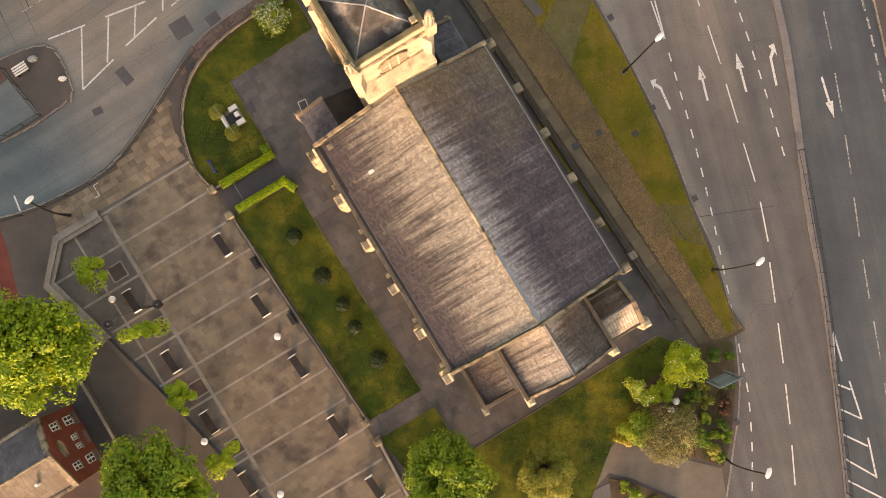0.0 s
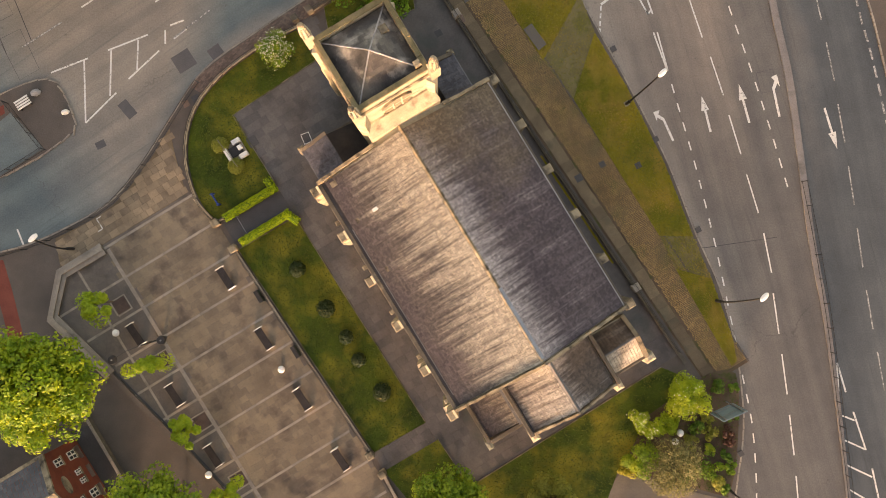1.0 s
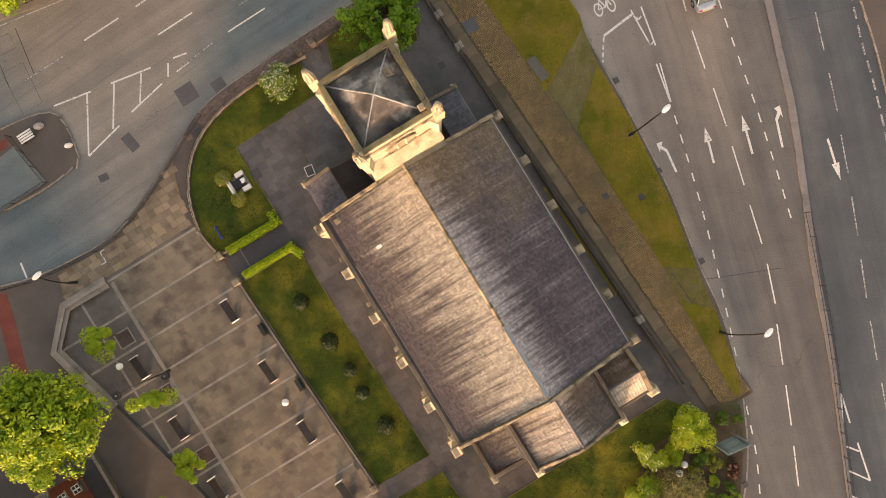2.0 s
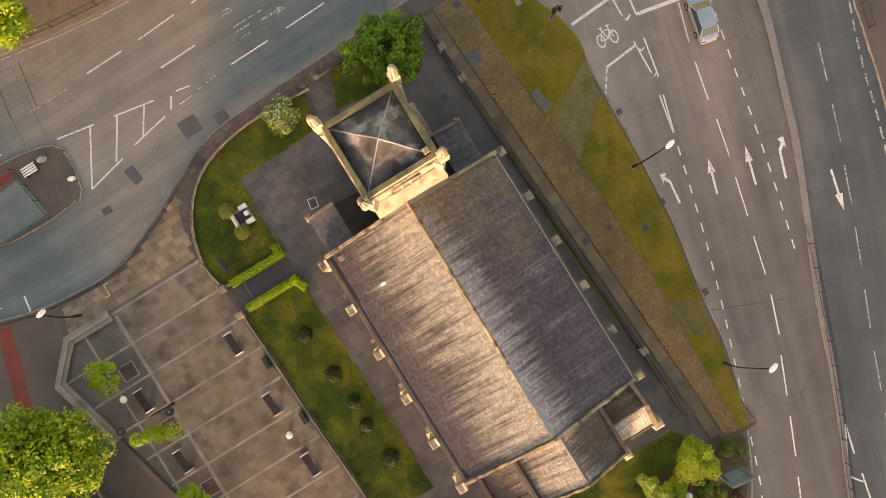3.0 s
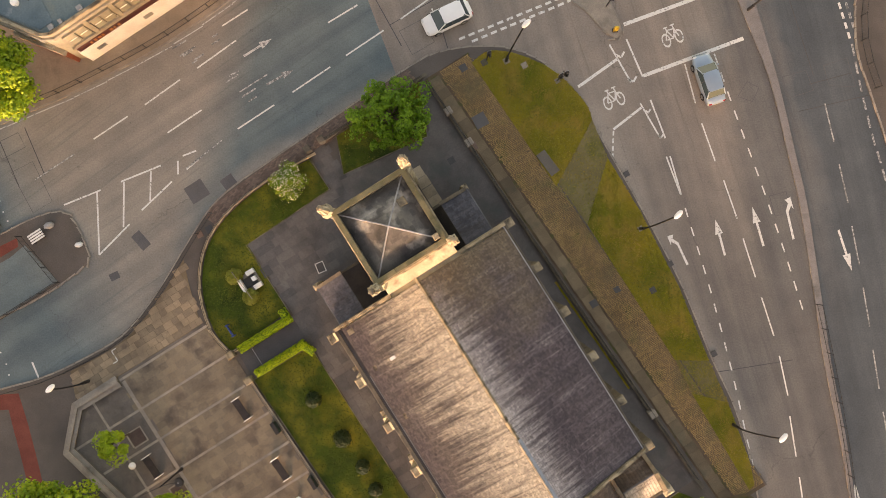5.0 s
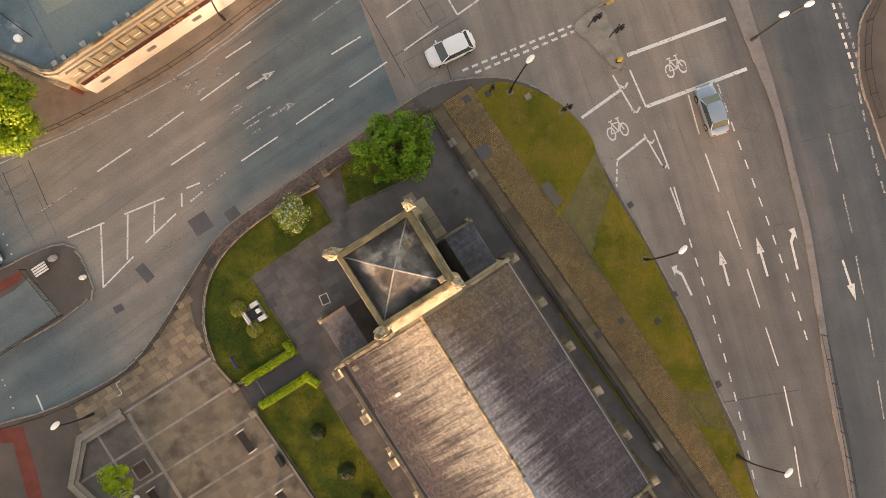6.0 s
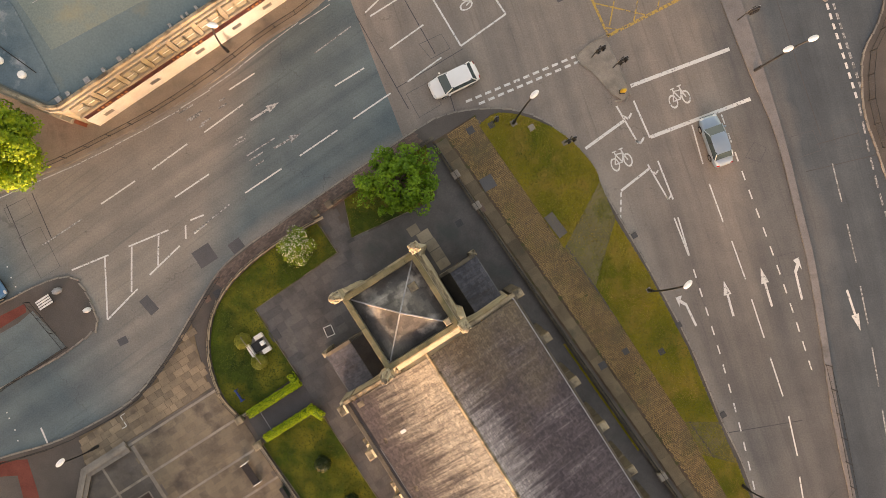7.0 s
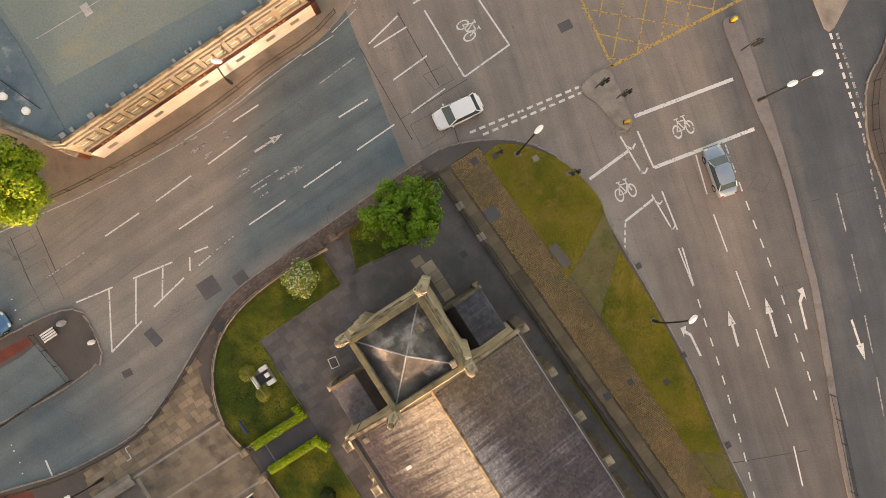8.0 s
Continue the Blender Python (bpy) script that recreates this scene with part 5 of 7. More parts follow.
part("vestry_infill", Geo().add([(-6.2, -23.35, 4.0), (-3.5, -23.35, 4.0), (-3.5, SB, 4.0), (-6.2, SB, 4.0), (-6.2, -23.35, 4.13), (-3.5, -23.35, 4.88), (-3.5, SB, 4.88), (-6.2, SB, 4.13)], [(0, 1, 5, 4), (1, 2, 6, 5), (2, 3, 7, 6), (3, 0, 4, 7), (4, 5, 6, 7)]), LEAD_DARK, church)
part("vestry_gutter", Geo().box(-3.72, -3.45, -23.5, SB, 4.82, 4.96), LEAD, church, "pale lead gutter against the chancel")
part("vestry_parapet", Geo().box(-6.5, -6.2, -23.7, SB, 3.6, 4.5, 0.05), DARK_STONE, church)
part("vestry_parapet", Geo().box(-6.2, -3.4, -23.72, -23.4, 3.6, 4.75, 0.05), DARK_STONE, church)
part("corner_buttress", Geo().box(-6.75, -6.3, -24.3, -23.6, 0, 3.9, 0.2), STONE, church)
north_vestry = part("east_vestry", Geo().box(4.2, 7.2, CHS + 0.1, -20.7, 0, 4.0), STONE, church)
gv = [(4.3, CHS + 0.2, 4.0), (7.0, CHS + 0.2, 4.0), (7.0, -20.8, 4.0), (4.3, -20.8, 4.0), (4.3, -22.35, 5.15), (7.0, -22.35, 5.15)]
part("vestry_roof", Geo().add(gv, [(0, 1, 5, 4), (2, 3, 4, 5), (1, 2, 5), (3, 0, 4), (3, 2, 1, 0)]), LEAD_DARK, church)
rot = pose(0, 0, 0, 0, 0, 90)
# south slope gets much paler slates: its sunlight is put into their colour
for y_e, seed, mat_ in ((CHS + 0.2, 36, SLATE_SUNLIT), (-20.8, 37, SLATE_BROWN)):
    holder = Geo()
    rng = random.Random(seed)
    rows, cols = 10, 11
    for r in range(rows):
        for c in range(cols):
            x0, x1 = 4.32 + 2.66 * c / cols + 0.01, 4.32 + 2.66 * (c + 1) / cols - 0.01
            t0, t1 = r / rows, (r + 1) / rows
            ya, yb = y_e + (-22.35 - y_e) * t0, y_e + (-22.35 - y_e) * t1
            za, zb, l = 4.0 + 1.15 * t0, 4.0 + 1.15 * t1, rng.uniform(0.04, 0.06)
            vs = [(x0, ya, za + l), (x1, ya, za + l), (x1, yb, zb + 0.02), (x0, yb, zb + 0.02), (x0, ya, za), (x1, ya, za)]
            fs = [(0, 1, 2, 3), (4, 5, 1, 0)]
            holder.add(vs, fs if y_e < -22 else [f[::-1] for f in fs])
    part("vestry_slating", holder, mat_, church, "", "stuff")
part("vestry_ridge", Geo().tube((4.3, -22.35, 5.17), (7.0, -22.35, 5.17), 0.09, 0.09, 6), LEAD, church, "white lead ridge roll")
part("vestry_coping", Geo().add([(7.0, CHS, 3.9), (7.3, CHS, 3.9), (7.3, -20.6, 3.9), (7.0, -20.6, 3.9), (7.0, CHS, 4.25), (7.3, CHS, 4.25), (7.3, -20.6, 4.25), (7.0, -20.6, 4.25), (7.0, -22.35, 5.4), (7.3, -22.35, 5.4)],
     [(4, 5, 9, 8), (6, 7, 8, 9), (0, 1, 5, 4), (2, 3, 7, 6), (1, 2, 6, 9, 5), (3, 0, 4, 8, 7)]), COPING, church)
part("vestry_parapet", Geo().box(4.2, 7.0, CHS - 0.05, CHS + 0.2, 3.4, 4.02, 0.05), DARK_STONE, church)
part("corner_buttress", Geo().box(6.95, 7.75, CHS - 0.55, CHS + 0.15, 0, 4.0, 0.2), STONE, church)
part("roof_light", Geo().box(-4.58, -4.18, -4.62, -4.38, 8.28, 8.50), WHITE_PAINT, church, "small pale patch slate on the roof")
for (a_, b_) in ((-6.2, -1.6), (-6.0, -4.7), (-6.0, -8.7)):
    part("patch_slate", Geo().box(a_, a_ + 0.5, b_, b_ + 0.4, EAVE + 0.05, EAVE + 0.27), COPING, church, "pale replaced slates")
# ---------------------------------------------------------------- planting
def leaves(g, rng, c, r, count, size, flat=0.35):
    """Leaves scattered through the outer part of an ellipsoid, facing outwards and up."""
    for _ in range(count):
        d = Vector((rng.gauss(0, 1), rng.gauss(0, 1), rng.gauss(0, 1) + flat)).normalized()
        k = rng.uniform(0.72, 1.06)
        p = Vector((c[0] + d.x * r[0] * k, c[1] + d.y * r[1] * k, c[2] + d.z * r[2] * k))
        n = (d + Vector((rng.uniform(-0.7, 0.7), rng.uniform(-0.7, 0.7), rng.uniform(-0.3, 0.9)))).normalized()
        u = n.orthogonal().normalized()
        u = Matrix.Rotation(rng.uniform(0, 6.28), 3, n) @ u
        w = n.cross(u)
        s = size * rng.uniform(0.65, 1.3)
        g.add([p - u * s * 0.9, p + w * s * 0.68 - n * s * 0.2, p + u * s * 0.9, p - w * s * 0.68 - n * s * 0.2], [(0, 1, 2, 3)])


def tree(name, x, y, label, material, height, radius, low, count, size, seed, clumps=26, category="tree", group="", squash=1.0, lobes=(), base=0.12, puff=(0.24, 0.40)):
    """A tapered trunk with limbs that reach into the clumps of leaves of a loose, uneven crown."""
    rng = random.Random(seed)
    t = thing(name, pose(x, y, base), label, category, group)
    mid, half = (height + low) / 2, (height - low) / 2
    centres = []
    for _ in range(clumps):
        d = Vector((rng.gauss(0, 1), rng.gauss(0, 1), rng.gauss(0, 1))).normalized() * rng.uniform(*((0.35, 0.82) if puff[0] > 0.2 else (0.45, 0.92)))
        c = Vector((d.x * radius, d.y * radius * squash, mid + d.z * half))
        centres.append((c, radius * rng.uniform(*puff)))
    centres += [(Vector(c), r) for *c, r in lobes]
    wood = Geo()
    r0 = max(0.05, radius * 0.055)
    fork = max(0.3, low + 0.15 * (height - low))
    wood.tube((0, 0, -0.1), (0.05 * radius, 0.03 * radius, fork), r0, r0 * 0.7, 8)
    wood.tube((0.05 * radius, 0.03 * radius, fork), (0, 0, mid + half * 0.5), r0 * 0.7, r0 * 0.25, 7)
    for c, r in centres:
        s = Vector((0.04 * radius, 0.02 * radius, fork + (c.z - fork) * 0.35))
        wood.tube(s, c, r0 * 0.32, r0 * 0.08, 5)
    part("trunk", wood, BARK, t)
    g, each = Geo(), max(6, count // len(centres))
    for c, r in centres:
        leaves(g, rng, c, (r * 1.1, r * 1.1, r * 0.9), each, size)
    part("crown", g, material, t)
    return t, centres


def bloom(t, centres, seed, count, size, material=BLOSSOM):
    rng, g = random.Random(seed), Geo()
    for c, r in centres:
        leaves(g, rng, c + Vector((0, 0, 0.1 * r)), (r * 1.2, r * 1.2, r), count // len(centres), size, 0.9)
    part("blossom", g, material, t, "creamy white blossom")


tree("lime_tree", -30.4, -7.3, "large leafy lime tree with sunlit yellow-green crown", LEAF_BIG, 9.6, 4.5, 2.6, 23000, 0.155, 41, 120, puff=(0.15, 0.29))
tree("lime_tree", -21.7, -17.9, "large green leafy tree beside the square", LEAF_MID, 9.0, 4.2, 2.6, 21000, 0.155, 42, 110, puff=(0.15, 0.29))
tree("garden_tree", 0.0, -17.7, "broad dark green tree behind the church", LEAF_MID, 5.2, 3.4, 1.0, 16000, 0.13, 43, 90, puff=(0.15, 0.29))
tree("garden_tree", 7.7, -17.5, "soft olive-green tree behind the church", LEAF_OLIVE, 4.3, 2.5, 0.6, 14000, 0.09, 44, 70, puff=(0.15, 0.29))
tree("street_tree", -34.9, 26.4, "bright yellow-green tree beside the shop building", LEAF_BIG, 8.4, 3.6, 2.2, 16000, 0.15, 45, 90, puff=(0.15, 0.29))
tree("yard_tree", -5.5, 23.3, "loose bright green tree by the church tower", LEAF_MAPLE, 4.6, 3.4, 1.0, 8600, 0.13, 46, 84, puff=(0.10, 0.19), squash=0.85, lobes=[(2.6, 1.9, 2.6, 0.8), (-2.6, -1.2, 2.4, 0.8), (1.9, -1.9, 2.2, 0.7)])
t_, c_ = tree("blossom_shrub", -13.7, 18.5, "rounded shrub covered in white blossom", LEAF_MID, 2.7, 1.55, 0.4, 4200, 0.085, 47, 30, "shrub")
bloom(t_, c_, 48, 1000, 0.075)
for k, (x, y, sq, lob) in enumerate([(-27.2, -1.5, 1.2, [(0.3, -1.1, 3.0, 0.7), (-0.7, 0.2, 3.1, 0.7)]), (-23.3, -6.4, 0.6, [(1.3, 0.4, 2.8, 0.7), (-1.5, -0.3, 2.7, 0.55)]), (-20.5, -11.2, 1.0, [(0.1, -1.5, 2.0, 0.3)]),
                                     (-17.3, -16.4, 1.1, [(0.9, 1.2, 2.9, 0.5), (-0.3, -0.6, 3.0, 0.8)]), (-13.6, -22.0, 1.0, [])]):
    tree("young_tree", x, y, "slender young tree with bright sparse leaves", LEAF_YOUNG, 3.9, 1.2, 2.0, 2600, 0.105, 50 + k, 11, "tree", "young trees in the square", sq, lob)
t_, c_ = tree("flowering_shrub", 18.7, -9.1, "tall bright green shrub with white flowers", LEAF_YOUNG, 3.2, 1.95, 0.5, 7000, 0.08, 61, 26, "shrub")
bloom(t_, c_, 62, 120, 0.07)
t_, c_ = tree("flowering_shrub", 15.3, -11.4, "yellow-green shrub with white flowers", LEAF_YOUNG, 2.4, 1.25, 0.3, 3000, 0.07, 63, 16, "shrub")
bloom(t_, c_, 64, 200, 0.07)
tree("garden_shrub", 17.1, -11.4, "bright green shrub between flowering bushes", LEAF_YOUNG, 2.0, 1.3, 0.2, 3000, 0.075, 65, 14, "shrub", squash=0.7)
tree("variegated_shrub", 17.7, -14.6, "large shrub with variegated cream leaves", LEAF_PALE, 3.0, 2.5, 0.3, 9000, 0.075, 66, 38, "shrub")
tree("garden_shrub", 15.3, -14.3, "mid-green garden shrub beside the drive", LEAF_MID, 2.2, 1.6, 0.2, 4500, 0.075, 67, 20, "shrub")
tree("golden_shrub", 14.25, -15.0, "small golden-leaved shrub at the bed's corner", LEAF_GOLD, 1.5, 0.85, 0.2, 900, 0.09, 68, 10, "shrub")
tree("purple_shrub", 22.5, -12.7, "low purple-leaved shrub by the kerb", LEAF_RED, 1.1, 0.75, 0.1, 800, 0.09, 69, 12, "shrub", squash=2.0)
for k, (x, y, r, h, mat_) in enumerate([(20.4, -15.4, 1.2, 1.0, LEAF_DARK), (21.6, -16.4, 0.8, 0.7, LEAF_OLIVE), (19.8, -11.9, 0.9, 0.9, LEAF_DARK), (20.9, -13.7, 0.7, 0.6, LEAF_MID), (21.6, -8.6, 0.8, 0.6, LEAF_DARK), (19.4, -13.0, 0.8, 0.8, LEAF_OLIVE),
                                        (22.6, -15.2, 0.6, 0.5, LEAF_MID), (15.2, -19.9, 0.9, 0.8, LEAF_MID), (16.8, -20.6, 0.7, 0.6, LEAF_OLIVE), (14.4, -19.2, 0.6, 0.6, LEAF_MID), (22.7, -10.9, 0.6, 0.7, LEAF_DARK), (21.0, -12.2, 0.8, 0.5, LEAF_OLIVE), (20.0, -9.6, 0.7, 0.6, LEAF_MID), (22.9, -8.7, 0.5, 0.6, LEAF_DARK), (21.3, -15.2, 0.9, 0.7, LEAF_MID), (19.2, -15.9, 0.7, 0.7, LEAF_DARK), (22.3, -16.9, 0.5, 0.5, LEAF_DARK), (20.7, -11.2, 0.6, 0.4, LEAF_OLIVE), (22.2, -14.3, 0.6, 0.6, LEAF_DARK), (18.2, -20.9, 0.5, 0.5, LEAF_RED)]):
    tree("low_shrub", x, y, "low green shrub in the planting bed", mat_, h, r, 0.1, 500, 0.09, 70 + k, 9, "shrub", "low shrubs in the beds")


def clipped(name, x, y, r, h, label, material, seed, group="", count=900):
    """A shrub clipped to a dome."""
    t = thing(name, pose(x, y, 0.13), label, "shrub", group)
    part("stem", Geo().tube((0, 0, -0.05), (0, 0, h * 0.5), 0.06, 0.04, 6), BARK, t)
    g, rng = Geo(), random.Random(seed)
    leaves(g, rng, (0, 0, h * 0.45), (r * 0.94, r * 0.94, h * 0.55), count, 0.085)
    leaves(g, rng, (0, 0, h * 0.42), (r * 0.7, r * 0.7, h * 0.4), count // 2, 0.09)
    part("foliage", g, material, t)
    return t


for k, (a, b, r) in enumerate([(-12.6, -4.6, 0.72), (-12.3, -8.5, 0.78), (-12.1, -11.3, 0.62), (-12.2, -13.4, 0.62), (-11.95, -16.6, 0.80)]):
    clipped("round_yew", *loc(a, b), r, 1.0, "dark clipped round yew on the lawn", LEAF_YEW, 90 + k, "clipped yews on the lawn")


def hedge(points, label, seed):
    t = thing("hedge", CH, label, "hedge", "hedges at the gate path")
    core, g, rng = Geo(), Geo(), random.Random(seed)
    for (a0, b0), (a1, b1) in zip(points, points[1:]):
        d = math.hypot(a1 - a0, b1 - b0)
        m = pose(a0, b0, 0, 0, 0, math.degrees(math.atan2(b1 - b0, a1 - a0)))
        core.box(-0.2, d + 0.2, -0.24, 0.24, 0.1, 0.85, 0.1, m)
        for _ in range(int(d * 420)):
            u, s = rng.uniform(-0.32, d + 0.32), rng.uniform(-math.pi * 0.55, math.pi * 0.55)
            p = m @ Vector((u, math.sin(s) * 0.32 + rng.uniform(-0.03, 0.03), 0.55 + math.cos(s) * 0.40 + rng.uniform(-0.03, 0.03)))
            leaves(g, rng, p, (0.02, 0.02, 0.02), 1, 0.06)
    part("inner_growth", core, LEAF_DARK, t)
    part("foliage", g, LEAF_HEDGE, t)


hedge([(-15.2, 1.92), (-10.9, 1.92), (-10.95, 2.6)], "clipped bright green hedge along the gate path", 101)
hedge([(-15.1, -0.42), (-11.0, -0.42), (-10.65, -1.2)], "clipped bright green hedge with a hooked end", 102)

# ---------------------------------------------------------------- walls and railings of the yard
def low_wall(name, line, width, height, label, material=KERB, piece=1.1, base=PAVE - 0.05):
    """A low wall with coping stones laid end to end."""
    w = thing(name, pose(0, 0, 0), label, "wall", "", "structure")
    part("wall", ribbon(Geo(), line, -width / 2 + 0.03, width / 2 - 0.03, base, height - 0.08), DARK_STONE, w)
    g = Geo()
    if not piece:
        ribbon(g, line, -width / 2, width / 2, height - 0.08, height)
    for x, y, a in along(line, piece) if piece else ():
        g.box(0.012, piece - 0.012, -width / 2, width / 2, height - 0.08, height, 0.025, pose(x, y, 0, 0, 0, math.degrees(a)))
    part("coping", g, material, w, "", "stuff")
    return w


def railing(line, height, label, base, gap=0.16, group="railings"):
    """Iron railings: two rails, standards and thin uprights."""
    r = thing("railing", pose(0, 0, 0), label, "railing", group)
    bars = Geo()
    for x, y, a in along(line, gap):
        bars.tube((x, y, base), (x, y, height), 0.012, 0.008, 4)
    part("uprights", bars, IRON, r, "", "stuff")
    for z in (base + 0.12, height - 0.1):
        part("rail", Geo().pipe([(*p, z) for p in line], 0.02), IRON, r)
    for x, y, a in along(line, 2.4):
        part("post", Geo().box(x - 0.03, x + 0.03, y - 0.03, y + 0.03, base - 0.05, height + 0.06), IRON, r)


WEST_WALL = [loc(-16.15, -0.75), loc(-15.85, -10), loc(-15.35, -20.3)]
WEST_WALL2 = [loc(-15.35, -22.3), loc(-16.0, -34)]
CURVE = beside(LAWN_NW[2:-2], 0.16)
EAST_WALL = [loc(8.75, 12.2), loc(8.95, 5.5), loc(9.35, -8), loc(9.85, -20), loc(10.1, -26.3)]
low_wall("yard_wall", WEST_WALL, 0.24, 0.42, "low dark stone wall with pale coping beside the square", KERB)
low_wall("yard_wall_south", WEST_WALL2, 0.24, 0.42, "low stone wall of the churchyard", KERB)
low_wall("yard_wall_curved", CURVE, 0.22, 0.42, "low curved churchyard wall with pale coping", surface("pale_coping", (0.30, 0.24, 0.17), (0.42, 0.34, 0.24), 0.85, 0.7, 6.0, (0.2, 0.16, 0.11), (0.55, 0.75), 1.0, "island", 0.12))
low_wall("yard_wall_east", EAST_WALL, 0.32, 0.45, "dark sooty wall under iron railings", DARK_STONE)
railing(EAST_WALL, 1.25, "black iron railings on the churchyard wall", 0.45, 0.15)
railing(WEST_WALL, 0.95, "black iron railings beside the square", 0.42, 0.16)
railing(CURVE, 0.95, "black iron railings round the rounded lawn", 0.42, 0.16)
low_wall("yard_wall_north", [loc(-0.9, 12.65), loc(8.6, 12.75)], 0.3, 0.5, "dark churchyard wall behind the tree", DARK_STONE)
railing([loc(-0.9, 12.65), loc(8.6, 12.75)], 1.1, "black iron railings by the footway", 0.5)


def pier(x, y, w, h, label, material=COPING):
    p = thing("gate_pier", pose(x, y, PAVE - 0.03, 0, 0, AXIS), label, "gate pier", "stone piers")
    part("shaft", Geo().box(-w / 2, w / 2, -w / 2, w / 2, 0, h - 0.12), material, p)
    part("cap", Geo().box(-w / 2 - 0.06, w / 2 + 0.06, -w / 2 - 0.06, w / 2 + 0.06, h - 0.12, h + 0.06, 0.07), material, p)


for a, b in ((-16.25, 1.95), (-16.1, -0.55), (-15.35, -20.4), (-15.3, -22.2)):
    pier(*loc(a, b), 0.48, 1.05, "pale weathered stone gate pier")
for a, b in ((8.85, 9.2), (8.95, 6.2), (9.8, -20.0)):
    pier(*loc(a, b), 0.5, 1.0, "weathered stone pier in the yard wall", KERB)
for a, b in ((-2.3, 12.6), (-0.95, 12.65)):
    pier(*loc(a, b), 0.45, 1.1, "dark stone gate pier by the footway", DARK_STONE)
gate = thing("entrance_gate", CH, "thin iron chain rail across the gate path", "gate")
part("rail", Geo().tube((-14.55, 1.6, 0.75), (-14.55, -0.2, 0.75), 0.02, 0.02, 6), GALV, gate)
for b in (1.55, -0.15):
    part("post", Geo().tube((-14.55, b, 0.1), (-14.55, b, 0.8), 0.03, 0.03, 6), GALV, gate)

# memorial on the rounded lawn
mem = thing("memorial", pose(*loc(-12.0, 6.15), 0.14, 0, 0, AXIS), "pale stone war memorial seat with dark slab", "memorial")
part("base", Geo().box(-0.75, 0.85, -0.75, 0.75, 0.0, 0.12, 0.03), KERB, mem)
part("wing", Geo().box(0.15, 0.85, -0.82, -0.45, 0.12, 0.50, 0.04), WHITE_PAINT, mem)
part("wing", Geo().box(0.15, 0.85, 0.45, 0.82, 0.12, 0.50, 0.04), WHITE_PAINT, mem)
part("back", Geo().box(-0.75, -0.45, -0.62, 0.55, 0.12, 0.55, 0.04), WHITE_PAINT, mem)
part("slab", Geo().box(-0.42, 0.62, -0.40, 0.40, 0.12, 0.3, 0.03), IRON, mem, "polished black slab")
part("block", Geo().box(0.36, 0.72, -0.16, 0.20, 0.3, 0.62, 0.04), LAMP_WHITE, mem, "white stone block")
part("step", Geo().box(1.2, 2.0, -0.42, 0.42, -0.05, 0.03, 0.01), ASPHALT_DARK, mem, "dark paving slab")
part("rod", Geo().tube((-0.62, 1.35, 0.9), (-0.35, -1.35, 0.9), 0.025, 0.025, 6), KERB, mem, "thin pale rail")
for b in (1.3, -1.3):
    part("rod_post", Geo().tube((-0.62 if b > 0 else -0.35, b, 0.0), (-0.62 if b > 0 else -0.35, b, 0.9), 0.025, 0.025, 6), KERB, mem)
clipped("clipped_shrub", *loc(-12.75, 7.15), 0.72, 0.85, "olive clipped shrub beside the memorial", LEAF_OLIVE, 111, "shrubs at the memorial")
clipped("clipped_shrub", *loc(-12.5, 5.05), 0.72, 0.85, "olive clipped shrub beside the memorial", LEAF_OLIVE, 112, "shrubs at the memorial")
sign_b = thing("blue_sign", pose(-18.75, 6.7, 0.13, 0, 0, -58), "small blue notice rail on the lawn", "sign")
part("panel", Geo().box(-0.55, 0.55, -0.05, 0.05, 0.35, 0.62, 0.01), BLUE, sign_b)
for x in (-0.5, 0.5):
    part("post", Geo().box(x - 0.04, x + 0.04, -0.12, 0.12, 0.0, 0.66, 0.01), BLUE, sign_b)
hatch_ = thing("ground_hatch", pose(-11.45, 11.65, 0.13, 0, 0, 22), "dark floor hatch with a thin white frame", "hatch")
part("lid", Geo().box(-0.3, 0.3, -0.38, 0.38, 0.0, 0.04), ASPHALT_DARK, hatch_)
for x0, x1, y0, y1 in ((-0.35, 0.35, -0.43, -0.38), (-0.35, 0.35, 0.38, 0.43), (-0.35, -0.3, -0.38, 0.38), (0.3, 0.35, -0.38, 0.38)):
    part("frame", Geo().box(x0, x1, y0, y1, 0.0, 0.055), WHITE_PAINT, hatch_)
for x, y, w, mat_ in ((1.05, 21.2, 0.7, BRICK_PAVE), (-0.7, 20.1, 0.55, ASPHALT_DARK), (1.7, 23.3, 1.1, ROAD_PATCH), (13.45, 18.75, 0.45, ASPHALT_DARK), (16.85, 11.4, 0.45, ASPHALT_DARK), (20.25, 4.05, 0.45, ASPHALT_DARK), (23.6, -14.1, 0.45, ASPHALT_DARK), (12.5, 9.4, 0.5, ASPHALT_DARK), (10.6, 8.3, 0.6, ASPHALT_DARK), (0.4, 27.6, 0.6, ASPHALT_DARK), (2.1, 28.0, 0.5, ASPHALT_DARK), (-20.4, 14.9, 0.6, ASPHALT_DARK), (-21.2, 14.5, 0.5, BRICK_PAVE), (15.4, 9.3, 0.5, ASPHALT_DARK)):
    solid("manhole_cover", Geo().box(-w / 2, w / 2, -w / 2, w / 2, 0.05, 0.167 if mat_ is not BRICK_PAVE else 0.172, 0.01), mat_, "rusty inspection cover set in the paving", "manhole cover", pose(x, y, 0, 0, 0, AXIS - 3), "inspection covers")

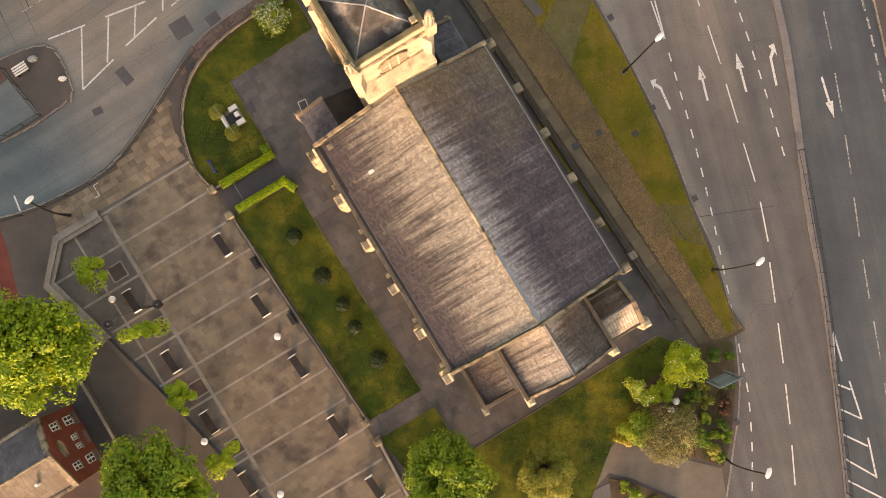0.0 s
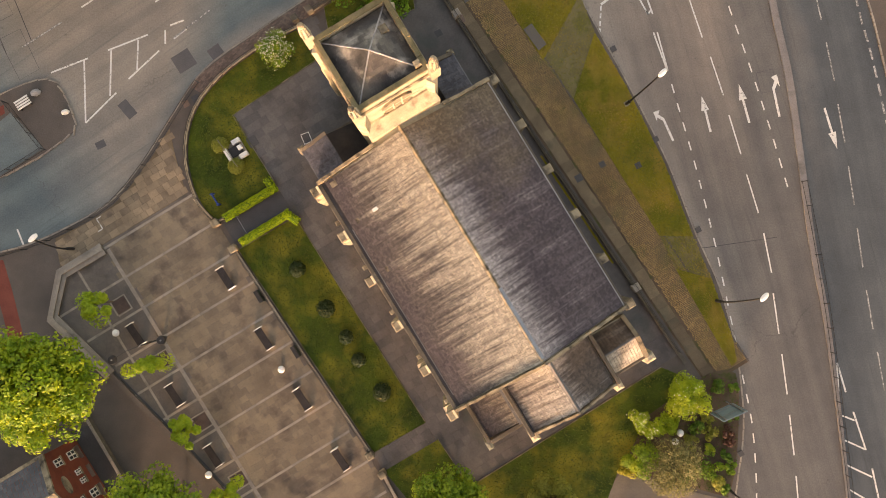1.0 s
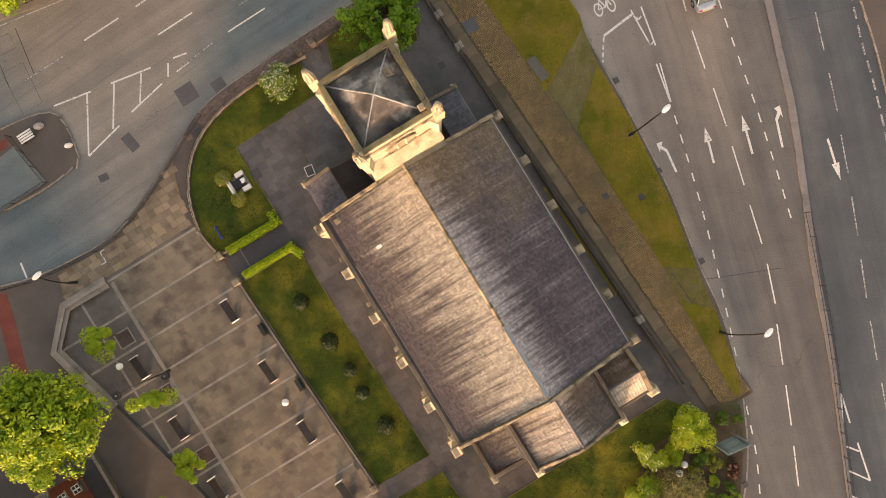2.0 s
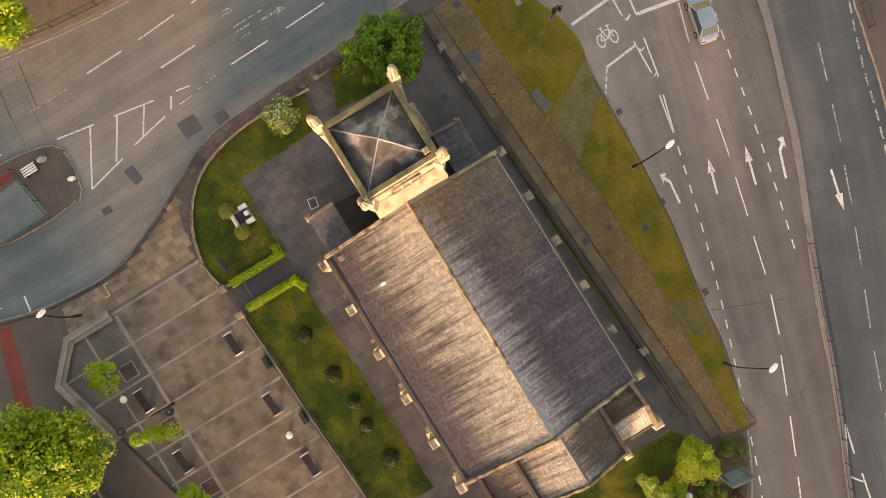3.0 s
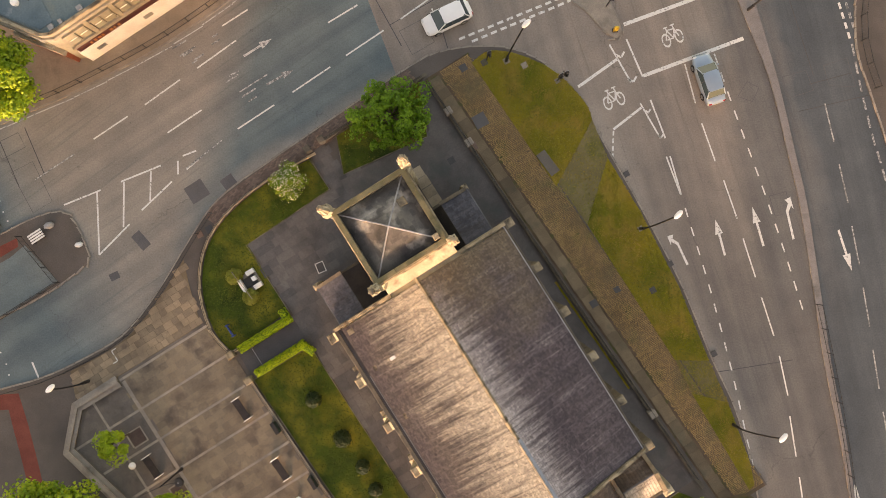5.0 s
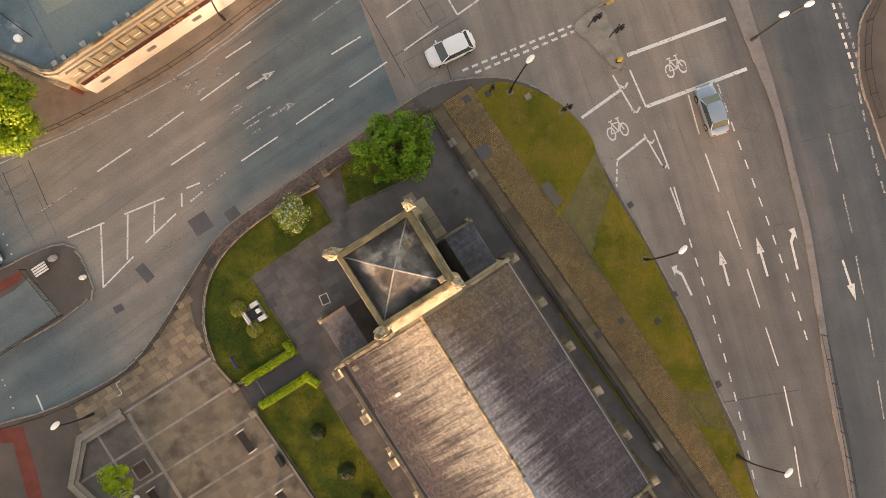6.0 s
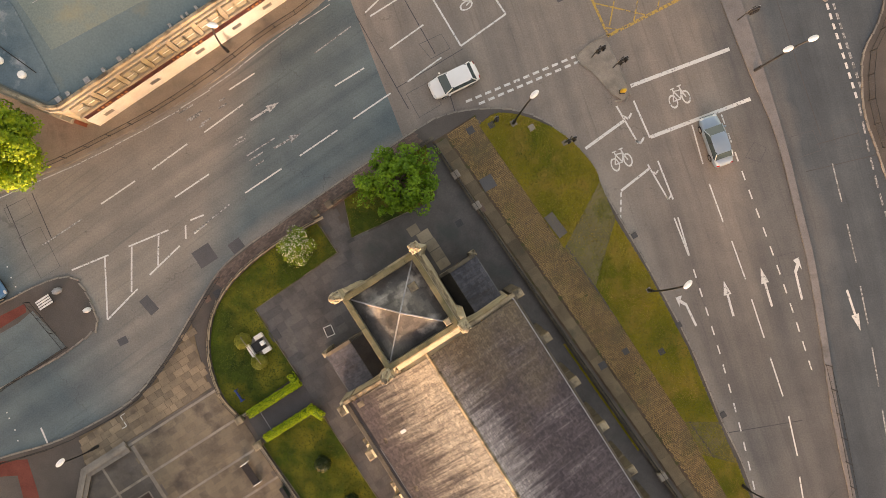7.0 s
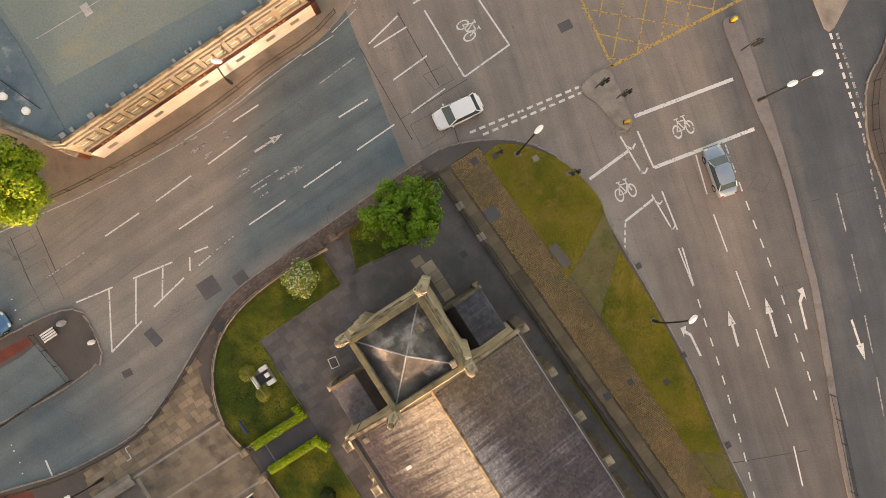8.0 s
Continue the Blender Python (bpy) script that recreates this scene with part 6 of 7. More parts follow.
lawn("wall_moss", [loc(8.85, -7.0), loc(9.02, -7.0), loc(9.47, -17.5), loc(9.3, -17.5)], "mossy yellow grass strip along the yard wall", VERGE, BLADE_DRY, 200, 0.17)
for x, y, r in ((-28.5, 5.2, 31), (-28.0, 4.4, 211)):
    m_ = thing("corner_mark", pose(x, y, 0.1, 0, 0, r), "small white painted corner mark on the paving", "paint mark", "corner marks", "structure")
    part("stroke", Geo().box(0, 0.42, -0.03, 0.03, 0.0, 0.05), WHITE_LINE, m_)
    part("stroke", Geo().box(-0.03, 0.03, -0.40, -0.03, 0.0, 0.05), WHITE_LINE, m_)

# ---------------------------------------------------------------- the square's furniture
SQ = [(-25.2, 5.0), (-29.1, 5.0), (-31.6, 2.3), (-30.0, -4.0), (-28.2, -11.5), (-26.4, -20.5), (-24.6, -30)]
low_wall("plaza_wall", [loc(*p) for p in SQ[:4]], 1.0, 0.40, "pale concrete seat wall round the square's corner", PALE_JOINT, 0)
low_wall("plaza_wall_step", beside([loc(*p) for p in SQ[:4]], -0.05), 0.36, 0.56, "upper course of the pale seat wall", PALE_JOINT, 0)
low_wall("plaza_wall_west", [loc(*p) for p in SQ[3:]], 0.42, 0.36, "low dark wall along the square's lane side", TARMAC, 0)


solid("dark_edge_strip", ribbon(Geo(), [loc(*p) for p in SQ[2:]], 0.26, 0.40, 0.05, 0.142), ASPHALT_DARK, "narrow dark strip along the square's low wall", "drain", kind="structure")


def bench(x, y, deg):
    b = thing("bench", pose(x, y, 0.13, 0, 0, deg), "backless dark slatted bench with pale end supports", "bench", "benches in the square")
    for k in range(5):
        part("slat", Geo().box(-0.30 + 0.121 * k, -0.182 + 0.121 * k, -0.92, 0.92, 0.40, 0.45, 0.01), WOOD, b)
    for s in (-1, 1):
        part("end", Geo().box(-0.34, 0.34, s * 0.95 - 0.03, s * 0.95 + 0.03, 0.0, 0.47, 0.02), LAMP_WHITE, b, "pale end support")
    part("rail", Geo().box(-0.04, 0.04, -0.92, 0.92, 0.3, 0.398), IRON, b)


for k in range(5):
    bench(*loc(-17.95 + 0.10 * k, -2.2 - 5.77 * k), AXIS + 2)
    bench(*loc(-26.5 + 0.12 * k, -2.3 - 5.8 * k), AXIS + 2)


def bollard(x, y):
    b = thing("globe_bollard", pose(x, y, 0.12), "low dark bollard with a round white top", "bollard", "white-topped bollards")
    part("post", Geo().tube((0, 0, 0), (0, 0, 0.45), 0.14, 0.12, 10), IRON, b)
    part("globe", Geo().ball((0, 0, 0.45), 0.29, 0.29, 0.24, 16, 6, -0.3), LAMP_WHITE, b, "white dome top", smooth=True)


for x, y in ((-13.5, -7.0), (-26.8, -4.0), (-19.4, -15.45), (-13.3, -19.7), (18.55, -12.3), (18.15, -13.0)):
    bollard(x, y)
pl = thing("plaza_lamp", pose(-23.0, -4.45, 0.12), "dark twin-armed lamp post with disc lanterns", "lamp post")
part("pole", Geo().tube((0, 0, 0), (0, 0, 4.7), 0.09, 0.06, 10), IRON, pl)
part("base", Geo().tube((0, 0, 0), (0, 0, 0.5), 0.16, 0.12, 10), IRON, pl)
for dx, dy in ((-2.2, -1.1), (1.45, 0.35)):
    part("arm", Geo().tube((0, 0, 4.6), (dx * 0.5, dy * 0.5 + 0.12, 4.85), 0.03, 0.03, 6).tube((dx * 0.5, dy * 0.5 + 0.12, 4.85), (dx, dy, 4.75), 0.03, 0.025, 6), IRON, pl)
    lan = part("lantern", Geo().tube((dx, dy, 4.6), (dx, dy, 4.78), 0.36, 0.30, 16), IRON, pl)
    part("finial", Geo().tube((dx, dy, 4.78), (dx, dy, 4.9), 0.07, 0.03, 8), GALV, lan)
for a, b in ((-26.4, 0.36), (-25.8, -5.2), (-25.7, -11.1), (-25.6, -16.7)):
    solid("tree_pit", Geo().box(-0.55, 0.55, -0.55, 0.55, 0.05, 0.150), surface("pit_brick", (0.06, 0.04, 0.035), (0.10, 0.07, 0.058), 0.95, 1.0, 8.0), "square tree pit of dark gravel", "tree pit", pose(*loc(a, b), 0, 0, 0, AXIS), "tree pits", "structure")
    rim = [(-0.6, -0.6), (0.6, -0.6), (0.6, 0.6), (-0.6, 0.6), (-0.6, -0.6)]
    solid("tree_pit_kerb", ribbon(Geo(), rim, -0.13, 0.0, 0.05, 0.165), PALE_JOINT, "pale flush kerb round a tree pit", "kerb", pose(*loc(a, b), 0, 0, 0, AXIS), "tree pit kerbs", "structure")
for a, b in ((-16.35, -4.9), (-16.15, -10.2)):
    t_ = thing("litter_bin", pose(*loc(a, b), 0.12, 0, 0, AXIS), "dark green litter bin against the yard wall", "litter bin", "bins by the wall")
    part("body", Geo().box(-0.16, 0.16, -0.5, 0.5, 0, 0.85, 0.05), surface("green_paint", (0.02, 0.045, 0.035), (0.035, 0.065, 0.05), 0.5, 1.5, 8.0), t_)
    part("lid", Geo().box(-0.18, 0.18, -0.52, 0.52, 0.85, 0.92, 0.03), IRON, t_)


# ---------------------------------------------------------------- street furniture
def street_lamp(x, y, hx, hy, label, h=7.3, heads=1, material=LAMP_WHITE):
    lamp = thing("street_lamp", pose(x, y, PAVE - 0.02), label, "street lamp", "street lamps")
    part("base", Geo().tube((0, 0, 0), (0, 0, 1.1), 0.14, 0.13, 10), IRON, lamp)
    rise = 0.22 if heads == 1 else 0.9         # where the swan neck begins
    part("pole", Geo().tube((0, 0, 0), (0, 0, h * rise), 0.10, 0.085, 10), IRON, lamp)
    for s in ((1,), (1, -1))[heads - 1]:
        dx, dy = s * (hx - x), s * (hy - y)
        neck = [(dx * 0.9 * t ** 1.35, dy * 0.9 * t ** 1.35, h * (rise + (1 - rise) * t) + 0.05 * t) for t in (0.0, 0.15, 0.3, 0.45, 0.6, 0.75, 0.9, 1.0)]
        part("arm", Geo().pipe(neck, 0.065, 8), IRON, lamp)
        m = pose(dx, dy, h + 0.08, 0, 0, math.degrees(math.atan2(dy, dx)))
        head = Geo().ball((0, 0, 0), 0.42, 0.20, 0.12, 14, 6, -0.5)
        head.v = [tuple(m @ Vector(p)) for p in head.v]
        lan = part("lantern", head, material, lamp, "white lantern head", smooth=True)
        part("lens", Geo().box(-0.3, 0.3, -0.14, 0.14, -0.10, -0.07, 0, m), CLEAR_LAMP, lan)


street_lamp(14.5, 14.3, 15.25, 15.05, "tall dark street lamp on the verge")
street_lamp(21.7, -1.7, 22.4, -0.95, "tall dark street lamp on the verge tip")
street_lamp(3.9, 28.1, 4.7, 28.85, "tall dark street lamp at the road corner")
street_lamp(-30.4, 2.8, -29.6, 3.55, "tall dark street lamp beside the square")
street_lamp(22.6, -17.0, 22.95, -16.0, "tall dark street lamp by the planting bed")
street_lamp(-19.1, 34.5, -18.05, 34.35, "tall dark street lamp before the shops")
street_lamp(23.6, 31.9, 24.5, 32.25, "twin-headed street lamp on the central reservation", 7.6, 2)


def signal(x, y, deg, label, h=3.3, n=2):
    s = thing("traffic_signal", pose(x, y, PAVE, 0, 0, deg), label, "traffic signal", "traffic signals")
    part("pole", Geo().tube((0, 0, 0), (0, 0, h), 0.055, 0.045, 8), IRON, s)
    for k in range(n):
        o = 0.22 * (k * 2 - (n - 1)) / max(1, n - 1) if n > 1 else 0
        box_h = part("signal_head", Geo().box(o - 0.13, o + 0.13, -0.26, -0.06, h - 0.88, h + 0.02, 0.03), IRON, s, "black signal head")
        part("backing_edge", Geo().box(o - 0.16, o + 0.16, -0.10, -0.07, h - 0.92, h + 0.05), GALV, box_h)
        for z in (h - 0.18, h - 0.45, h - 0.72):
            part("visor", Geo().tube((o, -0.26, z), (o, -0.40, z), 0.09, 0.09, 8), IRON, box_h)


signal(8.0, 26.4, 20, "traffic signal post on the verge")
signal(10.4, 33.3, 30, "traffic signal post on the pedestrian refuge")
signal(12.1, 32.4, 30, "traffic signal post on the pedestrian refuge")
signal(22.3, 36.0, 20, "traffic signal post on the central reservation", 3.4, 3)
signal(2.3, 28.2, 20, "slim signal post at the crossing", 3.0, 1)
for x, y in ((21.6, 38.4), (12.75, 30.4)):
    t_ = thing("keep_left_bollard", pose(x, y, PAVE), "yellow traffic island bollard", "bollard", "island bollards")
    part("body", Geo().box(-0.16, 0.16, -0.1, 0.1, 0, 0.9, 0.05), YELLOW, t_)
    part("foot", Geo().box(-0.22, 0.22, -0.16, 0.16, 0, 0.12, 0.03), IRON, t_)


def guard_rail(line, label, h=1.0, step=2.0):
    r = thing("guard_rail", pose(0, 0, PAVE), label, "guard rail", "guard rails")
    posts = along(line, step)
    for x, y, a in posts:
        part("post", Geo().box(x - 0.03, x + 0.03, y - 0.03, y + 0.03, 0, h + 0.03), IRON, r)
    for z in (h, 0.15):
        part("rail", Geo().pipe([(x, y, z) for x, y, _ in posts], 0.024), IRON, r)
    bars = Geo()
    for (x0, y0, _), (x1, y1, _) in zip(posts, posts[1:]):
        for k in range(1, 12):
            x, y = x0 + (x1 - x0) * k / 12, y0 + (y1 - y0) * k / 12
            bars.tube((x, y, 0.15), (x, y, h), 0.008, 0.008, 3)
    part("infill_bars", bars, IRON, r, "", "stuff")


guard_rail(smooth_line([(28.65, 7.9), (29.6, 2.9), (30.6, -3.5), (31.25, -9), (31.85, -14), (32.6, -21)], 5), "black guard rail on the central reservation")
guard_rail(beside(BLOCK[4:36], -0.45), "black guard rail along the square's kerb")
guard_rail(beside(SHOPSIDE[10:46], 0.5), "dark guard rail along the shops' kerb")
guard_rail(beside(EASTSIDE[2:26], 0.5), "black guard rail along the far footway")
guard_rail([(-35.6, 14.6), (-32.6, 10.8), (-36.6, 8.4), (-40, 6.2)], "dark guard rail round the traffic island", 1.0, 1.6)
seat = thing("pallet_seat", pose(-34.25, 14.6, PAVE, 0, 0, 122), "white slatted seat on the traffic island", "seat")
for k in range(4):
    part("slat", Geo().box(-0.40 + 0.21 * k, -0.26 + 0.21 * k, -0.62, 0.62, 0.38, 0.43, 0.01), WHITE_PAINT, seat)
for yy in (-0.45, 0.45):
    part("bearer", Geo().box(-0.40, 0.37, yy - 0.05, yy + 0.05, 0.0, 0.38), WOOD, seat)
for x, y, w, mat_, lab in ((-33.35, 15.45, 0.36, PALE_LEAD, "pale grey boulder on the traffic island"), (-30.95, 13.85, 0.28, LAMP_WHITE, "small pale boulder on the traffic island")):
    solid("boulder", Geo().ball((0, 0, 0.1), w * 1.25, w * 0.8, 0.35, 7, 4, -0.3), mat_, lab, "boulder", pose(x, y, PAVE, 0, 0, 20), "boulders")
dsign = thing("direction_sign", pose(21.75, -10.25, 0.15, 0, 0, 24), "large grey-backed road direction sign on posts", "road sign")
part("panel", Geo().box(-1.0, 1.0, -0.03, 0.03, 0.8, 3.7), SIGN_GREY, dsign)
for x in (-0.75, 0.75):
    part("post", Geo().tube((x, 0.09, -0.1), (x, 0.09, 3.8), 0.05, 0.05, 8), GALV, dsign)
for z in (1.3, 2.7):
    part("brace", Geo().box(-0.95, 0.95, 0.03, 0.07, z, z + 0.06), GALV, dsign)


for x, y, w in ((3.9, 28.1, 0.5), (8.0, 26.4, 0.4), (5.35, 27.7, 0.5), (14.5, 14.3, 0.4)):
    solid("concrete_pad", Geo().box(-w / 2, w / 2, -w / 2, w / 2, 0.05, 0.172, 0.015), PALE_JOINT, "small pale concrete pad set in the verge", "pad", pose(x, y, 0, 0, 0, 28), "concrete pads", "structure")


# ---------------------------------------------------------------- cars
def car(m, paint, label, length=4.4, width=1.76, height=1.45, estate=False):
    c = thing("car", m, label, "car", "cars")
    L2, W2 = length / 2, width / 2

    def loft(stations, n_side=5):
        """Stations of (y, half width, low z, high z, crown)."""
        g, rings = Geo(), []
        for y, w, z0, z1, crown in stations:
            ring = [(-w * 0.94, z0), (-w, z0 + (z1 - z0) * 0.35), (-w * 0.97, z0 + (z1 - z0) * 0.75), (-w * 0.86, z1 - crown * 0.4), (-w * 0.45, z1 - 0.01), (0, z1),
                    (w * 0.45, z1 - 0.01), (w * 0.86, z1 - crown * 0.4), (w * 0.97, z0 + (z1 - z0) * 0.75), (w, z0 + (z1 - z0) * 0.35), (w * 0.94, z0)]
            rings.append([(x, y, z) for x, z in ring])
        k = len(rings[0])
        for r in rings:
            g.v += r
        for i in range(len(rings) - 1):
            for j in range(k):
                g.f.append((i * k + j, i * k + (j + 1) % k, (i + 1) * k + (j + 1) % k, (i + 1) * k + j))
        g.f += [tuple(range(k))[::-1], tuple(range((len(rings) - 1) * k, len(rings) * k))]
        g.f = [f[::-1] for f in g.f]
        return g

    body = loft([(-L2, W2 * 0.72, 0.40, 0.74, 0.1), (-L2 + 0.12, W2 * 0.88, 0.30, 0.90, 0.1), (-L2 + 0.6, W2 * 0.97, 0.24, 0.96, 0.08), (-0.6, W2, 0.22, 0.93, 0.06), (0.9, W2, 0.22, 0.93, 0.06),
                 (L2 - 0.7, W2 * 0.96, 0.24, 0.82, 0.08), (L2 - 0.2, W2 * 0.86, 0.28, 0.72, 0.1), (L2, W2 * 0.62, 0.36, 0.60, 0.1)])
    part("body", body, paint, c, smooth=True)
    rb = -L2 + (0.35 if estate else 0.52)       # foot of the rear window
    rt = -L2 + (0.75 if estate else 1.02)       # its head
    ft, fb = 0.42, 1.12                         # head and foot of the windscreen
    wb, wt = W2 * 0.93, W2 * 0.74
    cab = Geo().add([(-wb, rb, 0.90), (wb, rb, 0.90), (wb, fb, 0.88), (-wb, fb, 0.88), (-wt, rt, height - 0.04), (wt, rt, height - 0.04), (wt, ft, height - 0.04), (-wt, ft, height - 0.04)],
                    [(0, 1, 5, 4), (1, 2, 6, 5), (2, 3, 7, 6), (3, 0, 4, 7), (4, 5, 6, 7)])
    part("cabin_glass", cab, CAR_GLASS, c, "dark tinted windows")
    roof = Geo()
    ring = lambda y, z, w: [(-w, y, z - 0.05), (-w * 0.8, y, z), (0, y, z + 0.02), (w * 0.8, y, z), (w, y, z - 0.05)]
    rows = [ring(rt - 0.05, height - 0.03, wt * 1.02), ring(rt + 0.25, height + 0.005, wt * 1.04), ring(-0.2, height + 0.02, wt * 1.05), ring(ft - 0.1, height + 0.0, wt * 1.04), ring(ft + 0.06, height - 0.05, wt * 1.02)]
    for r in rows:
        roof.v += r
    roof.f = [(i * 5 + j, i * 5 + j + 1, (i + 1) * 5 + j + 1, (i + 1) * 5 + j) for i in range(4) for j in range(4)]
    part("roof", roof, paint, c, smooth=True)
    for s in (-1, 1):
        for y0, y1 in ((rb, rt), (fb, ft)):
            part("pillar", Geo().tube((s * wb * 0.99, y0, 0.90), (s * wt, y1, height - 0.03), 0.05, 0.04, 6), paint, c)
        part("pillar", Geo().tube((s * wb * 1.0, -0.15, 0.90), (s * wt * 1.0, -0.15, height - 0.03), 0.035, 0.03, 6), IRON, c)
        part("door_mirror", Geo().ball((s * (W2 + 0.08), 0.85, 0.97), 0.11, 0.08, 0.08, 8, 4), paint, c)
        part("headlight", Geo().ball((s * W2 * 0.62, L2 - 0.16, 0.62), 0.2, 0.14, 0.09, 8, 4), CLEAR_LAMP, c)
        part("tail_light", Geo().ball((s * W2 * 0.66, -L2 + 0.10, 0.78), 0.17, 0.08, 0.10, 8, 4), RED_LAMP, c)
        for y in (L2 - 0.88, -L2 + 0.92):
            wheel = part("wheel", Geo().tube((s * (W2 - 0.20), y, 0.31), (s * (W2 + 0.01), y, 0.31), 0.31, 0.31, 18), RUBBER, c)
            part("rim", Geo().tube((s * (W2 + 0.0), y, 0.31), (s * (W2 + 0.02), y, 0.31), 0.2, 0.19, 14), GALV, wheel)
    part("bumper", Geo().box(-W2 * 0.7, W2 * 0.7, L2 - 0.06, L2 + 0.03, 0.36, 0.50, 0.03), IRON, c)
    part("number_plate", Geo().box(-0.26, 0.26, -L2 - 0.01, -L2 + 0.02, 0.5, 0.61), YELLOW, c)
    return c


car(pose(20.08, 26.2, 0.016, 0, 0, 17.5), CAR_SILVER, "silver saloon car waiting at the stop line", 4.2, 1.7)
car(pose(-0.85, 31.55, 0.016, 0, 0, 114), CAR_WHITE, "white hatchback car on the side road", 4.1, 1.76, 1.5, True)
car(pose(-39.2, 14.95, 0.016, 0, 0, -58), CAR_BLUE, "blue hatchback car beside the traffic island", 4.1, 1.75, 1.48, True)

# ---------------------------------------------------------------- shop building
shop = thing("shop_building", CH @ pose(-13.3, 28.4, 0, 0, 0, 1.5) @ pose(13.3, -28.15, 0) @ Matrix.Diagonal((1, 1, 0.92, 1)), "two-storey cream stone shop building with flat felt roof", "building")
OUT = [(-13.3, 28.15), (7.8, 28.15), (8.0, 28.6), (8.0, 62), (-16.3, 62), (-16.3, 31.9), (-14.0, 28.55)]
part("wall", Geo().prism(OUT, 0.05, 6.55), CREAM, shop)
IN = [(-13.1, 28.35), (7.6, 28.35), (7.8, 29.0), (7.5, 61.5), (-15.9, 61.5), (-15.9, 32.0), (-13.75, 28.75)]
part("flat_roof", Geo().prism(IN, 6.4, 6.62), FLAT_ROOF, shop, "grey-green felt flat roof")
part("wet_roof", Geo().prism([(-15.85, 32.1), (-13.7, 29.0), (-12.6, 29.0), (-11.9, 36.0), (-12.3, 60), (-15.85, 60)], 6.5, 6.66), FLAT_ROOF_WET, shop, "stained wet felt roof with puddles")
part("pale_felt", Geo().prism([(-11.4, 32.0), (3.0, 30.6), (7.4, 30.4), (7.4, 60), (-11.6, 60)], 6.5, 6.635), PALE_FELT, shop, "paler felt of the roof's middle")
part("felt_seam", Geo().prism([(-10.6, 35.6), (-2.0, 35.2), (-2.0, 35.26), (-10.6, 35.66)], 6.5, 6.645), PALE_LEAD, shop)
part("roof_patch", Geo().box(-6.7, -6.1, 34.9, 35.8, 6.6, 6.68, 0.02), PALE_LEAD, shop, "pale square roof patch")
ring_ = OUT + OUT[:1]
for (x0, y0), (x1, y1) in zip(ring_, ring_[1:]):
    d = math.hypot(x1 - x0, y1 - y0)
    m = pose(x0, y0, 0, 0, 0, math.degrees(math.atan2(y1 - y0, x1 - x0)))
    part("parapet", Geo().box(0.0, d, 0.0, 0.17, 6.55, 6.9, 0.02, m), CREAM, shop)
    part("cornice", Geo().box(-0.10, d + 0.10, -0.20, 0.05, 6.15, 6.42, 0.05, m), CREAM, shop)
    part("parapet_coping", Geo().box(-0.04, d + 0.04, -0.05, 0.21, 6.9, 7.0, 0.03, m), COPING, shop)
for a, w in ((-12.9, 0.2), (-12.1, 0.14), (-10.4, 0.22), (-9.0, 0.12), (-7.6, 0.15), (-6.5, 0.12), (-3.2, 0.1), (-2.1, 0.08), (-1.7, 0.08), (-0.9, 0.1), (0.9, 0.12), (3.0, 0.14), (4.4, 0.1), (5.9, 0.12), (7.0, 0.1)):
    part("parapet_block", Geo().box(a - w, a + w, 28.4, 28.62 + w, 6.6, 6.98, 0.03), GALV, shop, "small pale roof block")


def shop_window(x, m, w=0.78, z0=3.75, z1=5.55):
    win = part("window", Geo().box(x - w / 2, x + w / 2, -0.10, 0.02, z0, z1, 0, m), CREAM, shop, "upper window with pale sill")
    part("pane", Geo().box(x - w / 2 + 0.09, x + w / 2 - 0.09, -0.13, -0.10, z0 + 0.1, z1 - 0.1, 0, m), REFLECTION_GLASS, win)
    part("glazing_bar", Geo().box(x - w / 2 + 0.09, x + w / 2 - 0.09, -0.16, -0.125, (z0 + z1) / 2 - 0.04, (z0 + z1) / 2 + 0.04, 0, m), WHITE_PAINT, win)
    part("sill", Geo().box(x - w / 2 - 0.1, x + w / 2 + 0.1, -0.30, 0.02, z0 - 0.14, z0, 0.03, m), CREAM, win)
    part("lintel", Geo().box(x - w / 2 - 0.08, x + w / 2 + 0.08, -0.20, 0.02, z1, z1 + 0.16, 0.03, m), CREAM, win)


front = pose(-13.3, 28.15, 0)
for k in range(9):
    x = 1.25 + 2.25 * k
    shop_window(x - 0.47, front), shop_window(x + 0.47, front)
    part("pilaster", Geo().box(x + 0.98, x + 1.34, -0.16, 0.02, 3.3, 6.15, 0.02, front), CREAM, shop)
back_m = pose(-16.3, 31.9, 0, 0, 0, math.degrees(math.atan2(28.55 - 31.9, -14.0 + 16.3)))
for x in (0.8, 2.0, 3.2):
    shop_window(x, back_m, 0.7)
part("stringcourse", Geo().box(0.0, 20.7, -0.24, 0.02, 3.25, 3.42, 0.04, front), CREAM, shop)
fascia = part("fascia", Geo().box(0.2, 20.9, -0.27, 0.0, 2.55, 3.25, 0.02, front), FASCIA, shop, "dark red shop fascia with orange lettering bars")
for x0, n in ((1.3, 8), (8.3, 8), (15.3, 9)):
    for k in range(n):
        if k == n // 2:
            continue
        part("letter_bar", Geo().box(x0 + 0.36 * k, x0 + 0.36 * k + 0.16 + 0.05 * (k % 3), -0.30, -0.27, 2.72, 3.08, 0, front), SIGN_ORANGE, fascia)
shopfront = part("shopfront", Geo().box(0.05, 21.0, -0.33, 0.0, 0.05, 2.52, 0.03, front), WHITE_PAINT, shop, "white rendered ground floor front")
for x in (1.2, 5.6, 9.9, 13.4, 16.3, 18.6):
    part("panel", Geo().box(x, x + 0.8, -0.36, -0.33, 1.2, 1.8, 0, front), GALV, shopfront, "small grey window panel")
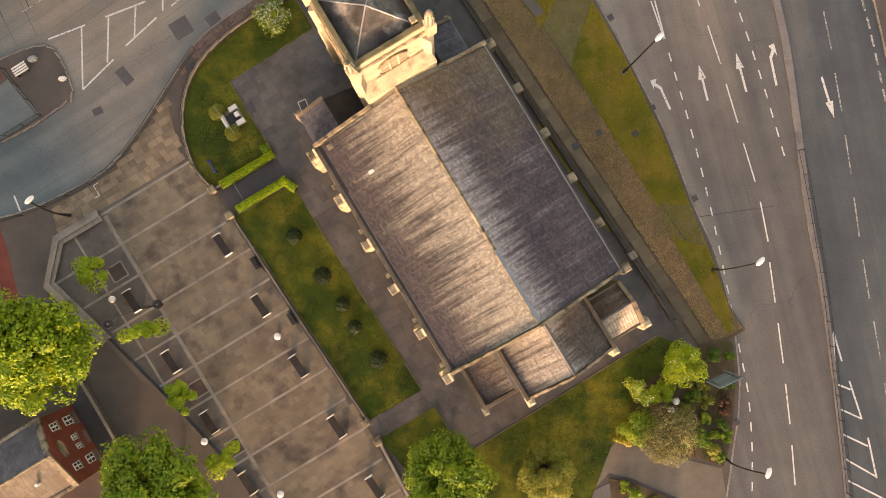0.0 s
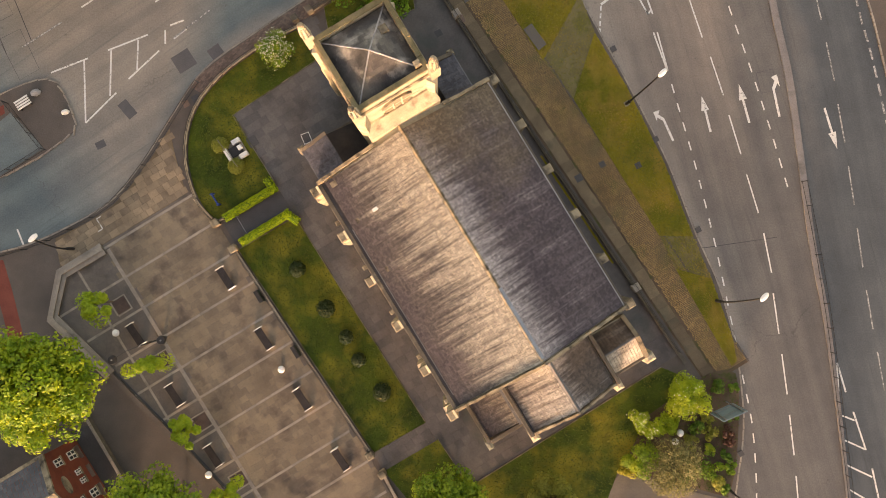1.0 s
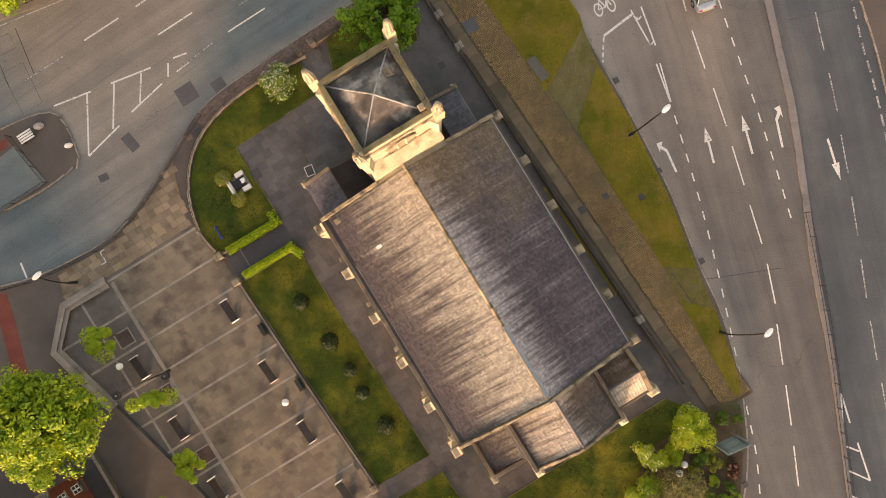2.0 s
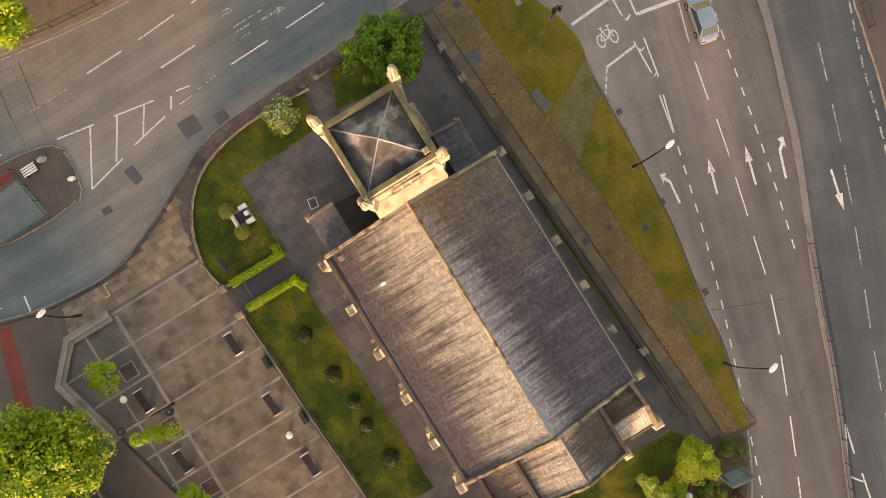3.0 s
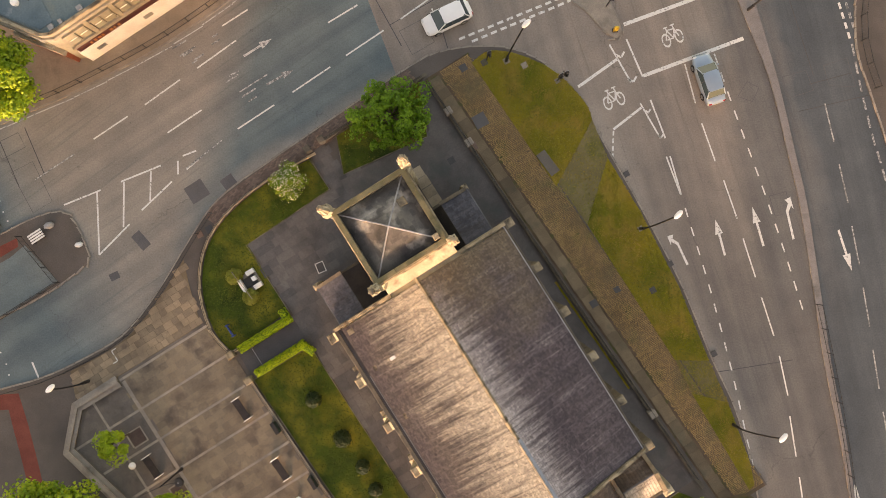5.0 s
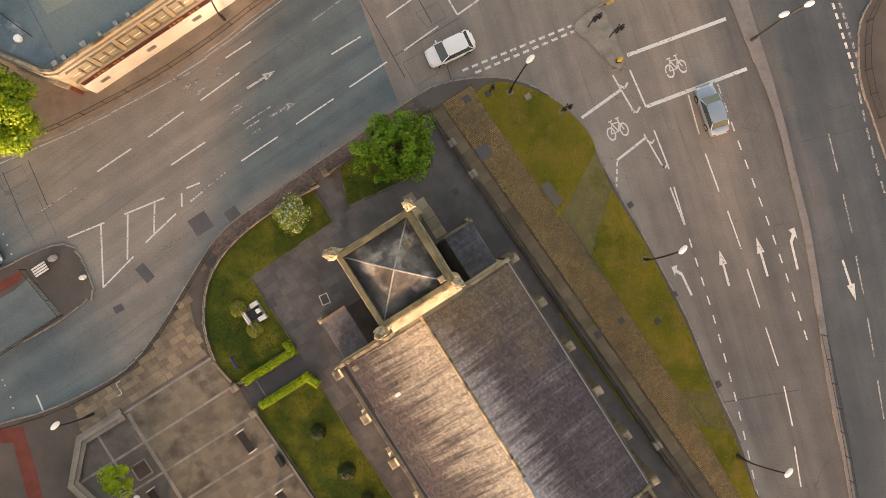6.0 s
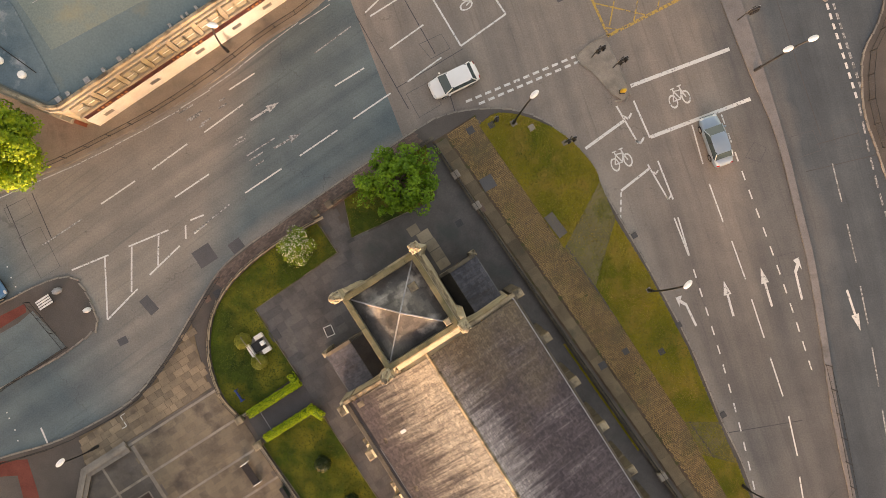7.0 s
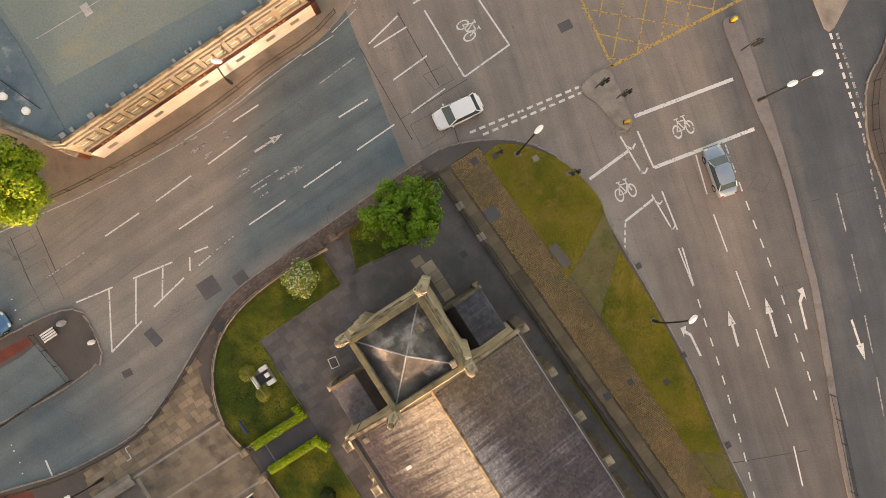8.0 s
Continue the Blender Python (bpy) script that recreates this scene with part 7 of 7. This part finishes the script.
part("doorway", Geo().box(20.75, 21.25, -0.45, -0.02, 0.05, 2.9, 0.03, front), FASCIA, shop)
side_front = part("side_front", Geo().box(0.2, 4.1, -0.32, 0.0, 0.05, 2.6, 0.03, back_m), RED_PAINT, shop, "weathered red-brown side shopfront")
part("stringcourse", Geo().box(0.0, 4.2, -0.42, 0.0, 2.62, 3.0, 0.05, back_m), CREAM, shop)
for x, y in ((-14.9, 33.4), (-14.1, 31.6), (-15.4, 35.3)):
    t_ = part("roof_vent", Geo().tube((x, y, 6.5), (x, y, 6.95), 0.26, 0.26, 14), LAMP_WHITE, shop, "round white roof vent")
    part("cowl", Geo().ball((x, y, 6.95), 0.3, 0.3, 0.16, 14, 4, 0.0), LAMP_WHITE, t_)
part("roof_pipe", Geo().tube((-14.6, 35.0, 6.75), (-13.2, 31.2, 6.75), 0.035, 0.035, 6), IRON, shop, "thin black pipe along the roof")

# ---------------------------------------------------------------- brick house
house = thing("brick_house", CH, "red brick gabled house with slate roof and stone coping", "house")
HA, HB0, HB1, HM = -35.2, -12.6, -6.9, -9.75
g = Geo()
p = [(HB0, 0.0), (HB1, 0.0), (HB1, 4.9), (HM, 6.1), (HB0, 4.9)]
g.add([(HA, y, z) for y, z in p] + [(-52, y, z) for y, z in p], [(0, 1, 2, 3, 4), (9, 8, 7, 6, 5)] + [(i, 5 + i, 5 + (i + 1) % 5, (i + 1) % 5) for i in range(5)])
part("wall", g, BRICK, house)
for y_e, mat_, seed in ((HB1, HOUSE_SLATE, 81), (HB0, HOUSE_SLATE_LIT, 82)):
    sl, rng = Geo(), random.Random(seed)
    rows = 9
    for r in range(rows):
        t0, t1 = r / rows, (r + 1) / rows
        x = HA - 0.35
        while x > -50:
            w = 0.36 * rng.uniform(0.85, 1.15)
            ya, yb, za, zb, l = y_e + (HM - y_e) * t0, y_e + (HM - y_e) * t1, 4.9 + 1.2 * t0, 4.9 + 1.2 * t1, rng.uniform(0.03, 0.05)
            fs = [(0, 1, 2, 3), (4, 5, 1, 0)]
            sl.add([(x - w + 0.01, ya, za + l), (x - 0.01, ya, za + l), (x - 0.01, yb, zb + 0.015), (x - w + 0.01, yb, zb + 0.015), (x - w + 0.01, ya, za), (x - 0.01, ya, za)], fs if y_e < HM else [f[::-1] for f in fs])
            x -= w
    part("roof_slating", sl, mat_, house, "", "stuff")
for y0, z0, y1, z1 in ((HB0 - 0.1, 4.86, HM, 6.1), (HM, 6.1, HB1 + 0.1, 4.86)):
    part("gable_coping", Geo().add([(HA + 0.08, y0, z0), (HA + 0.08, y1, z1), (HA - 0.34, y1, z1), (HA - 0.34, y0, z0), (HA + 0.08, y0, z0 + 0.22), (HA + 0.08, y1, z1 + 0.22), (HA - 0.34, y1, z1 + 0.22), (HA - 0.34, y0, z0 + 0.22)],
         [(4, 5, 6, 7), (0, 1, 5, 4), (2, 3, 7, 6), (3, 0, 4, 7), (1, 2, 6, 5)]), COPING, house, "pale stone gable coping")
for y0, y1 in ((HB0 - 0.14, HB0 + 0.14), (HB1 - 0.14, HB1 + 0.14)):
    part("eaves_coping", Geo().box(-52, HA - 0.3, y0, y1, 4.7, 5.05, 0.04), COPING, house)
part("ridge", Geo().tube((HA - 0.3, HM, 6.14), (-50, HM, 6.14), 0.08, 0.08, 6), COPING, house)
part("roof_vent", Geo().tube((HA - 2.1, HB0 + 1.5, 5.4), (HA - 2.1, HB0 + 1.5, 6.0), 0.12, 0.12, 10), LAMP_WHITE, house, "small white vent pipe")
for y, z, w, h in ((-7.95, 3.4, 0.62, 0.95), (-7.95, 1.3, 0.72, 1.05), (-11.4, 3.4, 0.62, 0.95), (-11.4, 1.3, 0.72, 1.05), (-9.35, 1.9, 0.46, 0.7), (-10.1, 1.9, 0.46, 0.7)):
    win = part("window", Geo().box(HA, HA + 0.07, y - w / 2, y + w / 2, z, z + h), WHITE_PAINT, house, "white framed sash window")
    for j in (-1, 1):
        for i in (0, 1):
            part("pane", Geo().box(HA + 0.07, HA + 0.085, y + j * w / 4 - w / 4 + 0.06, y + j * w / 4 + w / 4 - 0.06, z + 0.08 + i * h / 2, z + h / 2 - 0.05 + i * h / 2), WINDOW_GLASS, win)
    part("sill", Geo().box(HA, HA + 0.16, y - w / 2 - 0.1, y + w / 2 + 0.1, z - 0.1, z, 0.02), COPING, win)
oval = Geo()
ring = [(HM + 0.75 * math.cos(2 * math.pi * k / 18), 4.35 + 0.42 * math.sin(2 * math.pi * k / 18)) for k in range(18)]
oval.add([(HA + 0.06, y, z) for y, z in ring] + [(HA - 0.05, y, z) for y, z in ring], [tuple(range(18))] + [(i, 18 + i, 18 + (i + 1) % 18, (i + 1) % 18) for i in range(18)])
part("stone_oval", oval, COPING, house, "oval stone panel under the gable")
for y in (-8.0, -9.75, -11.5):
    part("door_canopy", Geo().box(HA, HA + 0.3, y - 0.55, y + 0.55, 0.85, 0.95, 0.02), BRICK_PAVE, house)
# the dark sheet stands for shade lying in the house yard
solid("house_yard", Geo().prism([loc(HA, -13.2), loc(-33.35, -13.2), loc(-33.2, -6.6), loc(HA, -6.3)], 0.0, PAVE + 0.01), ASPHALT_DARK, "yard beside the brick house, its shade put into dark asphalt", "yard", kind="structure")
low_wall("house_wall", [loc(-33.3, -5.6), loc(-33.4, -13.4)], 0.24, 0.75, "thin pale boundary wall of the house", KERB)

# ---------------------------------------------------------------- paving, piece by piece
FOOT = [(-7.6, 3.1), (-7.6, -24.6), (8.1, -24.6), (8.1, 3.3), (4.6, 3.3), (4.6, 6.4), (-2.8, 6.4), (-2.8, 3.1)]
YARD = [(-10.45, 9.0), (-2.4, 9.0), (-2.4, 12.4), (-1.0, 12.4), (-1.0, 9.3), (6.6, 8.4), (8.55, 12.4), (8.8, 5.5), (9.3, -12), (9.8, -26.5), (-9.9, -26.8), (-10.0, -22.2), (-15.2, -22.15), (-15.2, -20.55), (-10.2, -20.65), (-10.5, -0.3), (-15.9, 0.0), (-15.9, 1.6), (-10.45, 1.6)]
yard = thing("yard_paving", CH, "dark worn flagstones round the church", "paving", "", "structure")
part("bedding", Geo().prism(YARD, 0.0, 0.133), YARD_TARMAC, yard)
part("asphalt_area", Geo().prism([(-1.4, 9.2), (6.6, 8.4), (8.5, 12.3), (8.75, 5.5), (9.25, -12), (9.7, -24.4), (7.4, -24.4), (7.4, -3.0), (3.6, 3.2), (-1.4, 6.4)], 0.1, 0.1495), YARD_TARMAC, yard, "smooth dark asphalt behind the tower")
flag_meshes = [Geo().box(-w / 2, w / 2, -0.332, 0.332, 0.05, 0.142, 0.008).mesh("flagstone", FLAG) for w in (0.665, 0.595, 0.815)]
rest, rng, count = Geo(), random.Random(5), 0
b = 12.2
while b > -26.6:
    a = -15.9 + rng.uniform(0, 0.6)
    while a < 9.6:
        k = rng.choice((0, 0, 1, 2))
        w = (0.68, 0.61, 0.83)[k]
        ca = a + w / 2
        if inside(YARD, ca, b - 0.34) and not inside(FOOT, ca, b - 0.34):
            if count < 290 and b > -9.5 and ca < 7.4:
                count += 1
                f = part("flagstone", flag_meshes[k], FLAG, yard)
                f.location = (ca, b - 0.34, rng.uniform(-0.006, 0.006))
                f.rotation_euler = (rng.uniform(-0.004, 0.004), rng.uniform(-0.004, 0.004), rng.uniform(-0.012, 0.012))
            else:
                z = 0.142 + rng.uniform(-0.006, 0.006)
                rest.box(ca - w / 2 + 0.01, ca + w / 2 - 0.01, b - 0.672, b - 0.008, 0.05, z, 0.008)
        a += w
    b -= 0.68
part("gate_path", Geo().prism([(-15.9, -0.05), (-10.6, -0.05), (-10.6, 1.55), (-15.9, 1.55)], 0.1, 0.16), ASPHALT_DARK, yard, "dark asphalt path between the hedges")
part("flagstone_rest", rest, FLAG_REST, yard, "", "stuff")
pale = thing("porch_paving", CH, "strip of pale sandstone slabs by the tower", "paving", "", "structure")
for a, b, w, d in ((3.6, 7.3, 0.9, 0.8), (4.1, 6.4, 1.1, 0.9), (4.2, 5.5, 1.0, 0.85), (4.2, 4.6, 1.0, 0.85), (4.2, 3.75, 1.0, 0.8)):
    part("slab", Geo().box(a - w / 2, a + w / 2, b - d / 2, b + d / 2, 0.1, 0.165, 0.012), PORCH_SLAB, pale)

# setts of the path beside the yard, with its pale flag strip
path = thing("sett_path", CH, "long path of worn mossy stone setts", "path", "", "structure")
P0, P1 = (lambda b: 10.35 - 0.047 * (b - 5.5)), (lambda b: 13.0 - 0.043 * (b - 6.4))
quad = [(P0(12.5) - 1.3, 12.5), (P1(12.5) + 0.1, 12.5), (P1(-30) + 0.1, -30), (P0(-30) - 1.3, -30)]
part("bedding", Geo().prism(quad, 0.0, 0.124), SOIL, path)
g, rng = Geo(), random.Random(6)
b = 12.4
while b > -29.6:
    a, end = P0(b), P1(b)
    a += rng.uniform(-0.1, 0.05)
    while a < end:
        w = rng.uniform(0.14, 0.22)
        if rng.random() > 0.004:
            g.box(a + 0.009, a + w - 0.009, b - 0.122, b - 0.008, 0.05, 0.135 + rng.uniform(-0.008, 0.012), 0.02)
        a += w
    b -= 0.13
part("setts", g, SETT, path, "", "stuff")
STRIP = surface("strip_flag", (0.108, 0.080, 0.052), (0.178, 0.134, 0.086), 0.9, 0.4, 5.0, (0.085, 0.08, 0.055), (0.54, 0.72), 0.5, "object", 0.22)
strip_meshes = [Geo().box(-0.46, 0.46, -l / 2, l / 2, 0.05, 0.15, 0.015).mesh("flag", STRIP) for l in (0.79, 1.09, 1.39)]
b = 12.2
while b > -29.4:
    k = rng.choice((0, 1, 2))
    l = (0.80, 1.10, 1.40)[k]
    f = part("flag", strip_meshes[k], STRIP, path)
    f.location = (P0(b) - 0.66, b - l / 2, rng.uniform(-0.005, 0.005))
    b -= l
edge = Geo()
b = 12.3
while b > -29.5:
    edge.box(P1(b) + 0.0, P1(b) + 0.16, b - 0.9, b - 0.02, 0.05, 0.145, 0.02)
    b -= 0.92
part("edging_stones", edge, TARMAC, path, "", "stuff")
solid("verge_slab", Geo().box(-0.42, 0.42, -1.05, 1.05, 0.05, 0.185, 0.02), PLAZA_GREY, "long grey concrete slab in the grass", "slab", pose(7.1, 19.75, 0, 0, 0, 36), kind="structure")

# the square: bands and slabs
square = thing("square_paving", CH, "brown concrete slabs of the square with pale bands", "paving", "", "structure")
SQUARE = [(-25.0, 5.3), (-29.0, 4.7), (-31.3, 2.2), (-29.7, -4.0), (-27.9, -11.5), (-26.1, -20.5), (-24.3, -30), (-16.0, -30), (-15.6, -20.3), (-16.2, -6), (-16.45, 1.9), (-16.6, 4.9), (-17.2, 5.3)]
part("bedding", Geo().prism(SQUARE, 0.0, 0.1265), PLAZA_GREY, square)
LINES = [5.0 - 2.87 * k for k in range(13)]
g, gg, rng = Geo(), Geo(), random.Random(8)
for top, bottom in zip(LINES, LINES[1:]):
    r = top - 0.11
    hh = (top - bottom - 0.22) / 5
    for row in range(5):
        a = -31.6 + rng.uniform(0, 0.6)
        while a < -15.5:
            w = rng.choice((0.62, 0.62, 0.92))
            mid_ = a + w / 2
            if inside(SQUARE, mid_, r - hh / 2):
                pieces = [(a, a + w)]
                for b0, b1 in ((-25.1, -24.8), (-28.05, -27.85)):
                    pieces = [p for lo, hi in pieces for p in ((lo, min(hi, b0)), (max(lo, b1), hi)) if p[1] - p[0] > 0.06]
                for lo, hi in pieces:
                    z = 0.132 + rng.uniform(-0.003, 0.003)
                    (gg if mid_ < -25 else g).box(lo + 0.005, hi - 0.005, r - hh + 0.005, r - 0.005, 0.05, z, 0.003)
            a += w
        r -= hh
part("slabs", g, PLAZA, square, "", "stuff")
part("grey_slabs", gg, PLAZA_GREY, square, "", "stuff")
for b in LINES:
    band = Geo()
    a = -31.2
    while a < -15.8:
        if inside(SQUARE, a + 0.45, b - 0.02) or (b > 4 and -29 < a < -17):
            band.box(a + 0.01, a + 0.89, b - 0.10, b + 0.10, 0.05, 0.137, 0.008)
        a += 0.9
    part("cross_band", band, PALE_JOINT, square, "pale paving band", "stuff")
for a0, width in ((-24.95, 0.3), (-27.95, 0.2)):
    band = Geo()
    b = 4.8
    while b > -29:
        if inside(SQUARE, a0, b - 0.45):
            band.box(a0 - width / 2, a0 + width / 2, b - 0.89, b - 0.01, 0.05, 0.1385, 0.008)
        b -= 0.9
    part("long_band", band, PALE_JOINT, square, "pale paving band", "stuff")

# sandstone slabs between the square and the road bend
apron = thing("apron_paving", CH, "uneven buff sandstone slabs beside the road bend", "paving", "", "structure")
EDGE = [p for p in BLOCK[6:40]]
slab_meshes = [Geo().box(-w / 2 + 0.01, w / 2 - 0.01, -0.265, 0.265, 0.03, 0.128, 0.012).mesh("sandstone_slab", SANDSTONE) for w in (0.55, 0.8, 1.1)]
rng, count, more = random.Random(9), 0, Geo()
APRON = [loc(-25, 5.3), loc(-17.2, 5.3), loc(-16.9, 6.5), loc(-16.3, 8.6)] + [p for p in beside(BLOCK, -0.5)[14:30]][::-1] + [loc(-29, 5.6)]
part("bedding", Geo().prism([tuple((CH.inverted() @ Vector((*p, 0))).xy) for p in APRON], 0.0, 0.1225), STRIP, apron)
b = 14.0
while b > 5.2:
    a = -31.0 + rng.uniform(0, 0.8)
    while a < -13.5:
        k = rng.choice((0, 0, 1, 1, 2))
        w = (0.55, 0.8, 1.1)[k]
        x, y = loc(a + w / 2, b - 0.27)
        if inside(APRON, x, y):
            if count < 300:
                count += 1
                f = part("sandstone_slab", slab_meshes[k], SANDSTONE, apron)
                f.location = (a + w / 2, b - 0.27, rng.uniform(-0.004, 0.004))
        a += w
    b -= 0.54
# brick footway outside the curved wall
walkway = thing("brick_footway", pose(0, 0, 0), "herringbone of small red-brown brick pavers", "paving", "", "structure")
g, rng = Geo(), random.Random(10)
line = smooth_line([(-20.9, 15.9), (-19.8, 17.3), (-15.2, 20.6), (-9.1, 24.6), (-4.3, 27.7)], 8)
for d in range(11):
    for x, y, an in along(beside(line, -0.24 - 0.125 * d), 0.235):
        g.box(0.006, 0.229, -0.056, 0.056, 0.05, 0.124 + rng.uniform(-0.003, 0.004), 0, pose(x, y, 0, 0, 0, math.degrees(an)))
part("pavers", g, BRICK_PAVE, walkway, "", "stuff")
